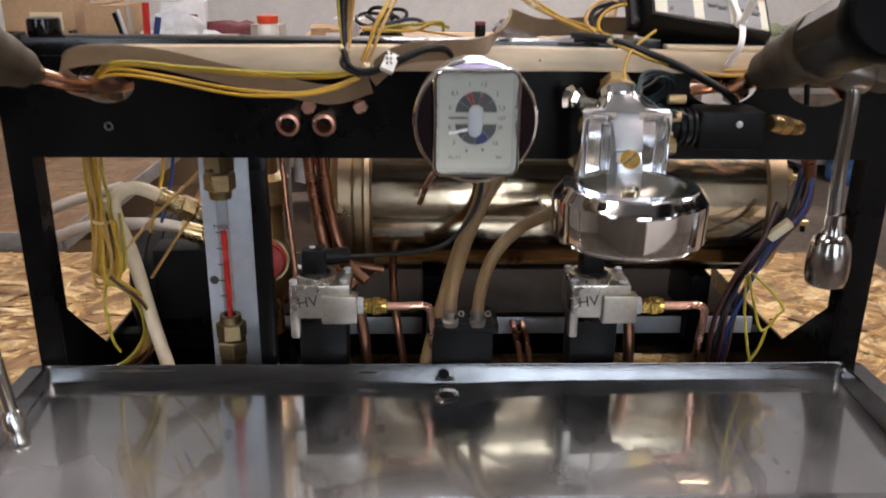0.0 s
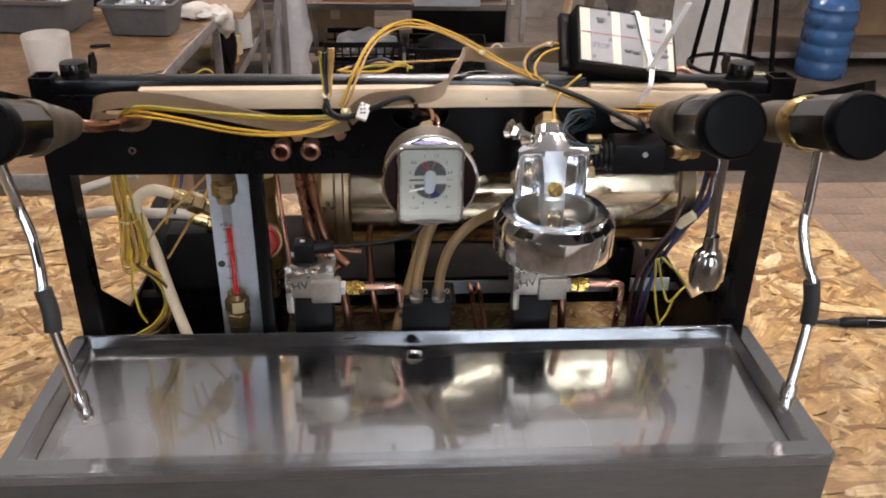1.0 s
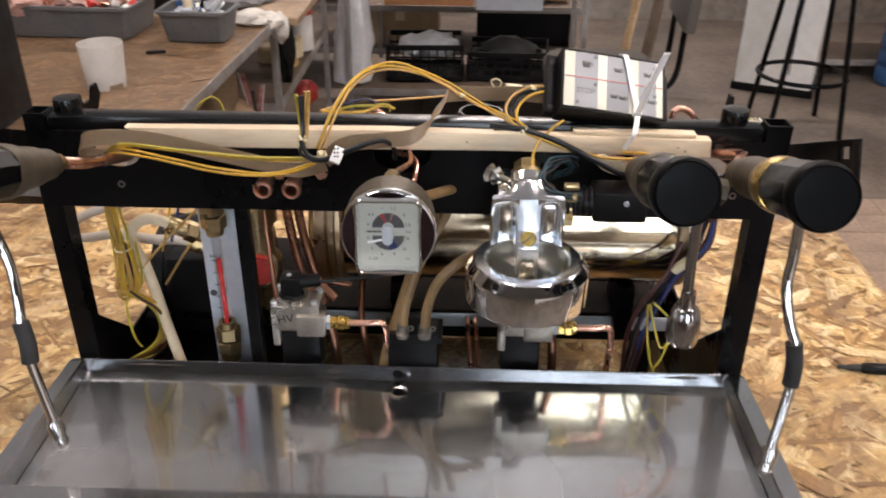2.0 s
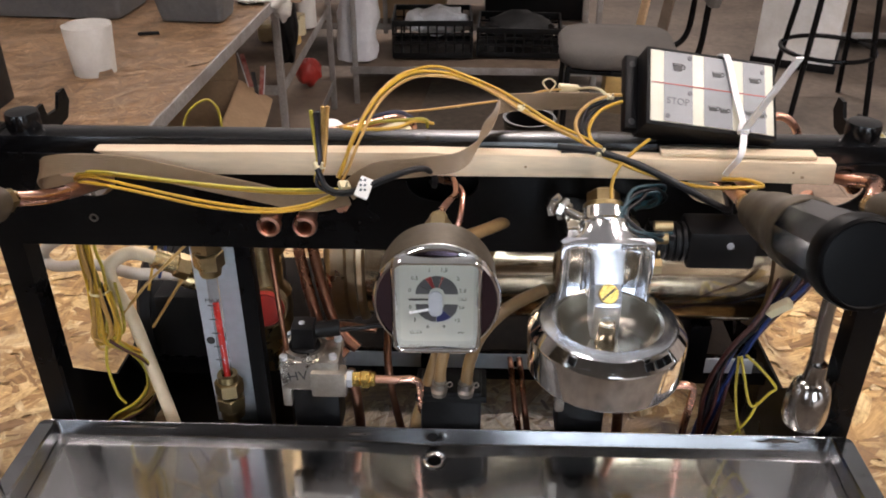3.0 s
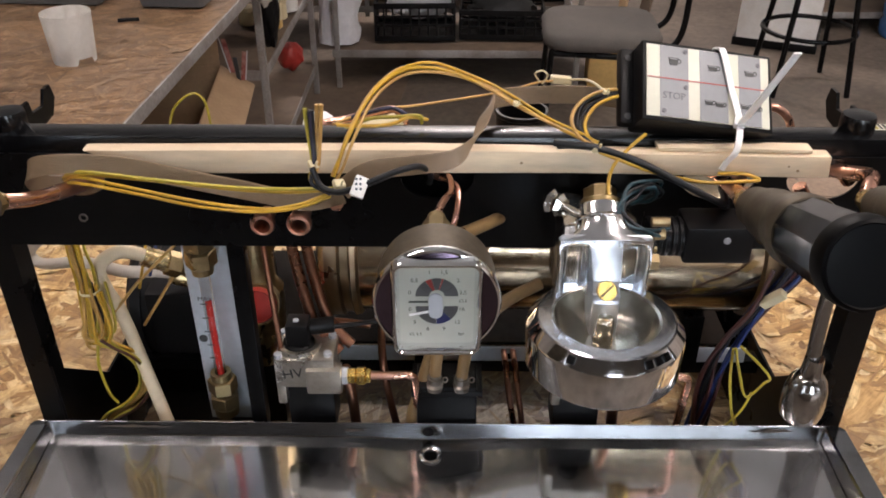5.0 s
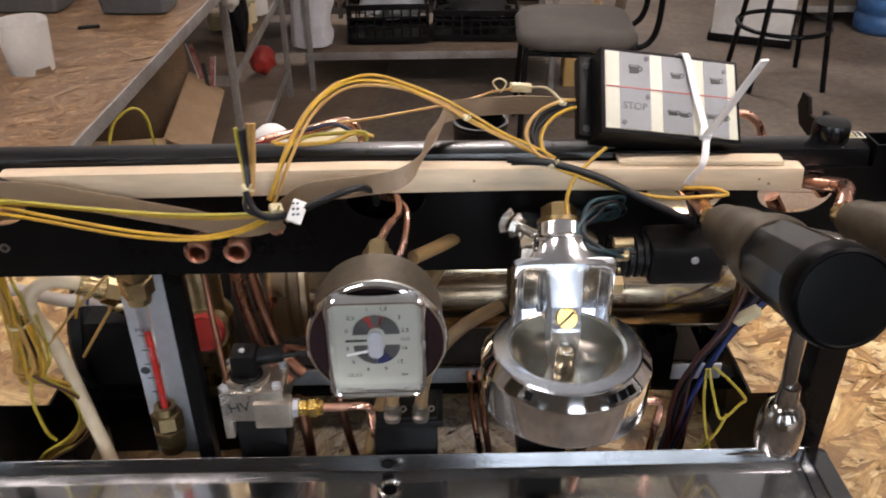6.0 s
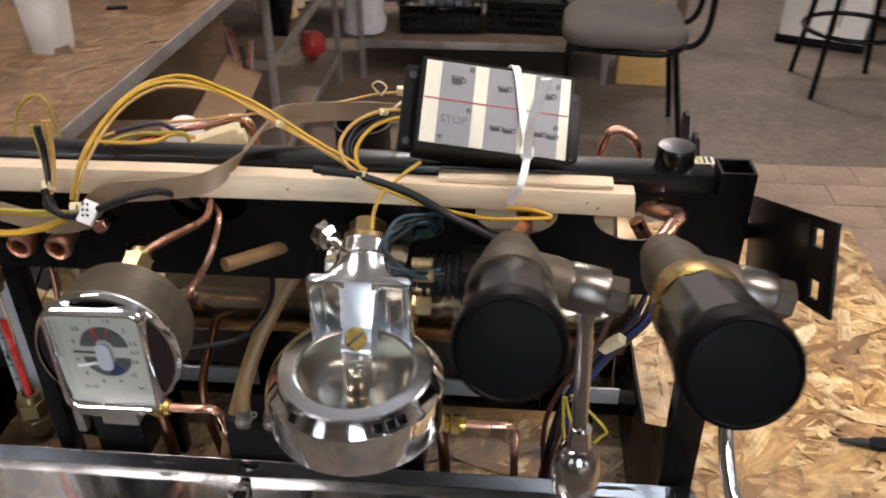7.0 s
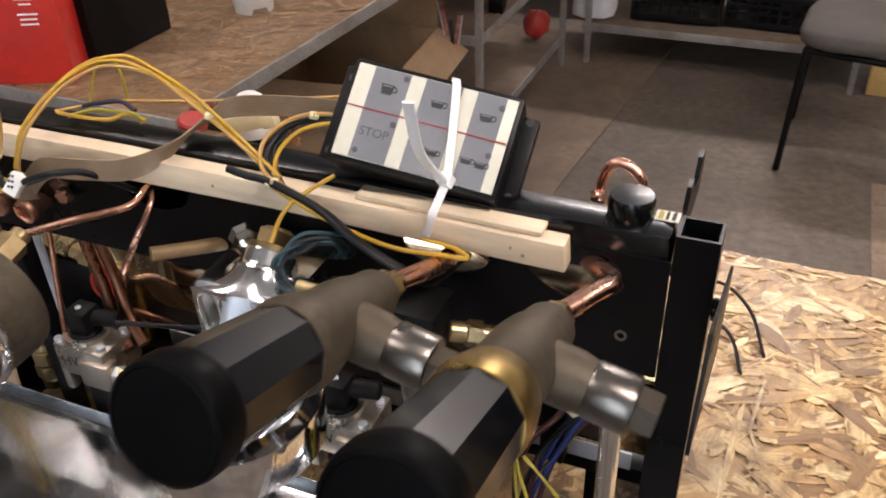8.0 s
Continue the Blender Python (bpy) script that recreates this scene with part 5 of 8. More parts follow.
lock = KM @ Vector((0.0585, 0.0005, 0.0035))
bm = bmesh.new()
strap(bm, [KM @ Vector((0.0470, KH + 0.004, -0.012)), KM @ Vector((0.0478, KH + 0.0032, 0.000)), KM @ Vector((0.0500, KH - 0.002, 0.0022)), KM @ Vector((0.0545, KH * 0.5, 0.0018)), lock,
           (0.1955, -0.0190, 0.3600), (0.1920, -0.0155, 0.3500), (0.1897, -0.0148, 0.3445)], 0.0040, 0.0011, KX)
o = part("strap", bm, NYLON, tie)
o.matrix_parent_inverse = TI
bm = bmesh.new()
box(bm, tuple(lock), (0.0068, 0.0062, 0.0060), (38, 0, -14), 0.0012)
o = part("lock", bm, NYLON, tie)
o.matrix_parent_inverse = TI
bm = bmesh.new()
strap(bm, [lock + Vector((0, -0.003, 0.001)), (0.1985, -0.036, 0.4010), (0.2040, -0.0560, 0.4330)], 0.0046, 0.0011, (0.8, 0.45, -0.35))
o = part("tail", bm, NYLON, tie)
o.matrix_parent_inverse = TI


# ---- wiring on the beam ----
def wires(name, label, strands, group="wiring on the beam"):
    """One bundle; every strand is a part. strands: (points, radius, material)."""
    c = strands[0][0][0]
    t = thing(name, label, "wiring", group, at=tuple(c))
    for pts, r, mat in strands:
        bm = bmesh.new()
        sweep(bm, pts, r, 8, 7)
        ob = part("wire", bm, mat, t, "", 80)
        ob.matrix_parent_inverse = Matrix.Translation(-Vector(c))
    return t


def beside(pts, d, wob=0.0, seed=0):
    rnd = random.Random(seed)
    return [Vector(p) + Vector(d) + Vector((rnd.uniform(-wob, wob), rnd.uniform(-wob, wob), rnd.uniform(-wob, wob))) for p in pts]


ARC = [(-0.048, -0.036, 0.349), (-0.044, -0.035, 0.359), (-0.038, -0.030, 0.374), (-0.026, -0.012, 0.391), (-0.010, 0.0, 0.401), (0.007, 0.005, 0.4025), (0.027, 0.005, 0.398), (0.047, 0.002, 0.389),
       (0.062, 0.0, 0.3815), (0.081, -0.005, 0.372), (0.098, -0.012, 0.3655), (0.110, -0.018, 0.3615)]
wires("wire_bundle", "arching bundle of yellow and ochre wires above the lath", [
    (ARC, 0.0011, YELLOW_WIRE), (beside(ARC, (0.0010, 0.0016, 0.0018), 0.0010, 4), 0.0010, YELLOW_WIRE), (beside(ARC, (0.0022, -0.001, -0.0014), 0.0012, 8), 0.0010, ORANGE_WIRE), (beside(ARC, (-0.0012, 0.002, 0.0006), 0.0012, 9), 0.0010, ORANGE_WIRE)])
LONG = [(-0.050, -0.040, 0.3425), (-0.073, -0.038, 0.3395), (-0.107, -0.035, 0.3395), (-0.158, -0.030, 0.3425), (-0.200, -0.025, 0.344), (-0.221, -0.014, 0.3365), (-0.228, 0.006, 0.322), (-0.226, 0.03, 0.318)]
LOW = [(-0.050, -0.042, 0.341), (-0.070, -0.043, 0.3335), (-0.093, -0.042, 0.330), (-0.131, -0.037, 0.332), (-0.175, -0.032, 0.339), (-0.206, -0.024, 0.3415), (-0.221, -0.012, 0.333), (-0.222, 0.01, 0.320), (-0.22, 0.03, 0.316)]
wires("wire_bundle", "long yellow wires running to the opening in the panel", [
    (LONG, 0.0012, YELLOW_WIRE), (beside(LONG, (0.001, -0.002, 0.0022), 0.0010, 2), 0.0011, GREENYELLOW_WIRE), (LOW, 0.0011, YELLOW_WIRE), (beside(LOW, (0, -0.0012, -0.0024), 0.0012, 5), 0.0011, YELLOW_WIRE)])
STUB = [(-0.063, -0.030, 0.390), (-0.062, -0.030, 0.372), (-0.0600, -0.035, 0.357), (-0.0610, -0.040, 0.3475), (-0.050, -0.042, 0.3415)]
stub_set = []
for k, (mat, dx, dz) in enumerate(((GREENYELLOW_WIRE, 0.0, 0.0), (BLACK_WIRE, 0.0028, -0.001), (BLACK_WIRE, 0.0045, 0.0), (ORANGE_WIRE, 0.0072, 0.0025), (ORANGE_WIRE, 0.0102, 0.003), (PURPLE_WIRE, 0.0036, -0.002))):
    stub_set.append(([Vector(p) + Vector((dx * max(0.15, 1 - 0.34 * i), -0.001 * (k % 3), dz if i == 0 else 0)) for i, p in enumerate(STUB)], 0.0013, mat))
wires("wire_bundle", "upright cut wire ends held by an ivory tie", stub_set)
BLK = [(-0.060, -0.040, 0.357), (-0.055, -0.044, 0.347), (-0.045, -0.048, 0.345), (-0.033, -0.050, 0.349), (-0.020, -0.050, 0.355), (-0.007, -0.046, 0.3585), (0.004, -0.038, 0.357), (0.0095, -0.024, 0.345), (0.0085, -0.008, 0.331), (0.006, 0.012, 0.324)]
wires("wire_bundle", "thick black cable curling into the panel opening", [(BLK, 0.0019, BLACK_WIRE), (beside(BLK, (0.001, 0.002, -0.002), 0.0008, 3), 0.0012, BLACK_WIRE)])
THIN = [(-0.052, 0.004, 0.3655), (-0.03, 0.03, 0.364), (0.004, 0.06, 0.3565), (0.061, 0.12, 0.3425), (0.089, 0.15, 0.3385), (0.104, 0.166, 0.334)]
wires("wire_bundle", "thin ochre wire with an ivory plug reaching behind the beam", [(THIN, 0.0010, ORANGE_WIRE), ([(0.118, 0.172, 0.3325), (0.124, 0.14, 0.345), (0.122, 0.08, 0.365), (0.120, 0.03, 0.3785)], 0.0010, IVORY)])
bm = bmesh.new()
box(bm, (0.111, 0.170, 0.3335), (0.017, 0.007, 0.006), (0, 8, 12), 0.001)
solo("wire_plug", bm, IVORY, "ivory plastic wire connector", "connector")
bm = bmesh.new()
sweep(bm, [(0.092, 0.152, 0.3385), (0.088, 0.150, 0.3455), (0.093, 0.150, 0.3485), (0.098, 0.151, 0.3440), (0.094, 0.152, 0.3370)], 0.0008, 6)
solo("wire_tie", bm, IVORY, "ivory looped tie round a thin wire", "cable tie", "ivory ties")
# loops beside the keypad
LOOP = [(0.139, 0.022, 0.374), (0.130, 0.020, 0.382), (0.117, 0.012, 0.3855), (0.103, 0.006, 0.381), (0.0960, -0.004, 0.3735), (0.1000, -0.014, 0.366), (0.110, -0.020, 0.3615)]
wires("wire_bundle", "looped ochre, black and yellow leads of the keypad", [
    (LOOP, 0.0012, ORANGE_WIRE), (beside(LOOP, (0.003, 0.001, -0.002), 0.0012, 1), 0.0016, BLACK_WIRE), (beside(LOOP, (0.0055, 0.002, -0.0035), 0.0012, 2), 0.0015, BLACK_WIRE), (beside(LOOP, (0.0080, 0.0, -0.004), 0.0012, 6), 0.0012, YELLOW_WIRE)])
BLK2 = [(0.084, -0.020, 0.3645), (0.096, -0.022, 0.364), (0.109, -0.022, 0.3625), (0.135, -0.023, 0.354), (0.157, -0.030, 0.3455), (0.180, -0.031, 0.3335), (0.193, -0.024, 0.326), (0.200, 0.01, 0.322)]
wires("wire_bundle", "black and yellow leads draped over the lath", [
    (BLK2, 0.0022, BLACK_WIRE), (beside(BLK2, (0.002, 0.003, -0.003), 0.0012, 2), 0.0018, BLACK_WIRE),
    ([(0.108, -0.021, 0.361), (0.120, -0.023, 0.3565), (0.146, -0.024, 0.347), (0.176, -0.025, 0.341), (0.200, -0.021, 0.3395), (0.213, -0.019, 0.3395), (0.204, -0.017, 0.3425), (0.188, -0.015, 0.3420)], 0.0012, YELLOW_WIRE),
    ([(0.141, -0.012, 0.367), (0.131, -0.018, 0.361), (0.121, -0.026, 0.353), (0.117, -0.034, 0.343), (0.1195, -0.046, 0.333), (0.132, -0.050, 0.3225), (0.149, -0.045, 0.314)], 0.0011, YELLOW_WIRE),
    ([(0.127, -0.040, 0.334), (0.117, -0.047, 0.332), (0.124, -0.050, 0.326), (0.146, -0.047, 0.317)], 0.0011, YELLOW_WIRE)])
TEAL = [(0.152, -0.044, 0.316), (0.138, -0.051, 0.3205), (0.126, -0.050, 0.3275), (0.1225, -0.043, 0.3345), (0.130, -0.034, 0.3395), (0.141, -0.026, 0.3405), (0.148, -0.022, 0.3350), (0.144, -0.018, 0.3270), (0.136, -0.010, 0.3200)]
wires("wire_bundle", "tangled teal leads of the group solenoid", [(beside(TEAL, (0.0008 * k, -0.001 * (k % 3), 0.0011 * (k % 4) - 0.002), 0.0024, 60 + k), 0.0012, (TEAL_WIRE, TEAL_WIRE, BLACK_WIRE)[k % 3]) for k in range(6)])
# small coil of yellow wires lying on the beam
wires("wire_bundle", "short yellow and violet leads curled on the beam", [
    ([(-0.045, 0.006, 0.3625), (-0.030, 0.012, 0.3660), (-0.012, 0.012, 0.3675), (0.002, 0.010, 0.3690), (0.0035, 0.012, 0.3630)], 0.0012, GREENYELLOW_WIRE),
    ([(-0.050, 0.004, 0.3650), (-0.034, 0.006, 0.3635), (-0.016, 0.008, 0.3640), (-0.004, 0.010, 0.3680), (0.0075, 0.012, 0.3655)], 0.0012, YELLOW_WIRE),
    ([(-0.046, 0.016, 0.3640), (-0.030, 0.018, 0.3680), (-0.016, 0.020, 0.3700), (-0.006, 0.019, 0.3660)], 0.0014, PURPLE_WIRE)])
wires("wire_bundle", "yellow and green earth lead sticking up behind the beam", [
    ([(-0.226, 0.19, 0.262), (-0.222, 0.20, 0.288), (-0.212, 0.20, 0.302), (-0.199, 0.20, 0.3085), (-0.191, 0.20, 0.301), (-0.189, 0.20, 0.283), (-0.189, 0.20, 0.262)], 0.0012, GREENYELLOW_WIRE)])
for c, r in (((-0.0595, -0.036, 0.3565), 0.0040), ((-0.0445, -0.040, 0.3460), 0.0042), ((0.1095, -0.021, 0.3615), 0.0040), ((0.062, 0.0, 0.3815), 0.0028), ((0.118, 0.012, 0.3850), 0.0028)):
    bm = bmesh.new()
    box(bm, c, (r * 1.7, r * 1.5, r * 0.9), (20, 14, 30), r * 0.3)
    box(bm, (c[0] + r * 0.5, c[1] - r * 0.6, c[2] + r * 0.5), (r * 0.35, r * 0.3, r * 1.1), (10, 20, 0), r * 0.08)
    solo("wire_tie", bm, IVORY, "ivory nylon tie gathering wires", "cable tie", "ivory ties")
bm = bmesh.new()
box(bm, (-0.0310, -0.0520, 0.3505), (0.0082, 0.0045, 0.0125), (-38, 24, 0), 0.0008)
plug = solo("wire_plug", bm, WHITE_PLASTIC, "white multi-pin wire housing on the black cable", "connector")
for k in range(6):
    bm = bmesh.new()
    box(bm, (-0.0310 - 0.0014 + 0.0024 * (k % 2), -0.0556 + 0.0013 * (k // 2), 0.3510 + 0.0026 * (k // 2)), (0.0013, 0.0005, 0.0013), (-38, 24, 0), 0)
    part("socket", bm, TEAL_WIRE, plug)


def ribbon(pts, ups, w, n=12):
    """A flat ribbon cable of n fine cores along pts."""
    path, sides = smooth_path(pts, 7), smooth_path(ups, 7)
    bm = bmesh.new()
    rings = []
    for i, p in enumerate(path):
        t = (path[min(i + 1, len(path) - 1)] - path[max(i - 1, 0)]).normalized()
        sd = (sides[i] - sides[i].dot(t) * t).normalized()
        nn = t.cross(sd)
        row = []
        for k in range(2 * n + 1):
            row.append((sd * (w * (k / (2 * n) - 0.5)), nn * (0.00070 if k % 2 else 0.00012)))
        rings.append([bm.verts.new(p + a + b) for a, b in row] + [bm.verts.new(p + a - b) for a, b in row[::-1]])
    m = len(rings[0])
    for a, b in zip(rings, rings[1:]):
        for k in range(m):
            bm.faces.new((a[k], a[(k + 1) % m], b[(k + 1) % m], b[k]))
    return bm


UP = (0.05, 0.1, 1)
bm = ribbon([(-0.214, 0.012, 0.322), (-0.226, 0.0, 0.324), (-0.240, -0.012, 0.331), (-0.2385, -0.021, 0.345), (-0.216, -0.0235, 0.3505), (-0.183, -0.022, 0.3485), (-0.144, -0.0215, 0.340), (-0.104, -0.022, 0.3315), (-0.070, -0.026, 0.3265), (-0.044, -0.031, 0.3345)],
            [UP, UP, UP, (0.2, 0.4, 0.9), UP, UP, UP, UP, UP, UP], 0.0125)
solo("ribbon_cable", bm, RIBBON, "tan flat ribbon cable slung below the lath", "ribbon cable", "ribbon cables", sharp=24)
bm = ribbon([(-0.044, -0.034, 0.3385), (-0.026, -0.035, 0.3525), (0.001, -0.034, 0.3560), (0.024, -0.026, 0.3565), (0.037, -0.008, 0.361), (0.045, 0.015, 0.3695), (0.052, 0.036, 0.370), (0.078, 0.066, 0.361), (0.112, 0.062, 0.363), (0.146, 0.048, 0.364)],
            [UP, UP, UP, UP, (0.5, 0.2, 0.8), (0.7, 0, 0.7), UP, UP, UP, UP], 0.0125)
solo("ribbon_cable", bm, RIBBON, "tan flat ribbon cable twisting over the beam to the keypad", "ribbon cable", "ribbon cables", sharp=24)

# ---- pipes and stubs in the panel ----
for x in (-0.099, -0.0755):
    t = thing("pipe_stub", "open copper pipe stub with flared end", "pipe", "copper stubs in the panel", at=(x, -0.0015, 0.3065))
    bm = bmesh.new()
    lathe(bm, [(0.0036, -0.004), (0.0062, -0.004), (0.0062, 0.010), (0.0078, 0.013), (0.0082, 0.016), (0.0074, 0.0185), (0.0054, 0.019), (0.0044, 0.017), (0.0042, 0.002), (0, 0.002)], pose(0, 0, 0, 94, 0, 0), 26)
    part("pipe", bm, COPPER, t)
    bm = bmesh.new()
    rod(bm, 0.0043, 0.002, 0.004, pose(0, 0, 0, 94, 0, 0), 18)
    part("bore", bm, BLACK_PAINT, t)
for x, y, z in ((-0.0865, -0.004, 0.3150), (-0.052, -0.004, 0.3155)):
    bm = bmesh.new()
    hexnut(bm, 0.0050, 0, 0.006, pose(x, y, z, 90, 0, 0))
    solo("bolt", bm, COPPER, "coppery hexagon bolt in the panel", "bolt")
bm = bmesh.new()
sweep(bm, [(0.030, -0.032, 0.3075), (0.044, -0.014, 0.3035), (0.060, 0.008, 0.2990)], 0.0042, 12, 4)
solo("hose_stub", bm, TAN_TUBE, "short cut tan hose stub", "hose")
bm = bmesh.new()
sweep(bm, [(0.2490, 0.095, 0.312), (0.2500, 0.098, 0.329), (0.2560, 0.100, 0.3385), (0.2660, 0.100, 0.3365), (0.2745, 0.098, 0.325), (0.2775, 0.095, 0.296)], 0.0030, 12)
hexnut(bm, 0.0055, 0, 0.007, pose(0.2462, 0.094, 0.3165, 0, 70, 0))
solo("copper_pipe", bm, COPPER, "hooked copper pipe behind the beam", "pipe", sharp=60)
bm = bmesh.new()
sweep(bm, [(-0.130, 0.19, 0.250), (-0.118, 0.19, 0.272), (-0.095, 0.19, 0.2835), (-0.060, 0.19, 0.2915), (-0.034, 0.19, 0.2985), (-0.024, 0.19, 0.2975), (-0.0185, 0.19, 0.290), (-0.016, 0.192, 0.262)], 0.0036, 12)
solo("copper_pipe", bm, COPPER, "bent copper pipe running behind the beam", "pipe", sharp=60)
vac = thing("stop_valve", "capped valve column with white domed top on the rear rail", "valve", at=(-0.102, 0.253, 0.060))
bm = bmesh.new()
rod(bm, 0.012, 0.0, 0.172, None, 24)
part("column", bm, BLACK_PLASTIC, vac)
bm = bmesh.new()
lathe(bm, [(0, 0.170), (0.0165, 0.170), (0.0175, 0.174), (0.0172, 0.192), (0.0150, 0.202), (0.009, 0.2075), (0, 0.209)], None, 36)
part("dome", bm, WHITE_PLASTIC, vac, "white plastic dome")
bm = bmesh.new()
box(bm, (-0.041, 0.170, 0.2890), (0.040, 0.016, 0.014), (0, -16, 10), 0.003)
box(bm, (-0.023, 0.170, 0.2910), (0.012, 0.011, 0.010), (0, -16, 10), 0.002)
solo("ivory_coupling", bm, IVORY, "ivory plastic coupling on the boiler", "coupling")
bm = bmesh.new()
lathe(bm, [(0, 0), (0.011, 0), (0.012, 0.002), (0.012, 0.007), (0.010, 0.009), (0, 0.0095)], pose(-0.098, 0.170, 0.2735, 8, 12, 0), 26)
rod(bm, 0.006, -0.045, 0.001, pose(-0.098, 0.170, 0.2735, 8, 12, 0), 14)
solo("red_button", bm, RED_CAP, "round red plastic button behind the beam", "button")
bm = bmesh.new()
lathe(bm, [(0, 0.275), (0.019, 0.275), (0.0205, 0.278), (0.0205, 0.312), (0.0215, 0.313), (0.0215, 0.316), (0.0190, 0.316), (0.0185, 0.300), (0, 0.300)], pose(0.079, 0.150, 0), 36)
solo("black_cup", bm, BLACK_PLASTIC, "black plastic cylinder with raised rim behind the beam", "cup")

for pts in ([(0.286, 0.016, 0.322), (0.279, 0.013, 0.329), (0.262, 0.012, 0.337), (0.244, 0.016, 0.341), (0.225, 0.03, 0.338)],
            [(0.214, 0.014, 0.322), (0.205, 0.011, 0.329), (0.192, 0.012, 0.333), (0.176, 0.018, 0.333), (0.165, 0.03, 0.328)]):
    bm = bmesh.new()
    sweep(bm, pts, 0.0050, 14)
    solo("copper_pipe", bm, COPPER, "bright copper pipe behind a panel opening", "pipe", "pipes behind the panel", sharp=60)

# ---- sight glass ----
sg = thing("sight_glass", "water level sight glass with red scale on a zinc plate", "sight glass", at=(-0.156, 0.03, 0.10))
SGI = Matrix.Translation((0.156, -0.03, -0.10))


def sgp(name, bm, mat, label=""):
    ob = part(name, bm, mat, sg, label)
    ob.matrix_parent_inverse = SGI
    return ob


bm = bmesh.new()
box(bm, (-0.1535, 0.031, 0.186), (0.0385, 0.0016, 0.184), bev=0.0004)
sgp("plate", bm, ZINC)
bm = bmesh.new()
rod(bm, 0.0034, 0, 0.0006, pose(-0.1680, 0.0302, 0.1755, 90, 0, 0), 16)
sgp("plate_hole", bm, INK)
bm = bmesh.new()
rod(bm, 0.0042, 0.150, 0.252, pose(-0.1555, 0.019, 0), 22, 0.0002)
gl = sgp("glass_tube", bm, GLASS)
gl.visible_shadow = False
bm = bmesh.new()
rod(bm, 0.0015, 0.148, 0.2195, pose(-0.1555, 0.019, 0), 14, 0.0002)
sgp("red_rod", bm, RED_LIQUID, "red level indicator")
for k in range(5):
    bm = bmesh.new()
    box(bm, (-0.1575, 0.0143, 0.2190 - 0.0125 * k), (0.0058, 0.0003, 0.0008), bev=0)
    sgp("scale_mark", bm, INK)
sgp("max_lettering", lettering("MAX", 0.0052, pose(-0.1560, 0.0140, 0.2235, 90, 0, 0)), INK)
for z0, flip in ((0.244, 1), (0.152, -1)):
    bm = bmesh.new()
    M = pose(-0.1555, 0.019, z0, 0, 0 if flip > 0 else 180, 15)
    lathe(bm, [(0.0046, 0.0), (0.0078, 0.0), (0.0082, 0.003), (0.0082, 0.007), (0, 0.007)], M, 24)
    hexnut(bm, 0.0112, 0.006, 0.019, M)
    hexnut(bm, 0.0118, 0.0205, 0.033, M @ pose(0, 0, 0, 0, 0, 30))
    rod(bm, 0.0095, 0.033, 0.043, M, 22)
    sgp("gland_nut", bm, BRASS if flip > 0 else DULL_BRASS, "brass gland nut")


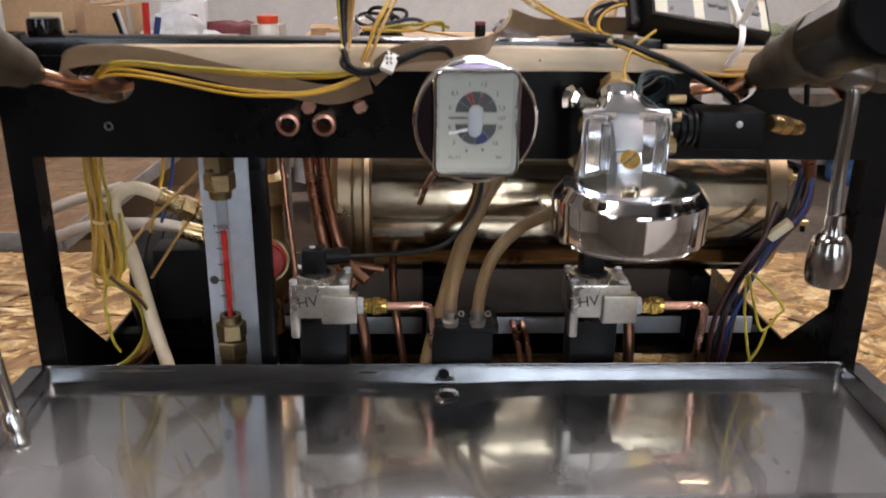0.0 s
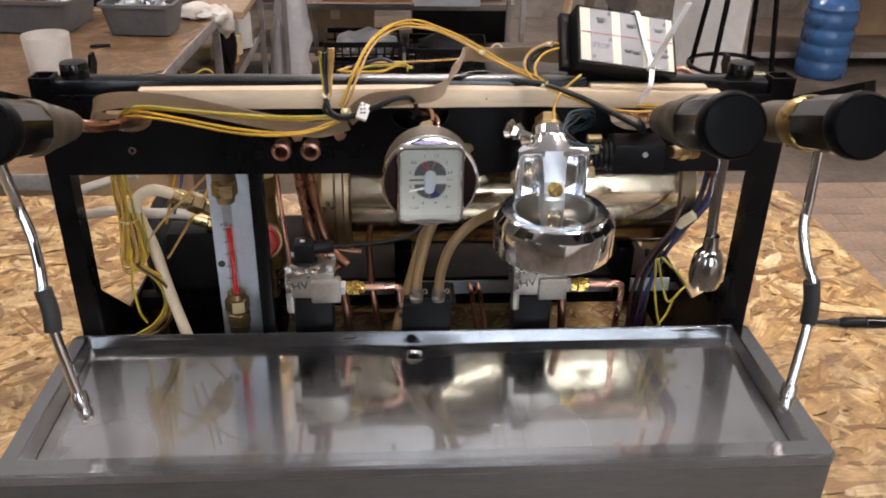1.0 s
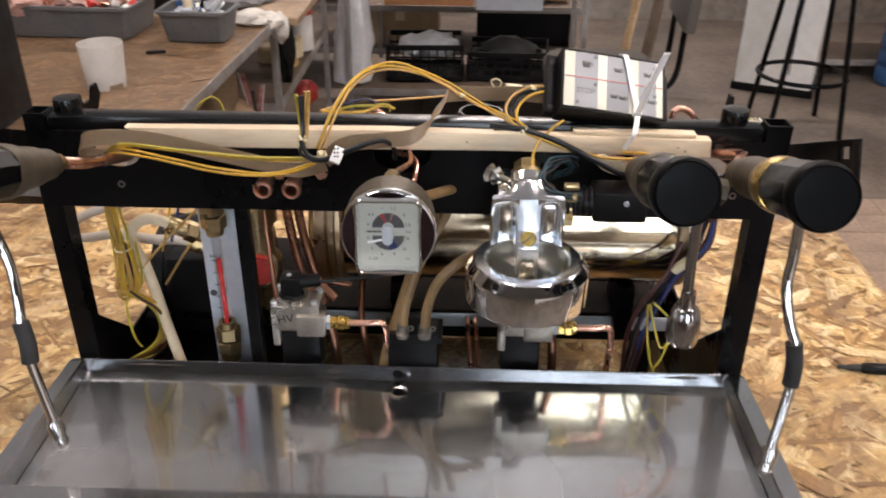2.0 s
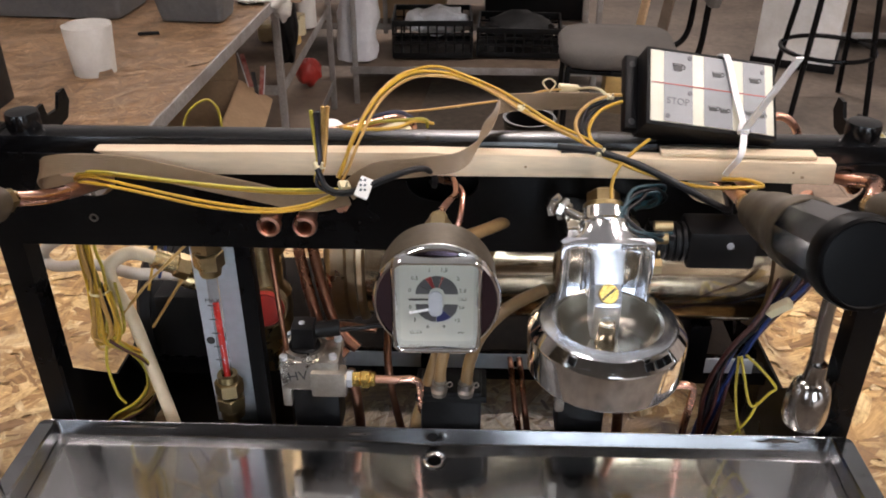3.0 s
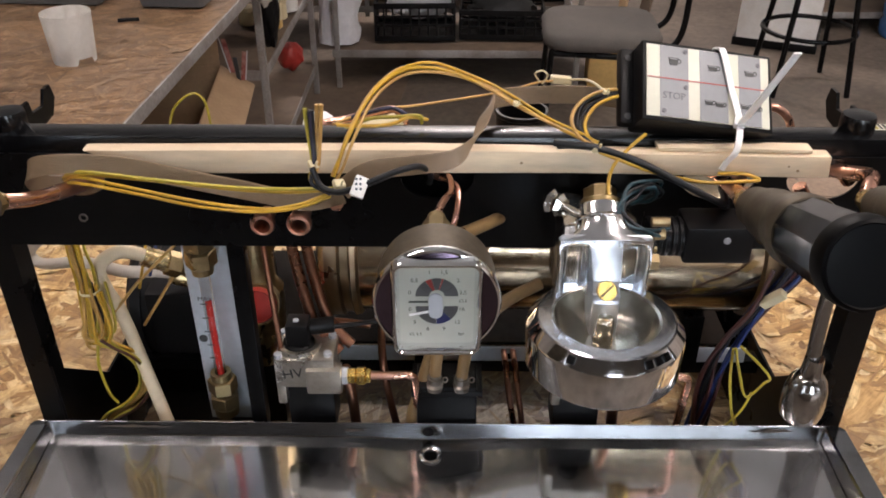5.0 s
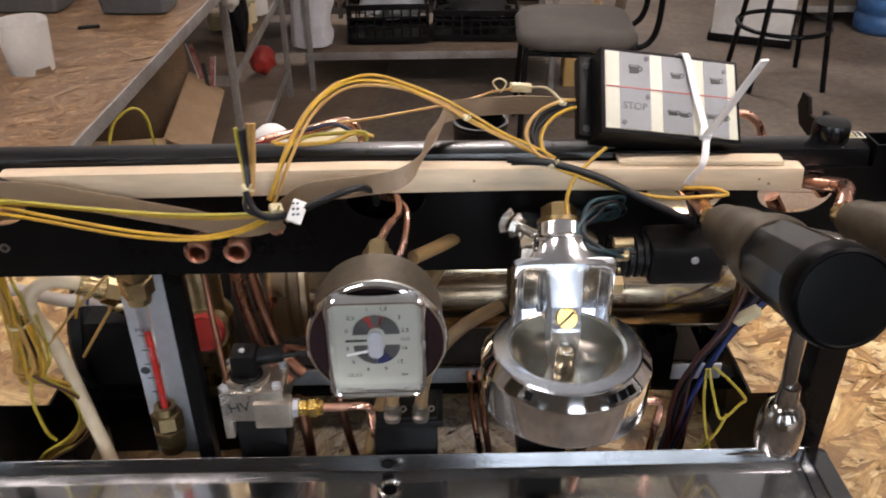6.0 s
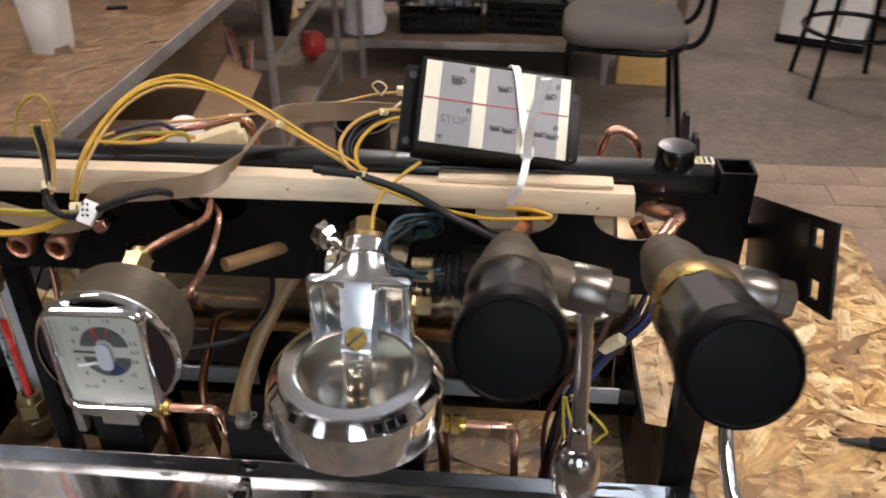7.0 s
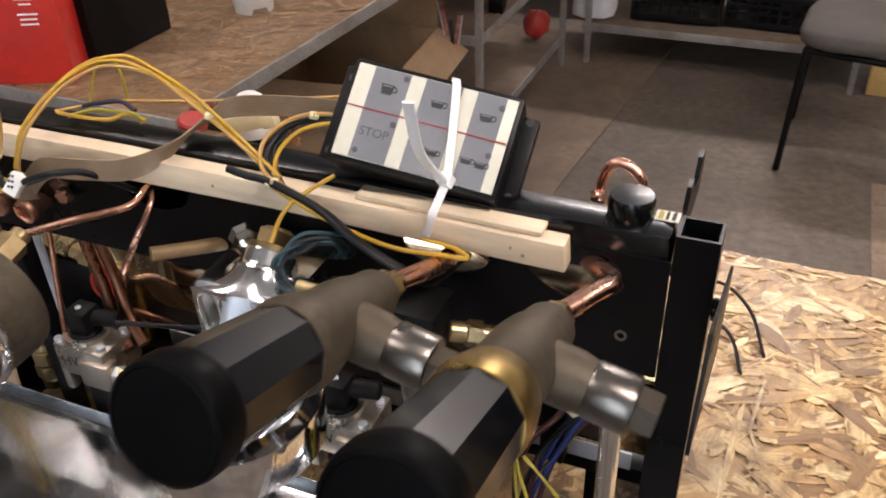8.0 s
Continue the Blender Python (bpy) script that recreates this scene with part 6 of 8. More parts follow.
# ---- solenoid valves ----
def solenoid(dx):
    t = thing("solenoid_valve", "nickel-plated fill solenoid valve marked HV with black coil", "solenoid valve", "solenoid valves", at=(-0.080 + dx, 0.004, 0.165))

    def p(name, bm, mat, label="", sharp=38):
        return part(name, bm, mat, t, label, sharp)

    bm = bmesh.new()
    box(bm, (-0.004, 0.004, 0.009), (0.044, 0.036, 0.026), bev=0.002)
    box(bm, (0.010, -0.012, 0.004), (0.026, 0.012, 0.022), bev=0.002)
    box(bm, (-0.0225, -0.010, -0.006), (0.007, 0.008, 0.028), bev=0.002)
    p("body", bm, CAST_METAL)
    bm = bmesh.new()
    ring(bm, 0.0125, 0.0158, 0.020, 0.0262, pose(-0.009, 0.003, 0), 32)
    p("collar", bm, CAST_METAL)
    for x, y in ((-0.023, -0.010), (0.014, 0.014), (-0.023, 0.018), (0.013, -0.008)):
        bm = bmesh.new()
        rod(bm, 0.0030, 0.020, 0.0252, pose(x, y, 0), 14)
        p("screw", bm, ZINC)
    bm = bmesh.new()
    rod(bm, 0.0112, 0.018, 0.0275, pose(-0.009, 0.003, 0), 26)
    box(bm, (-0.009, 0.004, 0.035), (0.017, 0.017, 0.020), bev=0.002)
    rod(bm, 0.0062, 0.006, 0.026, pose(-0.009, 0.006, 0.036, 0, 90, 12), 18)
    p("connector", bm, BLACK_PLASTIC, "black plug connector")
    bm = bmesh.new()
    rod(bm, 0.0022, 0.0448, 0.0460, pose(-0.010, 0.003, 0), 12)
    p("connector_screw", bm, ZINC)
    bm = bmesh.new()
    hexnut(bm, 0.0070, 0.022, 0.027, pose(0, -0.009, 0.004, 0, 90, 0))
    p("outlet_nut", bm, ZINC)
    bm = bmesh.new()
    hexnut(bm, 0.0062, 0.027, 0.033, pose(0, -0.009, 0.004, 0, 90, 0))
    hexnut(bm, 0.0072, 0.0335, 0.040, pose(0, -0.009, 0.004, 0, 90, 0))
    rod(bm, 0.0056, 0.040, 0.044, pose(0, -0.009, 0.004, 0, 90, 0), 18)
    p("union", bm, BRASS_BRIGHT, "brass compression union")
    bm = bmesh.new()
    sweep(bm, [(0.043, -0.009, 0.004), (0.060, -0.009, 0.004), (0.072, -0.008, 0.0035), (0.0765, -0.006, -0.004), (0.077, 0.0, -0.03), (0.078, 0.01, -0.07)], 0.0030, 12)
    p("pipe", bm, COPPER, "thin copper outlet pipe", 60)
    bm = bmesh.new()
    box(bm, (-0.004, 0.013, -0.035), (0.036, 0.028, 0.045), bev=0.003)
    rod(bm, 0.009, -0.013, -0.003, pose(-0.004, 0.004, 0), 20)
    p("coil", bm, BLACK_PLASTIC, "black solenoid coil")
    bm = bmesh.new()
    rod(bm, 0.0046, -0.162, -0.056, pose(-0.004, 0.004, 0), 16)
    p("support_pipe", bm, COPPER_DULL)
    bm = bmesh.new()
    sweep(bm, [(0.022, 0.010, -0.004), (0.026, 0.010, -0.03), (0.028, 0.012, -0.08), (0.028, 0.02, -0.15)], 0.0042, 12)
    p("inlet_pipe", bm, COPPER_DULL, "", 60)
    p("marking", lettering("HV", 0.0115, pose(-0.0128, -0.0143, 0.0092, 90, -8, 0)), INK, "hand-lettered marking")
    return t


solenoid(0.0)
solenoid(0.2035)

# ---- black manifold with tan tubes ----
mani = thing("tube_manifold", "black plastic manifold with two hose barbs", "manifold", at=(0.020, 0.006, 0.0))


def mp(name, bm, mat, label=""):
    ob = part(name, bm, mat, mani, label)
    ob.matrix_parent_inverse = Matrix.Translation((-0.020, -0.006, 0))
    return ob


bm = bmesh.new()
box(bm, (0.020, 0.0145, 0.077), (0.046, 0.030, 0.154), bev=0.002)
box(bm, (0.020, 0.0155, 0.148), (0.054, 0.034, 0.006), bev=0.001)
mp("block", bm, BLACK_PLASTIC)
for x in (0.011, 0.031):
    bm = bmesh.new()
    lathe(bm, [(0, 0.150), (0.0072, 0.150), (0.0072, 0.1535), (0.0052, 0.155), (0.0046, 0.163), (0, 0.163)], pose(x, 0.004, 0), 20)
    mp("barb", bm, DULL_NICKEL)
    bm = bmesh.new()
    ring(bm, 0.0048, 0.0058, 0.1585, 0.1605, pose(x, 0.004, 0), 20)
    ring(bm, 0.0016, 0.0024, -0.0006, 0.0006, pose(x + 0.0078, 0.002, 0.1595, 70, 0, 20), 14)
    mp("hose_clip", bm, DULL_NICKEL, "sprung wire hose clip")
for pts, r in (([(0.011, 0.004, 0.158), (0.013, 0.008, 0.178), (0.022, 0.025, 0.205), (0.036, 0.042, 0.232), (0.050, 0.050, 0.256), (0.058, 0.052, 0.29)], 0.0046),
               ([(0.031, 0.004, 0.158), (0.034, 0.004, 0.182), (0.043, 0.006, 0.206), (0.062, 0.014, 0.223), (0.088, 0.028, 0.230)], 0.0046),
               ([(-0.010, 0.006, 0.06), (-0.008, 0.006, 0.110), (0.004, 0.012, 0.158), (0.020, 0.032, 0.206), (0.034, 0.044, 0.236), (0.042, 0.048, 0.285)], 0.0052)):
    bm = bmesh.new()
    sweep(bm, pts, r, 14)
    solo("hose", bm, TAN_TUBE, "tan silicone hose rising from the manifold", "hose", "tan hoses", sharp=80)
bm = bmesh.new()
sweep(bm, [(0.030, 0.03, 0.285), (0.034, 0.034, 0.25), (0.026, 0.034, 0.225), (0.005, 0.03, 0.203), (-0.035, 0.02, 0.200), (-0.068, 0.010, 0.202)], 0.0018, 8)
solo("lead", bm, BLACK_WIRE, "thin black lead to the solenoid plug", "wiring", sharp=80)

# ---- left bay: hoses, loom, pump ----
bm = bmesh.new()
sweep(bm, [(-0.196, 0.060, 0.222), (-0.210, 0.056, 0.234), (-0.226, 0.046, 0.2435), (-0.2375, 0.036, 0.238), (-0.2370, 0.034, 0.222), (-0.2290, 0.035, 0.193), (-0.2180, 0.030, 0.142), (-0.2000, 0.012, 0.090), (-0.190, 0.010, 0.03), (-0.188, 0.03, 0.008)], 0.0052, 14)
solo("hose", bm, CREAM_HOSE, "cream rubber drain hose", "hose", "cream hoses", sharp=80)
bm = bmesh.new()
sweep(bm, [(-0.185, 0.090, 0.190), (-0.212, 0.086, 0.200), (-0.240, 0.080, 0.204), (-0.290, 0.115, 0.190), (-0.345, 0.150, 0.166), (-0.356, 0.156, 0.176), (-0.330, 0.150, 0.196), (-0.27, 0.15, 0.215)], 0.0050, 14)
solo("hose", bm, GREY_HOSE, "pale looping hose leaving the frame", "hose", "cream hoses", sharp=80)
elbow = thing("hose_fitting", "brass hose fitting with ribbed sleeve", "fitting", at=(-0.19, 0.06, 0.21))
for k, (a, b) in enumerate((((-0.2120, 0.0555, 0.2345), (-0.1700, 0.0720, 0.2080)), ((-0.206, 0.0860, 0.198), (-0.165, 0.0900, 0.182)))):
    M = along(a, b)
    bm = bmesh.new()
    lathe(bm, [(0.0062, 0.0), (0.0074, 0.0), (0.0074, 0.018), (0.0062, 0.018)], M, 24)
    for j in range(5):
        ring(bm, 0.0070, 0.0080, 0.002 + 0.0035 * j, 0.0035 + 0.0035 * j, M, 24)
    o = part("sleeve", bm, BRASS, elbow)
    o.matrix_parent_inverse = Matrix.Translation((0.19, -0.06, -0.21))
    bm = bmesh.new()
    hexnut(bm, 0.0100, 0.018, 0.030, M)
    rod(bm, 0.0072, 0.030, 0.040, M, 20)
    hexnut(bm, 0.0092, 0.040, 0.052, M)
    o = part("nut", bm, BRASS, elbow)
    o.matrix_parent_inverse = Matrix.Translation((0.19, -0.06, -0.21))
loom = []
rnd = random.Random(11)
BAY = [(-0.244, 0.022, 0.288), (-0.2445, 0.022, 0.258), (-0.243, 0.020, 0.236), (-0.246, 0.020, 0.205), (-0.249, 0.020, 0.184), (-0.241, 0.022, 0.180), (-0.236, 0.022, 0.195), (-0.237, 0.020, 0.228)]
for k in range(15):
    d = (rnd.uniform(-0.0055, 0.0055), rnd.uniform(-0.005, 0.005), rnd.uniform(-0.005, 0.005))
    loom.append((beside(BAY, d, 0.0017, k), 0.0012, (GREENYELLOW_WIRE, YELLOW_WIRE, ORANGE_WIRE, YELLOW_WIRE, PURPLE_WIRE, BROWN_WIRE)[k % 6]))
wires("wire_loom", "looped loom of yellow and brown wires in the open bay", loom, "looms")
loom = []
BAY2 = [(-0.244, 0.020, 0.186), (-0.236, 0.022, 0.176), (-0.226, 0.028, 0.162), (-0.2215, 0.034, 0.142), (-0.2245, 0.036, 0.120), (-0.238, 0.034, 0.104), (-0.256, 0.030, 0.095), (-0.272, 0.03, 0.070)]
for k in range(9):
    d = (rnd.uniform(-0.004, 0.004), rnd.uniform(-0.004, 0.004), rnd.uniform(-0.003, 0.003))
    loom.append((beside(BAY2, d, 0.0014, k + 20), 0.0013, (ORANGE_WIRE, YELLOW_WIRE, BROWN_WIRE, GREENYELLOW_WIRE)[k % 4]))
loom.append(([(-0.2450, 0.017, 0.178), (-0.2465, 0.014, 0.160), (-0.2440, 0.014, 0.134), (-0.2400, 0.016, 0.122)], 0.0012, GREENYELLOW_WIRE))
wires("wire_loom", "tied brown and yellow loom curling to the base", loom, "looms")
wires("wire_loom", "thin ochre leads crossing the open bay", [
    ([(-0.170, 0.050, 0.262), (-0.190, 0.045, 0.243), (-0.214, 0.040, 0.220), (-0.232, 0.030, 0.200)], 0.0012, ORANGE_WIRE),
    ([(-0.178, 0.080, 0.262), (-0.185, 0.075, 0.225), (-0.205, 0.070, 0.195), (-0.225, 0.060, 0.165)], 0.0012, ORANGE_WIRE),
    ([(-0.205, 0.060, 0.280), (-0.208, 0.060, 0.250), (-0.220, 0.055, 0.205)], 0.0012, YELLOW_WIRE),
    ([(-0.200, 0.070, 0.280), (-0.204, 0.070, 0.245), (-0.214, 0.065, 0.210)], 0.0013, BLUE_WIRE)], "looms")
for z in (0.226,):
    bm = bmesh.new()
    ring(bm, 0.0070, 0.0076, z - 0.001, z + 0.001, pose(-0.242, 0.021, 0), 20)
    solo("wire_tie", bm, IVORY, "ivory tie round the wire loom", "cable tie", "ivory ties")
pump = thing("pump_motor", "black pump motor standing in the frame", "pump", at=(-0.185, 0.15, 0.0))
bm = bmesh.new()
rod(bm, 0.057, -0.262, -0.150, pose(0, 0.165, 0.125, 0, 90, 0), 40, 0.004)
for k in range(8):
    fb = bmesh.new()
    ring(fb, 0.055, 0.0590, -0.252 + 0.012 * k, -0.248 + 0.012 * k, pose(0, 0.165, 0.125, 0, 90, 0), 40)
    part("cooling_fin", fb, BLACK_PLASTIC, pump).matrix_parent_inverse = Matrix.Translation((0.185, -0.15, 0))
o = part("motor_body", bm, BLACK_PLASTIC, pump)
o.matrix_parent_inverse = Matrix.Translation((0.185, -0.15, 0))
bm = bmesh.new()
box(bm, (-0.195, 0.165, 0.036), (0.12, 0.08, 0.072), bev=0.002)
box(bm, (-0.190, 0.096, 0.150), (0.080, 0.030, 0.062), bev=0.003)
o = part("terminal_box", bm, BLACK_PLASTIC, pump)
o.matrix_parent_inverse = Matrix.Translation((0.185, -0.15, 0))
# brass column with red cap, copper pipes beside the boiler
relief = thing("relief_valve", "brass relief valve with red cap", "valve", at=(-0.128, 0.085, 0.10))
RI = Matrix.Translation((0.128, -0.085, -0.10))
bm = bmesh.new()
lathe(bm, [(0, 0.10), (0.012, 0.10), (0.012, 0.135), (0.021, 0.138), (0.022, 0.176), (0.016, 0.184), (0.016, 0.215), (0.021, 0.218), (0.021, 0.238), (0.013, 0.242), (0.013, 0.285), (0, 0.285)], pose(-0.140, 0.100, 0), 36)
o = part("column", bm, BRASS, relief)
o.matrix_parent_inverse = RI
bm = bmesh.new()
lathe(bm, [(0, 0.0), (0.0150, 0.0), (0.0158, 0.002), (0.0158, 0.010), (0.0140, 0.013), (0.0125, 0.0118), (0, 0.0122)], along((-0.136, 0.086, 0.171), (-0.135, 0.060, 0.178)), 36)
o = part("red_cap", bm, RED_CAP, relief, "red plastic cap")
o.matrix_parent_inverse = RI
bm = bmesh.new()
ring(bm, 0.0156, 0.0178, -0.002, 0.0085, along((-0.136, 0.086, 0.171), (-0.135, 0.060, 0.178)), 36)
o = part("cap_rim", bm, BRASS, relief)
o.matrix_parent_inverse = RI
for pts, r, lab in (([(-0.094, 0.030, 0.290), (-0.092, 0.030, 0.258), (-0.086, 0.030, 0.215), (-0.078, 0.024, 0.190), (-0.060, 0.014, 0.176)], 0.0042, "upright copper pipe beside the boiler"),
                    ([(-0.0845, 0.034, 0.290), (-0.0825, 0.034, 0.258), (-0.0765, 0.034, 0.217), (-0.068, 0.028, 0.192), (-0.052, 0.020, 0.178)], 0.0042, "upright copper pipe beside the boiler"),
                    ([(-0.112, 0.022, 0.290), (-0.110, 0.020, 0.262), (-0.106, 0.010, 0.226), (-0.102, 0.001, 0.196), (-0.102, 0.0, 0.186)], 0.0020, "thin copper capillary in front of the boiler"),
                    ([(-0.120, 0.06, 0.145), (-0.100, 0.05, 0.172), (-0.072, 0.045, 0.182), (-0.040, 0.045, 0.178)], 0.0028, "copper pipe below the boiler"),
                    ([(0.070, 0.112, 0.104), (0.071, 0.088, 0.103), (0.073, 0.066, 0.090), (0.078, 0.05, 0.06), (0.082, 0.05, 0.008)], 0.0028, "copper pipe dropping to the base"),
                    ([(0.078, 0.112, 0.104), (0.079, 0.088, 0.103), (0.081, 0.066, 0.090), (0.085, 0.05, 0.06), (0.088, 0.05, 0.008)], 0.0028, "copper pipe dropping to the base"),
                    ([(-0.034, 0.085, 0.168), (-0.032, 0.045, 0.155), (-0.028, 0.03, 0.13), (-0.020, 0.03, 0.08), (-0.01, 0.03, 0.02)], 0.0032, "copper pipe dropping to the base"),
                    ([(0.270, 0.05, 0.300), (0.284, 0.05, 0.275), (0.290, 0.055, 0.250)], 0.0050, "short copper pipe beside the boiler end")):
    bm = bmesh.new()
    sweep(bm, pts, r, 12)
    solo("copper_pipe", bm, COPPER_DULL, lab, "pipe", "copper pipes", sharp=60)
bm = bmesh.new()
M = along((0.212, -0.042, 0.3130), (0.238, -0.030, 0.3070))
rod(bm, 0.0052, 0.0, 0.010, M, 18)
hexnut(bm, 0.0066, 0.008, 0.016, M)
for k in range(4):
    ring(bm, 0.0038, 0.0050, 0.016 + 0.0028 * k, 0.0178 + 0.0028 * k, M, 18)
rod(bm, 0.0040, 0.016, 0.030, M, 18)
solo("hose_barb", bm, BRASS, "brass hose barb beside the coil", "fitting")
# right bay loom
loom = []
BAYR = [(0.292, 0.060, 0.262), (0.285, 0.052, 0.226), (0.262, 0.050, 0.192), (0.243, 0.048, 0.151), (0.232, 0.042, 0.105), (0.224, 0.05, 0.03)]
for k in range(7):
    d = (rnd.uniform(-0.006, 0.006), rnd.uniform(-0.006, 0.006), rnd.uniform(-0.006, 0.006))
    loom.append((beside(BAYR, d, 0.003, k + 40), 0.0016, (BLUE_WIRE, BROWN_WIRE, BLACK_WIRE, BLUE_WIRE, PURPLE_WIRE)[k % 5]))
loom.append(([(0.262, 0.040, 0.235), (0.250, 0.032, 0.205), (0.232, 0.030, 0.176), (0.222, 0.036, 0.130), (0.226, 0.04, 0.06)], 0.0020, BROWN_WIRE))
wires("wire_loom", "blue, brown and black loom hanging at the boiler end", loom, "looms")
wires("wire_loom", "yellow and green earth leads at the base", [
    ([(0.232, 0.004, 0.190), (0.238, 0.002, 0.168), (0.247, 0.002, 0.145), (0.258, 0.002, 0.158), (0.261, 0.002, 0.164), (0.249, 0.004, 0.178), (0.236, 0.006, 0.190)], 0.0011, GREENYELLOW_WIRE),
    ([(0.231, 0.006, 0.188), (0.233, 0.004, 0.160), (0.239, 0.004, 0.130), (0.247, 0.010, 0.105), (0.244, 0.02, 0.08)], 0.0011, GREENYELLOW_WIRE),
    ([(0.255, 0.012, 0.140), (0.250, 0.010, 0.125), (0.240, 0.010, 0.108), (0.236, 0.02, 0.09)], 0.0011, GREENYELLOW_WIRE)], "looms")
bm = bmesh.new()
box(bm, (0.262, 0.030, 0.216), (0.007, 0.007, 0.020), (20, 38, 0), 0.001)
solo("wire_sleeve", bm, IVORY, "ivory insulating sleeve on the heater leads", "sleeve")
wires("wire_loom", "black leads trailing over the bench behind the frame", [
    ([(0.285, 0.425, 0.004), (0.312, 0.412, 0.012), (0.334, 0.388, 0.012), (0.348, 0.349, 0.002)], 0.0019, BLACK_WIRE),
    ([(0.270, 0.470, 0.004), (0.310, 0.478, 0.014), (0.346, 0.438, 0.014), (0.367, 0.382, 0.002)], 0.0019, BLACK_WIRE)], "looms")


# ---- on the bench ----
pen = thing("marker_pen", "black marker pen lying on the strand board", "pen", at=(0.555, 0.168, 0.0))
PM = along((0.4985, 0.1705, 0.0068), (0.612, 0.1640, 0.0075))
for nm, prof, mat in (("tip", [(0, 0.0), (0.0022, 0.001), (0.0030, 0.012), (0.0042, 0.016), (0.0042, 0.028)], RUBBER), ("grip", [(0.0042, 0.026), (0.0062, 0.030), (0.0068, 0.045), (0.0066, 0.060)], BLACK_PLASTIC),
                      ("barrel", [(0.0066, 0.058), (0.0070, 0.060), (0.0070, 0.112), (0.0055, 0.1145), (0, 0.115)], KNOB_PLASTIC)):
    bm = bmesh.new()
    lathe(bm, prof, PM, 20)
    o = part(nm, bm, mat, pen)
    o.matrix_parent_inverse = Matrix.Translation((-0.555, -0.168, 0))

# ---- side workbench and its things ----
bm = bmesh.new()
seg, rows_ = 40, 8
rr = random.Random(4)
vs = []
for j in range(rows_ + 1):
    row = []
    for i in range(seg):
        a = 2 * math.pi * i / seg
        r = 0.041 + 0.007 * j / rows_
        z = 0.098 * j / rows_
        if j == 0 and 0.0 < (a - 5.2) < 0.9:
            z += 0.016 + rr.uniform(0, 0.012)
        row.append(bm.verts.new((-0.735 + r * math.cos(a), 1.165 + r * math.sin(a), z)))
    vs.append(row)
for a, b in zip(vs, vs[1:]):
    for k in range(seg):
        bm.faces.new((a[k], a[(k + 1) % seg], b[(k + 1) % seg], b[k]))
bmesh.ops.solidify(bm, geom=bm.faces[:], thickness=0.0022)
solo("plastic_pot", bm, WHITE_PLASTIC, "white plastic pot with a broken rim, upturned on the side bench", "pot")


def tub(name, label, c, w, d, h, flare, mat, turn, wall=0.004, cat="tub"):
    """An open tapered tub with a rolled rim."""
    bm = bmesh.new()
    tmp = bmesh.new()
    L = lambda ww, dd, r, z: rounded_loop(-ww / 2, ww / 2, -dd / 2, dd / 2, r, z)
    loops = [L(w - flare * 2 - 0.02, d - flare * 2 - 0.02, 0.01, 0.0), L(w - 2 * flare, d - 2 * flare, 0.014, 0.004), L(w, d, 0.018, h - 0.008), L(w + 0.012, d + 0.012, 0.022, h - 0.008), L(w + 0.012, d + 0.012, 0.022, h),
             L(w - 2 * wall, d - 2 * wall, 0.016, h), L(w - 2 * flare - 2 * wall, d - 2 * flare - 2 * wall, 0.012, 0.008)]
    loft(tmp, loops)
    tmp.faces.ensure_lookup_table()
    n = len(loops[0])
    tmp.verts.ensure_lookup_table()
    tmp.faces.new([tmp.verts[k] for k in range(n)])
    tmp.faces.new([tmp.verts[n * (len(loops) - 1) + k] for k in range(n)])
    merge(bm, tmp, pose(*c, 0, 0, turn))
    return solo(name, bm, mat, label, cat)


tub("plastic_tub", "dark grey plastic tub full of small parts", (-0.640, 1.575, 0.0005), 0.180, 0.125, 0.082, 0.014, GREY_TUB, -3)
tub("plastic_tub", "dark green-grey crate heaped with coloured parts", (-0.975, 1.640, 0.0005), 0.34, 0.20, 0.085, 0.012, GREY_TUB, -3)


def heap(name, label, c, rx, ry, n, size, mats, seed):
    """Loose odds and ends lying in a heap; pieces too many to count."""
    rnd = random.Random(seed)
    t = thing(name, label, "parts", at=c)
    for mi, mat in enumerate(mats):
        bm = bmesh.new()
        for _ in range(n):
            x, y = rnd.uniform(-rx, rx), rnd.uniform(-ry, ry)
            s = size * rnd.uniform(0.5, 1.3)
            box(bm, (x, y, rnd.uniform(0, size * 0.9)), (s, s * rnd.uniform(0.3, 0.9), s * rnd.uniform(0.2, 0.7)), (rnd.uniform(-40, 40), rnd.uniform(-40, 40), rnd.uniform(0, 180)), s * 0.1)
        ob = part("odd_part", bm, mat, t)
        ob["kind"] = "stuff"
    return t


heap("loose_parts", "jumbled pale parts in the grey tub", (-0.640, 1.575, 0.055), 0.055, 0.040, 7, 0.032, (WHITE_PLASTIC, BLUE_PLASTIC, ZINC), 2)
heap("loose_parts", "jumbled red, green and brass parts in the crate", (-0.975, 1.640, 0.055), 0.14, 0.075, 10, 0.036, (RED_PAINT, GREEN_GLASS, BRASS, WHITE_PLASTIC, COPPER), 3)
bm = bmesh.new()
sweep(bm, [(-0.735, 1.42, 0.004), (-0.715, 1.425, 0.0045), (-0.690, 1.432, 0.004)], 0.004, 10)
solo("black_rod", bm, BLACK_PLASTIC, "short black rod lying on the side bench", "rod")
app = thing("grinder", "black boxy appliance standing on the side bench", "appliance", at=(-0.99, 0.90, 0.0))
AI = Matrix.Translation((0.99, -0.90, 0))
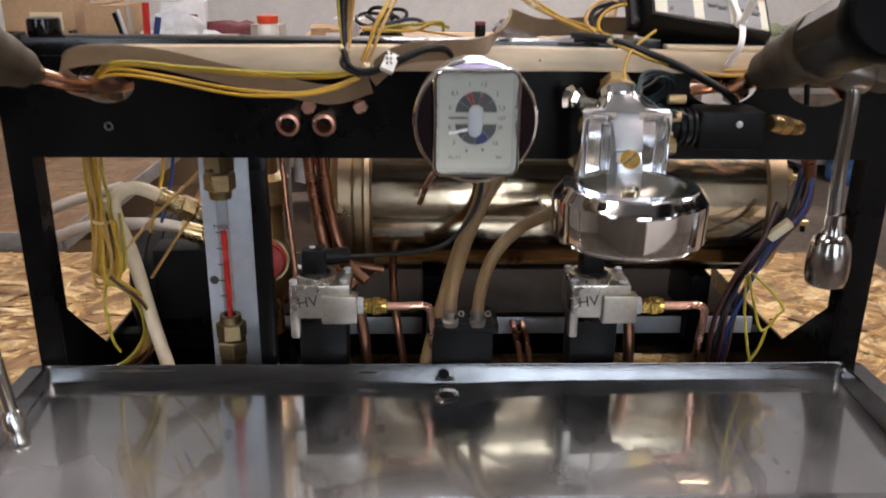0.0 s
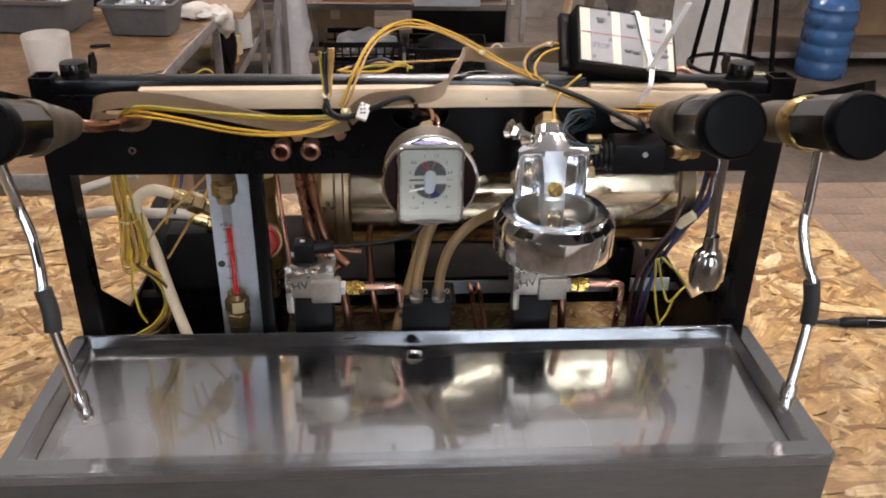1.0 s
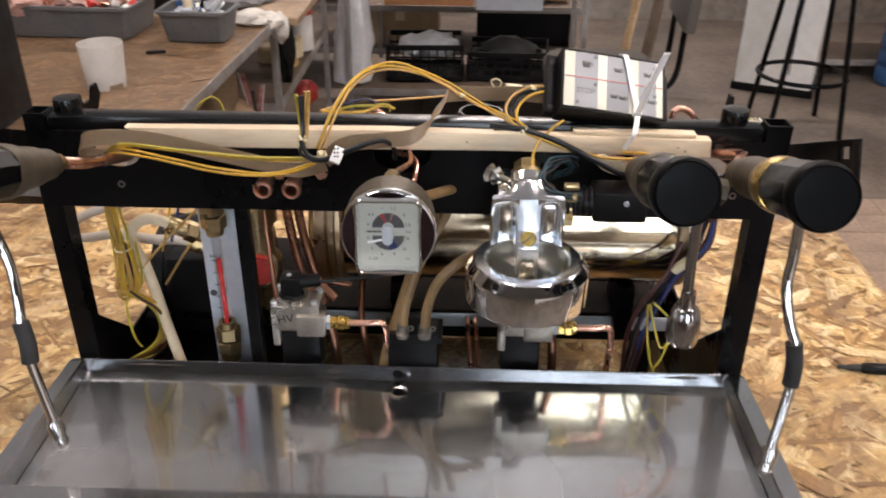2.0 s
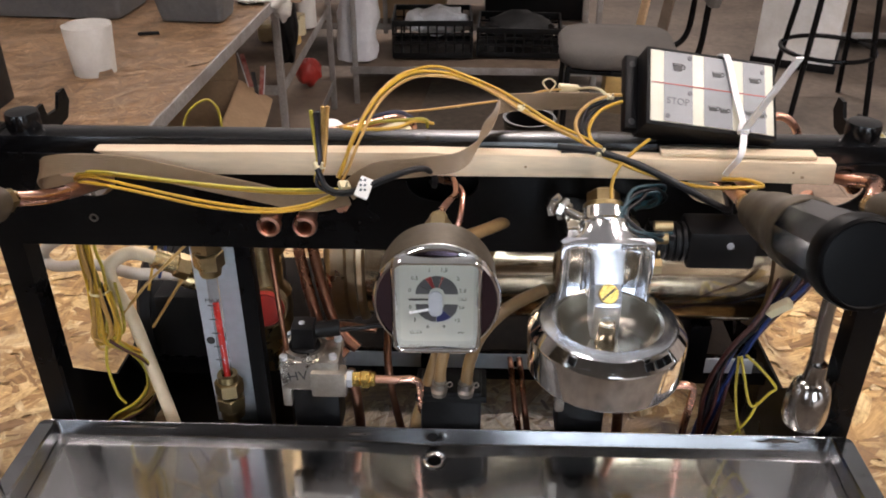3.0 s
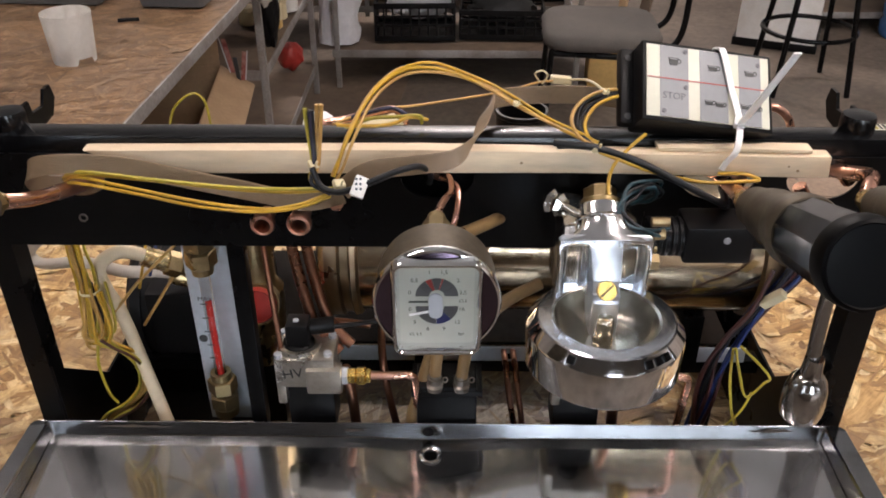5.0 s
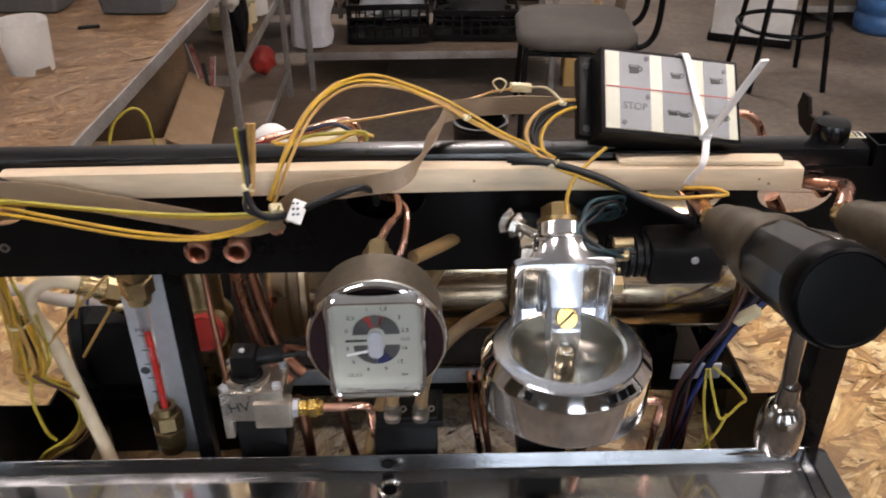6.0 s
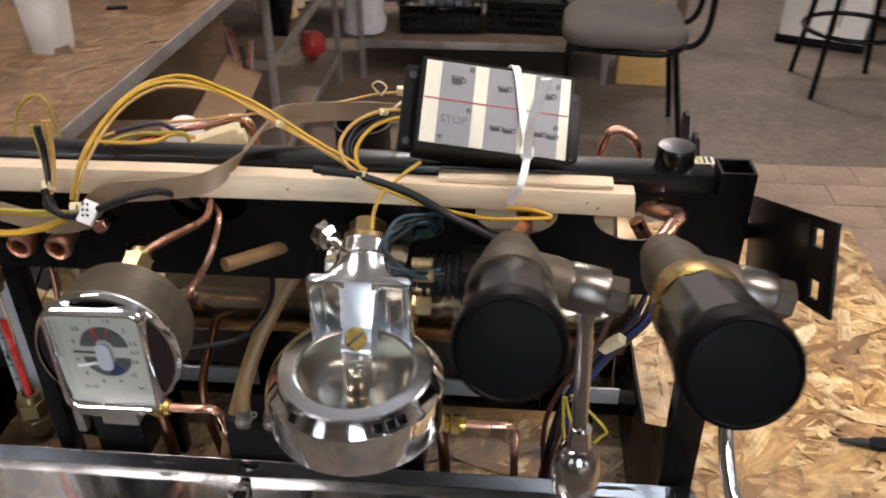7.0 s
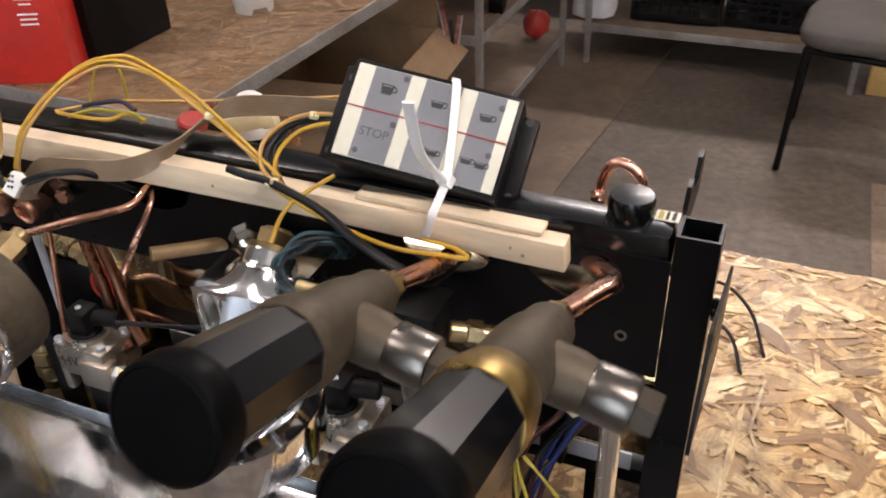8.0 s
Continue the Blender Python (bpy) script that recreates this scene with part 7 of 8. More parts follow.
for nm, c, s, mat in (("body", (-0.990, 0.902, 0.150), (0.325, 0.215, 0.30), BLACK_PLASTIC), ("top", (-0.990, 0.902, 0.308), (0.30, 0.19, 0.018), GREY_TUB), ("grip", (-0.822, 0.905, 0.205), (0.012, 0.03, 0.12), BLACK_PAINT)):
    bm = bmesh.new()
    box(bm, c, s, bev=0.008)
    o = part(nm, bm, mat, app)
    o.matrix_parent_inverse = AI
RB = pose(-0.814, 0.722, 0, 0, 0, 25.5)
rbox = thing("red_box", "red sheet box with white print on the side bench", "box", at=(-0.93, 0.73, 0.0))
RBI = Matrix.Translation((0.93, -0.73, 0))
bm = bmesh.new()
box(bm, (-0.125, 0.075, 0.150), (0.25, 0.15, 0.30), bev=0.003, m=RB)
o = part("body", bm, RED_PAINT, rbox)
o.matrix_parent_inverse = RBI
for k, w in enumerate((0.030, 0.026, 0.032, 0.020, 0.0, 0.034, 0.028, 0.030)):
    if w:
        bm = bmesh.new()
        box(bm, (-0.050 - 0.0, -0.0006, 0.165 - 0.0085 * k), (w, 0.0006, 0.0030), bev=0, m=RB)
        o = part("print_bar", bm, NYLON, rbox)
        o.matrix_parent_inverse = RBI


def carton(name, label, c, w, d, h, turn, flap=0.14, mat=None, tilts=(38, 55, 28, 62)):
    """An open cardboard box with four flaps of its own."""
    mat = mat or CARDBOARD
    t = thing(name, label, "box", "cardboard boxes", at=c)
    M = pose(0, 0, 0, 0, 0, turn)
    th = 0.004
    for nm, cc, s in (("side", (0, -d / 2 + th / 2, h / 2), (w, th, h)), ("side", (0, d / 2 - th / 2, h / 2), (w, th, h)), ("end", (-w / 2 + th / 2, 0, h / 2), (th, d - 2 * th, h)), ("end", (w / 2 - th / 2, 0, h / 2), (th, d - 2 * th, h)),
                      ("bottom", (0, 0, th / 2), (w - 2 * th, d - 2 * th, th))):
        bm = bmesh.new()
        box(bm, cc, s, bev=0.001, m=M)
        part(nm, bm, mat, t)
    for k, (ax, sgn) in enumerate((("y", -1), ("y", 1), ("x", -1), ("x", 1))):
        bm = bmesh.new()
        tilt = tilts[k]
        if ax == "y":
            H_ = Matrix.Translation((0, sgn * d / 2, h)) @ Matrix.Rotation(radians(-sgn * tilt), 4, "X")
            box(bm, (0, 0, flap / 2), (w * 0.98, th, flap), bev=0.001, m=M @ H_)
        else:
            H_ = Matrix.Translation((sgn * w / 2, 0, h)) @ Matrix.Rotation(radians(sgn * tilt), 4, "Y")
            box(bm, (0, 0, flap / 2), (th, d * 0.98, flap), bev=0.001, m=M @ H_)
        part("flap", bm, mat, t)
    return t


torn = carton("cardboard_box", "open brown cardboard box with torn red-printed flap", (-0.885, 1.755, FLOOR), 0.46, 0.49, 0.485, 6, 0.115, None, (165, 4, 150, 125))
for x, y, z, ry, w, h, mat in ((-0.648, 1.985, -0.272, 10, 0.014, 0.105, RED_DULL), (-0.658, 1.9835, -0.270, 12, 0.003, 0.110, BAG_FILM), (-0.606, 1.990, -0.305, -8, 0.013, 0.090, RED_DULL),
                           (-0.597, 1.9885, -0.303, -9, 0.003, 0.092, BAG_FILM), (-0.628, 1.995, -0.330, 4, 0.012, 0.10, INK)):
    bm = bmesh.new()
    box(bm, (x + 0.885, y - 1.755, z - FLOOR), (w, 0.003, h), (0, -ry, 0), 0.0005)
    part("torn_strip", bm, mat, torn, "torn red and white printed strip" if mat is RED_DULL else "")
carton("cardboard_box", "low brown cardboard box under the side bench", (-0.86, 1.20, FLOOR), 0.46, 0.50, 0.28, -4, 0.10, None, (150, 150, 150, 150))
carton("cardboard_box", "brown cardboard box pushed to the back under the bench", (-1.44, 1.62, FLOOR), 0.40, 0.50, 0.44, 3, 0.12)


# ---- racks along the far side ----
def rack(name, label, x0, x1, y0, y1, levels, posts=None, top=None):
    top = top or max(levels)
    t = thing(name, label, "shelf", "racks", at=(0, 0, FLOOR))
    T = Matrix.Translation((0, 0, -FLOOR))
    for z in levels:
        bm = bmesh.new()
        box(bm, ((x0 + x1) / 2, (y0 + y1) / 2, z - 0.012), (x1 - x0, y1 - y0, 0.018), bev=0.002, m=T)
        part("shelf_board", bm, BOARD_FLOOR, t)
        bm = bmesh.new()
        box(bm, ((x0 + x1) / 2, y0 - 0.003, z - 0.016), (x1 - x0, 0.005, 0.032), bev=0.001, m=T)
        part("edge_angle", bm, BENCH_STEEL, t)
        bm = bmesh.new()
        box(bm, (x1 + 0.003, (y0 + y1) / 2, z - 0.016), (0.005, y1 - y0, 0.032), bev=0.001, m=T)
        part("edge_angle", bm, BENCH_STEEL, t)
    for px, py in posts or ((x0, y0), (x1, y0), (x0, y1), (x1, y1)):
        bm = bmesh.new()
        box(bm, (px, py, (top + FLOOR) / 2), (0.022, 0.022, top - FLOOR), bev=0.002, m=T)
        part("post", bm, BENCH_STEEL, t)
    return t


CHIPBOARD = surf("brown_chipboard", (0.30, 0.135, 0.055), 0.6, 0, 0.15, 60, 8, (0.20, 0.09, 0.04), 0.5, 0.1, 0.0004)
WOOD_TOP = surf("worn_worktop", (0.62, 0.43, 0.25), 0.55, 0, 0.2, 60, 9, (0.36, 0.23, 0.13), 0.6, 0.2, 0.0005, stretch=(0.2, 1, 1))
BENCH_TOP = surf("grimy_bench_board", (0.34, 0.235, 0.145), 0.7, 0, 0.25, 50, 7, (0.19, 0.13, 0.085), 0.7, 0.2, 0.0006)
FT = Matrix.Translation((0, 0, -FLOOR))
srack = rack("steel_rack", "steel rack with a worn bench board on top", -1.05, -0.560, 2.05, 3.02, (-0.66, -0.34), top=-0.022)
bm = bmesh.new()
box(bm, (-1.02, 2.335, -0.011), (1.13, 1.07, 0.021), bev=0.002, m=FT @ pose(0, 0, 0, 0, 0, -0.8))
part("worktop", bm, BENCH_TOP, srack, "worn brown bench board")
bm = bmesh.new()
box(bm, (-0.500, 2.845, 0.0022), (0.10, 0.05, 0.004), bev=0.0005, m=FT)
part("edge_tape", bm, YELLOW_WIRE, srack, "yellow strip along the board end")
wtab = rack("work_table", "pale wooden work table on a grey steel frame", -0.49, 0.585, 3.08, 3.58, (-0.62,), posts=((-0.47, 3.095), (0.565, 3.095), (-0.47, 3.56), (0.565, 3.56)), top=-0.044)
wtab["category"] = "table"
bm = bmesh.new()
box(bm, (0.075, 3.37, -0.025), (1.20, 0.66, 0.034), bev=0.003, m=FT)
part("worktop", bm, WOOD_TOP, wtab, "scuffed pale wooden top")
for c, w, d in (((0.048, 3.095), 1.04, 0.03), ((0.048, 3.56), 1.04, 0.03), ((-0.47, 3.3275), 0.03, 0.43), ((0.565, 3.3275), 0.03, 0.43)):
    bm = bmesh.new()
    box(bm, (c[0], c[1], -0.065), (w - 0.03 if w > 0.5 else w, d, 0.044), bev=0.002, m=FT)
    part("top_rail", bm, BENCH_STEEL, wtab)
# drawers hung below the top
for x0, x1, z0, mat, lab in ((-0.305, 0.075, -0.245, CHIPBOARD, "brown chipboard drawer"), (0.090, 0.375, -0.262, ZINC, "pale grey sheet drawer")):
    bm = bmesh.new()
    y0, y1, z1 = 3.075, 3.52, -0.089
    box(bm, ((x0 + x1) / 2, y0, (z0 + z1) / 2), (x1 - x0, 0.014, z1 - z0), bev=0.002, m=FT)
    box(bm, ((x0 + x1) / 2, y1, (z0 + z1) / 2), (x1 - x0, 0.012, z1 - z0), bev=0.002, m=FT)
    for x in (x0 + 0.006, x1 - 0.006):
        box(bm, (x, (y0 + y1) / 2, (z0 + z1) / 2), (0.012, y1 - y0 - 0.014, z1 - z0 - 0.004), bev=0.001, m=FT)
    box(bm, ((x0 + x1) / 2, (y0 + y1) / 2, z0 + 0.008), (x1 - x0 - 0.026, y1 - y0 - 0.016, 0.008), bev=0.001, m=FT)
    part("drawer", bm, mat, wtab, lab)
rack("back_rack", "steel rack with boxes and bottles against the far wall", -1.9, 0.62, 3.75, 4.15, (-0.62, -0.40), posts=((-1.88, 3.77), (-0.4, 3.77), (0.60, 3.77), (-1.88, 4.13), (0.60, 4.13)))
for jx, jy, jr, jh in ((-0.605, 2.46, 0.035, 0.075), (-0.600, 2.57, 0.028, 0.060), (-0.70, 2.50, 0.030, 0.05)):
    jar = thing("jar", "clouded plastic jar half full of yellow paste", "jar", "jars on the rack", at=(jx, jy, -0.333))
    bm = bmesh.new()
    rod(bm, jr, 0, jh, None, 24, 0.004)
    part("body", bm, IVORY, jar)
    bm = bmesh.new()
    rod(bm, jr + 0.0008, 0.003, jh * 0.42, None, 24, 0.002)
    part("paste", bm, YELLOW_BOX if jr > 0.03 else IVORY, jar, "yellow paste behind the clouded wall")
    bm = bmesh.new()
    rod(bm, jr * 1.05, jh - 0.002, jh + 0.014, None, 24, 0.002)
    part("lid", bm, IVORY, jar)


def crumpled(bm, c, rx, ry, rz, seed, n=3, rough=0.35):
    """A creased soft body."""
    tmp = bmesh.new()
    bmesh.ops.create_icosphere(tmp, subdivisions=n, radius=1.0)
    for v in tmp.verts:
        k = 1 + rough * noise.noise(v.co * 2.3 + Vector((seed, 0, 0))) + rough * 0.5 * noise.noise(v.co * 6 + Vector((0, seed, 0)))
        v.co *= k
    merge(bm, tmp, Matrix.Translation(c) @ Matrix.Diagonal((rx, ry, rz, 1)))


bm = bmesh.new()
tmp = bmesh.new()
N = 28
rings = []
for j in range(15):
    z = j / 14
    row = []
    for i in range(N):
        a = 2 * math.pi * i / N
        r = 0.088 * (1 - 0.30 * z ** 3) * (1 + 0.20 * noise.noise(Vector((math.cos(a) * 2, math.sin(a) * 2, z * 5))) + 0.08 * noise.noise(Vector((math.cos(a) * 7, math.sin(a) * 7, z * 12))))
        row.append(tmp.verts.new((-0.470 + 0.025 * z + 0.98 * r * math.cos(a), 3.165 + 0.62 * r * math.sin(a), -0.611 + 0.40 * z + (0.02 * noise.noise(Vector((a * 2, 3, 1))) if j == 14 else 0))))
    rings.append(row)
for a, b in zip(rings, rings[1:]):
    for k in range(N):
        tmp.faces.new((a[k], a[(k + 1) % N], b[(k + 1) % N], b[k]))
tmp.faces.new(rings[0][::-1])
tmp.faces.new(rings[-1])
merge(bm, tmp)
solo("white_sack", bm, SACK, "tall crumpled white plastic sack on the low rack", "sack", sharp=60)


# ---- clutter on the far bench board and the work table ----
CLOTH_PALE = surf("pale_cloth", (0.66, 0.63, 0.58), 0.9, 0, 0.15, 120, 14, (0.5, 0.46, 0.40), 0.5, 0.4, 0.001)
MAROON = surf("maroon_cloth", (0.16, 0.035, 0.045), 0.85, 0, 0.3, 90, 12, (0.30, 0.20, 0.20), 0.5, 0.4, 0.001)
PINK = surf("pinkish_cloth", (0.52, 0.33, 0.28), 0.85, 0, 0.3, 90, 12, (0.34, 0.12, 0.09), 0.6, 0.4, 0.001)
GREEN_CLOTH = surf("olive_cloth", (0.19, 0.20, 0.125), 0.9, 0, 0.2, 90, 10, (0.30, 0.34, 0.24), 0.5, 0.4, 0.001)
GREY_CLOTH = surf("grey_cloth", (0.23, 0.23, 0.245), 0.85, 0, 0.2, 90, 10, (0.36, 0.36, 0.37), 0.5, 0.4, 0.001)
TAN_CARD = surf("tan_tube", (0.52, 0.28, 0.15), 0.6, 0, 0.1, 90, 10, (0.40, 0.21, 0.12), 0.4, 0.1, 0.0004)
ORANGE_RED = surf("orange_red_plastic", (0.68, 0.075, 0.022), 0.4, 0, 0.08, 90, 10, (0.5, 0.05, 0.02), 0.3, 0.05)


def soft(name, label, cat, mat, lumps, group=""):
    """A soft creased thing of a few lumps: centre, half sizes, seed."""
    bm = bmesh.new()
    for c, r, seed in lumps:
        crumpled(bm, c, *r, seed, 3, 0.38)
    return solo(name, bm, mat, label, cat, group, sharp=60)


def lidded(name, label, x, y, z, r, h, mat, lid, lid_label, neck=0.7, cat="jar"):
    """A round bottle or jar with shoulder, neck and screw lid."""
    t = thing(name, label, cat, at=(x, y, z))
    bm = bmesh.new()
    lathe(bm, [(0, 0), (r * 0.94, 0), (r, 0.004), (r, h * 0.72), (r * 0.93, h * 0.80), (r * neck, h * 0.86), (r * neck, h * 0.90), (0, h * 0.90)], None, 24)
    part("body", bm, mat, t)
    bm = bmesh.new()
    lathe(bm, [(r * neck * 1.10, h * 0.84), (r * neck * 1.12, h * 0.99), (r * neck * 1.0, h), (0, h)], None, 24)
    part("lid", bm, lid, t, lid_label)
    return t


def packed(name, label, c, s, turn, mat, tape, cat="box"):
    """A closed carton with a taped seam and a slightly open lid edge."""
    t = thing(name, label, cat, "boxes on the benches", at=c)
    M = pose(0, 0, 0, 0, 0, turn)
    bm = bmesh.new()
    box(bm, (0, 0, s[2] / 2), s, bev=0.004, m=M)
    part("body", bm, mat, t)
    bm = bmesh.new()
    box(bm, (-s[0] * 0.252, 0, s[2] + 0.0035), (s[0] * 0.49, s[1] * 0.98, 0.004), (0, -1.5, 0), 0.001, m=M)
    part("flap", bm, mat, t)
    bm = bmesh.new()
    box(bm, (s[0] * 0.1, -s[1] / 2 - 0.0008, s[2] * 0.62), (s[0] * 0.45, 0.001, s[2] * 0.3), bev=0, m=M)
    part("sticker", bm, tape, t)
    return t


lidded("bottle", "white plastic bottle with orange-red cap on the bench board", -0.520, 2.47, 0.001, 0.036, 0.165, WHITE_PLASTIC, ORANGE_RED, "orange-red cap", 0.9, "bottle")
lidded("jar", "white jar with red lid on the rack shelf", -0.595, 2.68, -0.3325, 0.045, 0.165, WHITE_PLASTIC, RED_PAINT, "red lid", 0.95)
lidded("jar", "pale green glass jar on the bench board", -0.600, 2.32, 0.001, 0.033, 0.090, IVORY, GREEN_GLASS, "green lid", 0.8)
lidded("jar", "white cup-shaped jar with grey lid on the bench board", -0.905, 2.00, 0.001, 0.034, 0.072, WHITE_PLASTIC, GREY_HOSE, "", 0.95)
lidded("jar", "squat black jar on the bench board", -0.868, 1.90, 0.001, 0.046, 0.085, BLACK_PLASTIC, BLACK_PAINT, "", 0.9)
can = thing("tool_canister", "tan cardboard tube holding a few tools", "canister", at=(-0.795, 1.95, 0.001))
bm = bmesh.new()
ring(bm, 0.028, 0.033, 0.0, 0.125, None, 24)
rod(bm, 0.028, 0.0, 0.004, None, 24)
part("tube", bm, TAN_CARD, can)
for dx, dy, tx, ty, r, h, mat, nm in ((0.010, 0.005, 0.02, 0.0, 0.010, 0.24, RED_PAINT, "red_handle"), (-0.012, 0.0, -0.035, 0.01, 0.008, 0.23, GREY_HOSE, "grey_file"), (0.0, -0.012, -0.06, 0.0, 0.006, 0.22, ZINC, "steel_rod"),
                                      (0.012, -0.008, 0.05, 0.01, 0.009, 0.20, BLUE_WIRE, "blue_handle"), (-0.010, 0.012, -0.075, 0.02, 0.009, 0.21, BLACK_PLASTIC, "black_handle")):
    bm = bmesh.new()
    sweep(bm, [(dx, dy, 0.006), (dx + (tx - dx) * 0.5, dy + (ty - dy) * 0.5, h * 0.5), (tx, ty, h)], r, 10, 4, None)
    part(nm, bm, mat, can)
# cartons and bags behind
packed("carton", "tan cardboard carton at the back of the bench board", (-1.335, 2.66, 0.001), (0.24, 0.22, 0.21), 4, CARDBOARD, IVORY)
packed("carton", "tan cardboard carton beside the tools", (-1.080, 2.60, 0.001), (0.13, 0.20, 0.19), -6, CARDBOARD, CARDBOARD)
packed("carton", "small black box on the bench board", (-1.00, 2.20, 0.001), (0.075, 0.09, 0.05), 10, BLACK_PLASTIC, GREY_TUB)
packed("carton", "flat brown box among the tools", (-0.700, 2.12, 0.001), (0.14, 0.12, 0.045), 12, CARDBOARD, IVORY)
packed("carton", "small white and blue box among the bags", (-0.770, 2.16, 0.001), (0.05, 0.05, 0.085), -8, SACK, BLUE_PLASTIC)
packed("carton", "small yellow box among the bags", (-0.715, 2.235, 0.001), (0.028, 0.04, 0.06), 15, YELLOW_WIRE, YELLOW_WIRE)
packed("carton", "white carton at the back of the bench board", (-0.875, 2.76, 0.001), (0.16, 0.13, 0.19), 8, SACK, MAROON)
packed("carton", "grey plastic case at the back of the bench board", (-0.560, 2.72, 0.001), (0.10, 0.14, 0.11), -5, GREY_HOSE, BLACK_PLASTIC)
packed("carton", "small maroon packet on the bench board", (-0.560, 2.58, 0.001), (0.06, 0.05, 0.045), 20, MAROON, MAROON)
packed("carton", "low grey parts box on the bench board", (-0.735, 1.90, 0.001), (0.11, 0.09, 0.055), 14, GREY_TUB, ZINC)
soft("rag", "pale grey rag on the bench board", "rag", GREY_CLOTH, (((-0.620, 1.93, 0.022), (0.06, 0.05, 0.024), 44),))
soft("rag", "flat grey rag near the board edge", "rag", GREY_CLOTH, (((-0.58, 2.02, 0.016), (0.05, 0.05, 0.018), 45),))
soft("rag", "brown rag among the jars", "rag", TAN_CARD, (((-0.97, 2.06, 0.03), (0.06, 0.05, 0.032), 46),))
soft("film_bag", "crumpled white film beside the canister", "bag", SACK, (((-0.715, 2.02, 0.035), (0.055, 0.05, 0.038), 47),))
soft("film_bag", "crumpled white film between the jars", "bag", SACK, (((-0.665, 2.28, 0.03), (0.05, 0.06, 0.033), 48),))
bm = bmesh.new()
sweep(bm, [(-0.93 + 0.055 * math.cos(k * 0.7), 2.34 + 0.055 * math.sin(k * 0.7), 0.012 + 0.0026 * k) for k in range(28)], 0.0075, 8, 3)
solo("coiled_hose", bm, GREY_HOSE, "coil of grey hose on the bench board", "hose")
soft("grey_bag", "slumped grey plastic bag on the bench board", "bag", GREY_CLOTH, (((-1.150, 2.20, 0.062), (0.072, 0.06, 0.068), 31), ((-1.105, 2.17, 0.035), (0.06, 0.05, 0.036), 32)))
soft("film_bag", "crumpled pale plastic bags piled on the bench board", "bag", BAG_FILM, (((-0.86, 2.55, 0.075), (0.11, 0.09, 0.085), 33), ((-0.82, 2.47, 0.045), (0.075, 0.07, 0.048), 34), ((-0.78, 2.60, 0.05), (0.08, 0.08, 0.055), 35)))
soft("red_bag", "maroon and white bag slumped at the back of the bench", "bag", MAROON, (((-0.70, 2.76, 0.060), (0.125, 0.07, 0.063), 36), ((-0.62, 2.72, 0.035), (0.06, 0.06, 0.038), 37)))
soft("cloth", "white cloth with yellow stains over the bench corner", "cloth", CLOTH_PALE, (((-0.545, 1.735, 0.018), (0.045, 0.05, 0.020), 38), ((-0.498, 1.765, 0.000), (0.035, 0.04, 0.024), 39), ((-0.478, 1.800, -0.025), (0.024, 0.03, 0.04), 40)))
soft("rag", "pinkish and red rags heaped in the crate", "rag", PINK, (((-1.06, 1.66, 0.105), (0.085, 0.07, 0.045), 41), ((-0.96, 1.62, 0.090), (0.07, 0.06, 0.035), 42), ((-1.11, 1.58, 0.085), (0.06, 0.05, 0.035), 43)))
case = thing("grey_case", "grey metal case with a dark knob on the bench board", "case", at=(-0.690, 2.50, 0.001))
bm = bmesh.new()
box(bm, (0, 0, 0.047), (0.115, 0.10, 0.094), bev=0.008)
part("body", bm, GREY_HOSE, case)
bm = bmesh.new()
lathe(bm, [(0, 0.022), (0.012, 0.022), (0.016, 0.018), (0.017, 0), (0, 0)], pose(0.01, -0.050, 0.055, 90, 0, 0), 20)
part("knob", bm, BLACK_PLASTIC, case)
# bent pale hose ends and tools in the grey tub
for k, (pts, r, mat, lab) in enumerate(((((-0.66, 1.57, 0.03), (-0.668, 1.58, 0.10), (-0.690, 1.59, 0.135), (-0.712, 1.60, 0.125)), 0.013, CREAM_HOSE, "bent pale hose end in the grey tub"),
                                        (((-0.62, 1.55, 0.04), (-0.590, 1.56, 0.085), (-0.560, 1.58, 0.125)), 0.007, ZINC, "steel tool handle standing in the grey tub"),
                                        (((-0.64, 1.60, 0.04), (-0.625, 1.61, 0.10), (-0.585, 1.62, 0.112)), 0.011, BLACK_PLASTIC, "black tool handle standing in the grey tub"))):
    bm = bmesh.new()
    sweep(bm, pts, r, 12, 6)
    solo("hose_end" if k == 0 else "tool", bm, mat, lab, "hose" if k == 0 else "tool")
# on the work table
rnd = random.Random(61)
heap_c = thing("cable_heap", "tangled heap of black cables on the work table", "cables", at=(-0.16, 3.28, -0.0075))
HI = Matrix.Translation((0.16, -3.28, 0.0075))
for k in range(9):
    bm = bmesh.new()
    cx, cy, rr_ = rnd.uniform(-0.22, -0.10), rnd.uniform(3.20, 3.36), rnd.uniform(0.045, 0.085)
    tilt, turn = rnd.uniform(-0.5, 0.9), rnd.uniform(0, 6.3)
    pts = []
    for q in range(13):
        a = 2 * math.pi * q / 12 * rnd.uniform(0.97, 1.03)
        u, w = rr_ * math.cos(a), rr_ * math.sin(a)
        pts.append((cx + u * math.cos(turn) - w * math.sin(turn) * 0.7, cy + u * math.sin(turn) + w * math.cos(turn) * 0.7, max(0.0, 0.054 + abs(tilt) * w + 0.009 * k - 0.02)))
    sweep(bm, pts, 0.0085, 8, 4)
    part("coil", bm, BLACK_WIRE, heap_c).matrix_parent_inverse = HI
bm = bmesh.new()
crumpled(bm, (-0.16, 3.28, 0.025), 0.095, 0.08, 0.032, 52, 3, 0.35)
part("bundle", bm, BLACK_WIRE, heap_c).matrix_parent_inverse = HI
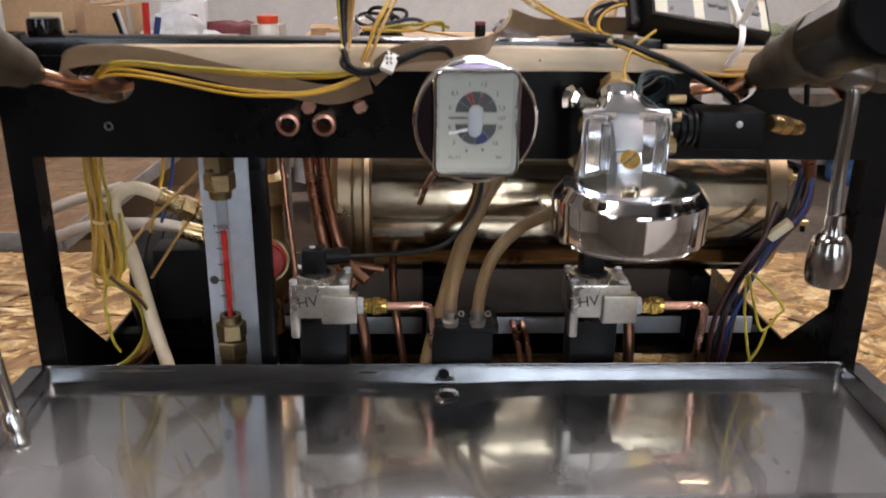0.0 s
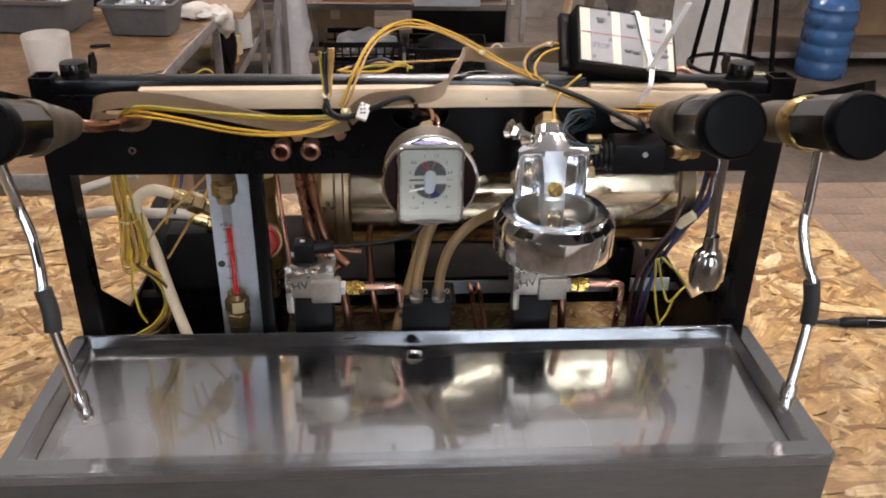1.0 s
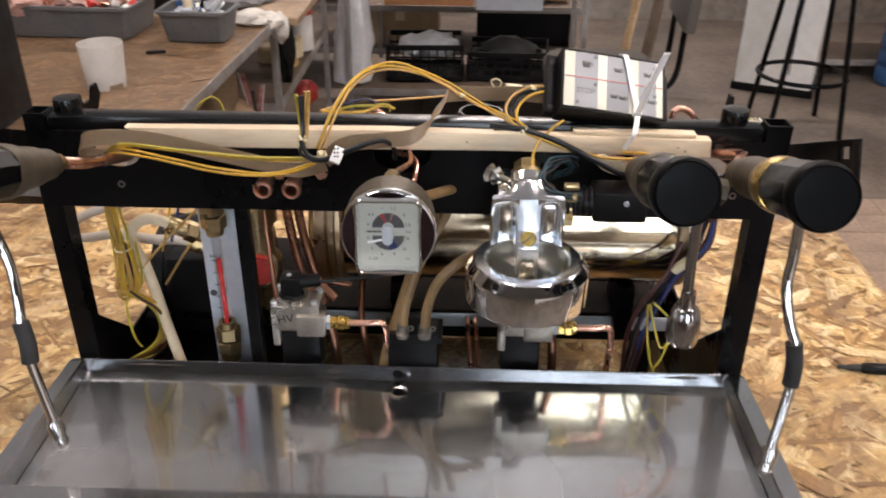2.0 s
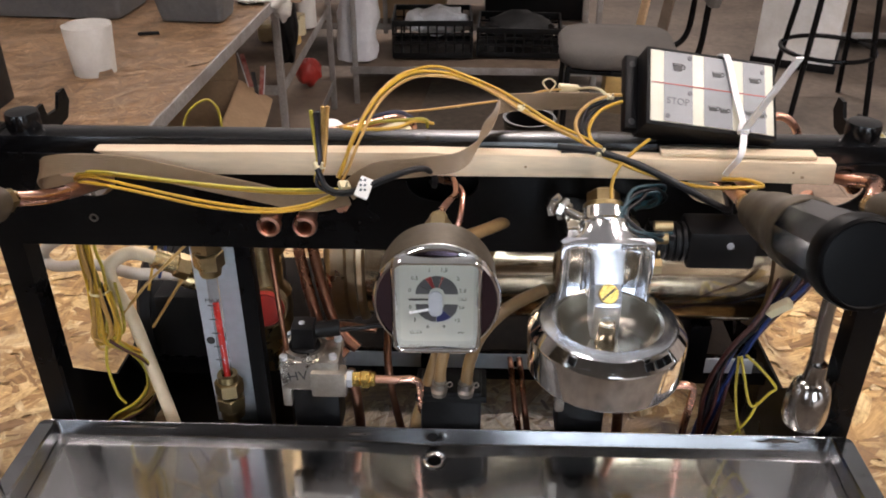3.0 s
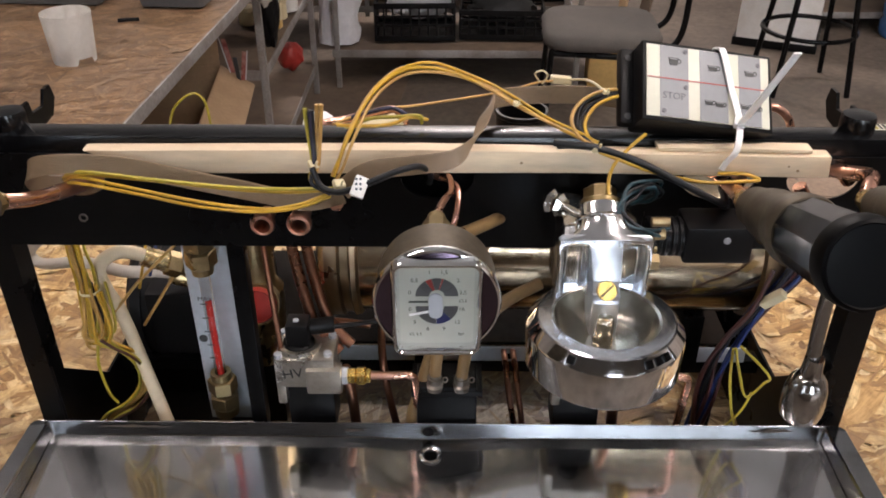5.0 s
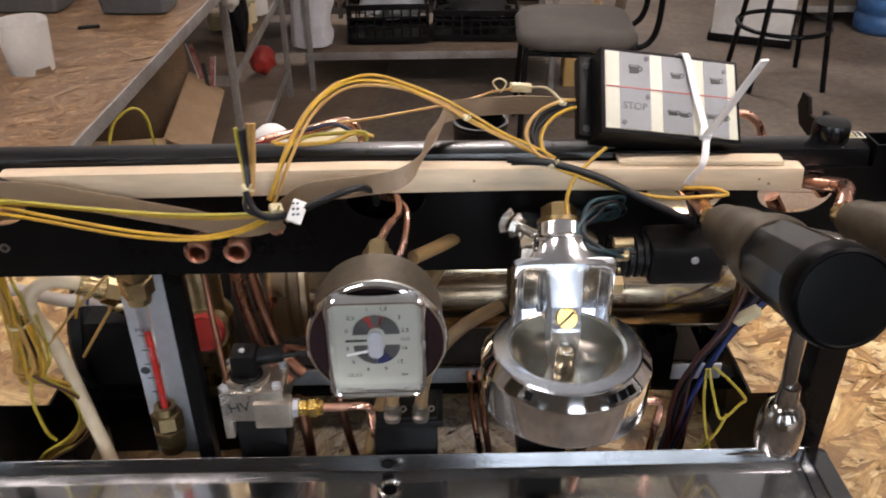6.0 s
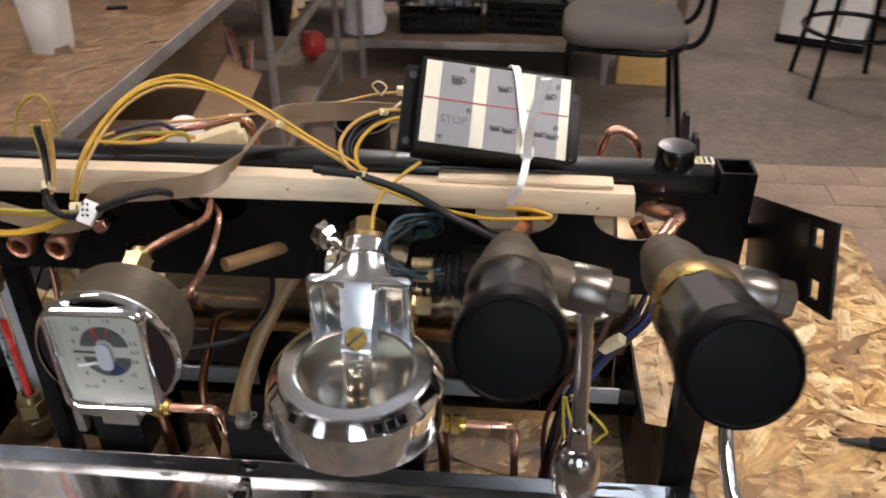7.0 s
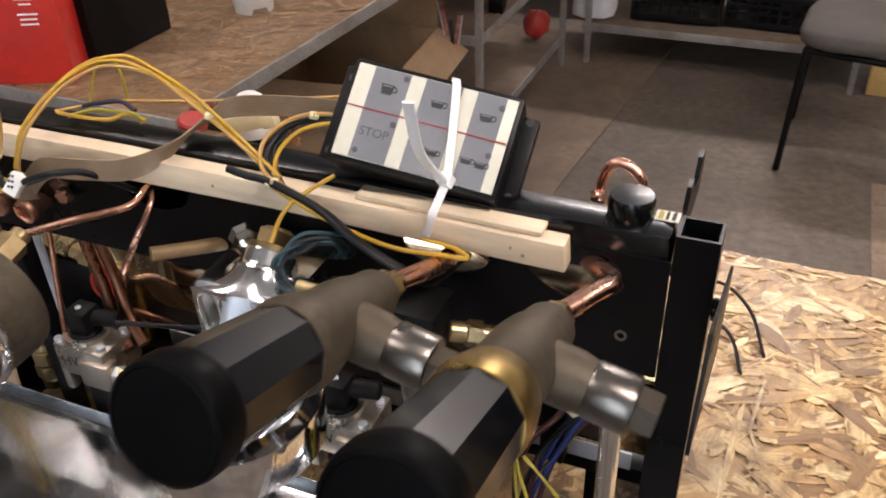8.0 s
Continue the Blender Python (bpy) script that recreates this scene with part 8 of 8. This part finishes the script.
soft("grey_bag", "crumpled grey bag on the end of the work table", "bag", GREY_CLOTH, (((0.43, 3.36, 0.041), (0.085, 0.07, 0.052), 53), ((0.50, 3.40, 0.026), (0.05, 0.06, 0.036), 54)))
packed("carton", "low brown carton with papers on the work table", (-0.385, 3.30, -0.0075), (0.17, 0.20, 0.055), 6, CARDBOARD, SACK)
packed("carton", "white paper packet lying on the work table", (-0.315, 3.45, -0.0075), (0.12, 0.14, 0.08), -10, SACK, SACK)
lidded("pot", "small dark pot on the work table", 0.275, 3.30, -0.0075, 0.024, 0.085, BLACK_PLASTIC, MAROON, "maroon lid", 0.9, "pot")
soft("rag", "small blue rag on the work table", "rag", BLUE_PLASTIC, (((0.325, 3.28, 0.004), (0.045, 0.03, 0.013), 55),))
# boards leaning on the wall beside the table
for x0, y0, x1, z1, w, mat, lab in ((0.80, 3.55, 0.99, 0.35, 0.038, WOOD_TOP, "pale batten leaning by the work table"), (0.93, 3.62, 1.10, 0.30, 0.05, BOARD_FLOOR, "dark plank leaning by the work table")):
    bm = bmesh.new()
    box(bm, (0, 0, 0.60), (w, 0.02, 1.2), bev=0.002, m=along((x0, y0, FLOOR + 0.012), (x1, y0 + 0.18, z1)))
    solo("plank", bm, mat, lab, "plank", "leaning planks")
# shelf unit with boxes to the side, olive cloth over its top
rack("shelf_unit", "wooden shelf unit with stored boxes by the wall", 1.80, 3.05, 3.95, 4.35, (-0.70, -0.31, -0.035))
packed("carton", "orange-brown box on the shelf unit", (2.20, 4.04, -0.302), (0.11, 0.18, 0.14), 3, TAN_CARD, TAN_CARD)
packed("carton", "red box on the shelf unit", (2.46, 4.04, -0.302), (0.20, 0.18, 0.09), -3, RED_PAINT, RED_PAINT)
packed("carton", "dark box on the shelf unit", (2.60, 4.24, -0.302), (0.62, 0.16, 0.215), 2, BLACK_PLASTIC, GREY_TUB)
soft("cloth", "olive and pale green cloth heaped on the white cabinet", "cloth", GREEN_CLOTH, (((1.74, 3.78, -0.030), (0.17, 0.13, 0.068), 56), ((1.88, 3.74, -0.060), (0.075, 0.09, 0.10), 57)))


def crate(name, label, c, w, d, h, turn, cols=9, rows=3):
    """A black lattice crate: each wall a grid of bars."""
    t = thing(name, label, "crate", "black crates", at=c)
    for nm, ln, m in (("long_wall", w, pose(0, -d / 2, 0)), ("long_wall", w, pose(0, d / 2, 0)), ("end_wall", d, pose(-w / 2, 0, 0, 0, 0, 90)), ("end_wall", d, pose(w / 2, 0, 0, 0, 0, 90))):
        R = pose(0, 0, 0, 0, 0, turn) @ m
        n = cols if ln == w else max(4, int(cols * d / w))
        for z, hh in ((0.012, 0.024), (h - 0.012, 0.024), (h * 0.42, 0.008), (h * 0.66, 0.008)):
            bm = bmesh.new()
            box(bm, (0, 0, z), (ln, 0.008, hh), bev=0.001, m=R)
            part("rail", bm, BLACK_PLASTIC, t)
        for k in range(n + 1):
            bm = bmesh.new()
            box(bm, (-ln / 2 + ln * k / n, 0, h / 2), (0.008, 0.0078, h - 0.002), bev=0.001, m=R)
            part("upright", bm, BLACK_PLASTIC, t)
    bm = bmesh.new()
    box(bm, (0, 0, 0.004), (w - 0.01, d - 0.01, 0.006), bev=0.001, m=pose(0, 0, 0, 0, 0, turn))
    part("bottom", bm, BLACK_PLASTIC, t)
    return t


crate("plastic_crate", "black lattice crate with crumpled pale film inside", (-0.142, 3.31, -0.611), 0.345, 0.27, 0.165, 2)
crate("plastic_crate", "black lattice crate with dark bundles inside", (0.248, 3.33, -0.611), 0.365, 0.27, 0.13, -3)
bm = bmesh.new()
crumpled(bm, (-0.10, 3.30, -0.478), 0.11, 0.09, 0.06, 3)
crumpled(bm, (-0.20, 3.33, -0.490), 0.07, 0.08, 0.05, 5)
solo("plastic_film", bm, BAG_FILM, "crumpled pale plastic film in the crate", "film", sharp=60)
bm = bmesh.new()
crumpled(bm, (0.245, 3.32, -0.505), 0.145, 0.10, 0.062, 9, 3, 0.3)
solo("black_bag", bm, RUBBER, "crumpled black bag filling the crate", "bag", sharp=60)
bm = bmesh.new()
crumpled(bm, (-0.585, 2.30, -0.23), 0.035, 0.06, 0.13, 4, 3, 0.3)
solo("black_bag", bm, BLACK_PLASTIC, "limp black plastic bag hanging on the rack", "bag", sharp=60)
bm = bmesh.new()
crumpled(bm, (-0.645, 2.93, -0.595), 0.050, 0.06, 0.055, 14, 3, 0.3)
solo("red_bag", bm, RED_CAP, "crumpled red bag on the lower rack shelf", "bag", sharp=60)
bm = bmesh.new()
crumpled(bm, (-0.66, 2.78, -0.275), 0.06, 0.10, 0.06, 24, 3, 0.35)
solo("plastic_film", bm, BAG_FILM, "crumpled clear film on the rack shelf", "film", sharp=60)
rnd = random.Random(77)
for k in range(4):
    bx = (-0.31, -0.20, 0.02, 0.13)[k]
    bt = thing("bottle", "dark green bottle standing on the far rack", "bottle", "green bottles", at=(bx, 3.90 + rnd.uniform(-0.03, 0.03), -0.391))
    bm = bmesh.new()
    lathe(bm, [(0, 0), (0.036, 0), (0.038, 0.006), (0.038, 0.105), (0.030, 0.125), (0.014, 0.140), (0.013, 0.165), (0, 0.166)], None, 24)
    part("body", bm, GREEN_GLASS, bt)
    bm = bmesh.new()
    rod(bm, 0.016, 0.160, 0.180, None, 16)
    part("lid", bm, WHITE_PLASTIC, bt)
    bm = bmesh.new()
    ring(bm, 0.0382, 0.0388, 0.03, 0.085, None, 24)
    part("paper_label", bm, BAG_FILM, bt)
for c, s, mat, lab in (((0.44, 3.95, -0.311), (0.26, 0.2, 0.16), CARDBOARD, "closed brown carton on the far rack"),
                       ((-0.62, 3.95, -0.301), (0.24, 0.24, 0.18), GREY_TUB, "dark plastic case on the far rack"), ((-0.95, 3.95, -0.291), (0.28, 0.24, 0.20), CARDBOARD, "closed brown carton on the far rack"),
                       ((-1.40, 3.95, -0.321), (0.40, 0.24, 0.14), BLACK_PLASTIC, "flat black case on the far rack"), ((2.95, 4.55, FLOOR + 0.19), (0.5, 0.4, 0.38), CARDBOARD, "brown carton on the floor by the wall"),
                       ((3.55, 4.45, FLOOR + 0.14), (0.45, 0.4, 0.28), YELLOW_BOX, "pale wooden case on the floor by the wall"), ((0.35, 3.95, -0.512), (0.5, 0.25, 0.21), BLACK_PLASTIC, "dark case on the lower far shelf"),
                       ((-0.30, 3.95, -0.527), (0.4, 0.25, 0.18), CARDBOARD, "brown carton on the lower far shelf")):
    bx = thing("carton", lab, "box", "stored boxes", at=(c[0], c[1], c[2] - s[2] / 2))
    bm = bmesh.new()
    box(bm, (0, 0, s[2] / 2), s, bev=0.004)
    part("body", bm, mat, bx)
    bm = bmesh.new()
    box(bm, (0, 0, s[2] + 0.0006), (s[0] * 0.99, 0.045, 0.001), bev=0)
    box(bm, (0, -s[1] / 2 - 0.0006, s[2] - 0.03), (s[0] * 0.12, 0.001, 0.058), bev=0)
    part("tape", bm, IVORY if mat is CARDBOARD else mat, bx)

# ---- chair ----
chair = thing("chair", "worn grey fabric chair with black tubular frame", "chair", at=(0.56, 2.57, FLOOR))
CM = pose(0, 0, 0, 0, 0, -4)
bm = bmesh.new()
tmp = bmesh.new()
loft(tmp, [rounded_loop(-0.185, 0.185, -0.185, 0.185, 0.09, 0.405), rounded_loop(-0.205, 0.205, -0.205, 0.205, 0.10, 0.415), rounded_loop(-0.210, 0.210, -0.210, 0.210, 0.10, 0.440), rounded_loop(-0.195, 0.195, -0.195, 0.195, 0.10, 0.462),
           rounded_loop(-0.120, 0.120, -0.120, 0.120, 0.08, 0.468), rounded_loop(-0.02, 0.02, -0.02, 0.02, 0.015, 0.466)])
tmp.verts.ensure_lookup_table()
tmp.faces.new([tmp.verts[k] for k in range(24)])
tmp.faces.new([tmp.verts[24 * 5 + k] for k in range(24)])
merge(bm, tmp, CM)
part("seat", bm, FABRIC, chair, "worn grey fabric seat pad", 60)
for sx, sy, fx, fy in ((-0.17, -0.16, -0.19, -0.215), (0.17, -0.16, 0.235, -0.20), (-0.17, 0.17, -0.20, 0.215), (0.17, 0.17, 0.225, 0.22)):
    bm = bmesh.new()
    sweep(bm, [CM @ Vector((sx, sy, 0.405)), CM @ Vector((sx * 1.05, sy * 1.05, 0.36)), CM @ Vector((fx, fy, 0.005))], 0.011, 10, 5)
    part("leg", bm, BLACK_PAINT, chair)
bm = bmesh.new()
sweep(bm, [CM @ Vector(p) for p in ((-0.17, -0.17, 0.395), (0.17, -0.17, 0.395), (0.18, 0.17, 0.395), (-0.17, 0.17, 0.395), (-0.17, -0.17, 0.395))], 0.011, 10, 5)
part("seat_frame", bm, BLACK_PAINT, chair)
for y in (-0.10, 0.16):
    bm = bmesh.new()
    sweep(bm, [CM @ Vector(p) for p in ((0.16, y, 0.395), (0.235, y, 0.40), (0.275, y, 0.46), (0.285, y, 0.62), (0.305, y, 0.80))], 0.011, 10)
    part("back_post", bm, BLACK_PAINT, chair)
bm = bmesh.new()
box(bm, (0.300, 0.03, 0.74), (0.045, 0.40, 0.24), (0, 5, 0), 0.02, m=CM)
part("backrest", bm, FABRIC, chair)

# ---- bar stool ----
stool = thing("bar_stool", "tall black metal bar stool with foot ring", "stool", at=(1.565, 3.16, FLOOR))
for a in (45, 135, 225, 315):
    c, s = math.cos(radians(a)), math.sin(radians(a))
    bm = bmesh.new()
    sweep(bm, [(0.225 * c, 0.225 * s, 0.004), (0.19 * c, 0.19 * s, 0.28), (0.14 * c, 0.14 * s, 0.70)], 0.012, 10, 6)
    part("leg", bm, BLACK_PAINT, stool)
bm = bmesh.new()
sweep(bm, [(0.193 * math.cos(radians(a)), 0.193 * math.sin(radians(a)), 0.255) for a in range(0, 361, 20)], 0.010, 8, 2)
part("foot_ring", bm, BLACK_PAINT, stool)
bm = bmesh.new()
lathe(bm, [(0, 0.69), (0.165, 0.69), (0.175, 0.70), (0.175, 0.735), (0.16, 0.75), (0, 0.755)], None, 36)
part("seat", bm, FABRIC, stool)
# ---- white cabinet, water bottle, yellow box ----
cab = thing("cabinet", "white enamelled cabinet on a dark plinth", "cabinet", at=(1.68, 3.80, FLOOR))
CA = pose(0, 0, 0, 0, 0, -24)
for nm, c, s, mat in (("body", (0, 0, 0.37), (0.37, 0.34, 0.66), WHITE_PLASTIC), ("plinth", (0, 0, 0.021), (0.40, 0.34, 0.042), BLACK_PLASTIC), ("door_gap", (0.07, -0.1705, 0.26), (0.006, 0.002, 0.30), INK)):
    bm = bmesh.new()
    box(bm, c, s, bev=0.006 if s[1] > 0.01 else 0, m=CA)
    part(nm, bm, mat, cab)
wb = thing("water_bottle", "large blue plastic water cooler bottle on the floor", "bottle", at=(2.36, 3.86, FLOOR))
bm = bmesh.new()
prof = [(0, 0.0), (0.120, 0.0), (0.132, 0.012)]
for k in range(4):
    z = 0.03 + 0.085 * k
    prof += [(0.136, z), (0.136, z + 0.05), (0.129, z + 0.06), (0.129, z + 0.075)]
prof += [(0.136, 0.375), (0.120, 0.41), (0.060, 0.445), (0.030, 0.455), (0.028, 0.48), (0, 0.481)]
lathe(bm, prof, None, 40)
part("body", bm, BLUE_PLASTIC, wb)
bm = bmesh.new()
rod(bm, 0.034, 0.465, 0.500, None, 24, 0.004)
part("lid", bm, BLUE_WIRE, wb)
ybox = thing("yellow_box", "tan yellow carton on the floor behind the chair", "box", at=(0.735, 3.195, FLOOR))
bm = bmesh.new()
box(bm, (0, 0, 0.150), (0.215, 0.18, 0.30), (0, 0, -4), 0.006)
part("body", bm, YELLOW_BOX, ybox)
bm = bmesh.new()
box(bm, (0, 0, 0.301), (0.217, 0.05, 0.002), (0, 0, -4), 0)
part("tape", bm, IVORY, ybox)

# ---- floor coverings ----
bm = bmesh.new()
prism(bm, [(-2.4, 1.2), (-0.33, 1.2), (-0.27, 2.14), (-0.18, 3.10), (-0.15, 3.45), (-2.4, 3.45)], FLOOR + 0.0005, FLOOR + 0.006)
structure("floor_board", bm, BOARD_FLOOR, "grimy brown board sheet covering the floor", "floor")
pav = thing("paving", "reddish clay pavers with open joints in the floor", "paving", "", "structure", (0, 0, FLOOR))
bm = bmesh.new()
box(bm, (0, 0, -0.001), (0.2395, 0.1395, 0.006), bev=0.0012)
first = part("paver", bm, PAVER, pav)
first.location = (0.765, 0.89, 0)
rnd = random.Random(5)
for j in range(11):
    for i in range(14):
        if i == 0 and j == 0:
            continue
        ob = first.copy()
        scene.collection.objects.link(ob)
        ob.location = (0.765 + 0.242 * i + (0.121 if j % 2 else 0.0), 0.89 + 0.142 * j, rnd.uniform(-0.0012, 0.0012))
        ob.rotation_euler = (rnd.uniform(-0.006, 0.006), rnd.uniform(-0.006, 0.006), rnd.uniform(-0.008, 0.008))
# half pavers close the staggered rows
bm = bmesh.new()
box(bm, (0, 0, -0.001), (0.1185, 0.1395, 0.006), bev=0.0012)
half = part("paver", bm, PAVER, pav)
half.location = (0.765 - 0.0605 + 0.0, 0.89 + 0.142, 0)
for j in range(3, 11, 2):
    ob = half.copy()
    scene.collection.objects.link(ob)
    ob.location = (0.765 - 0.0605, 0.89 + 0.142 * j, rnd.uniform(-0.0012, 0.0012))
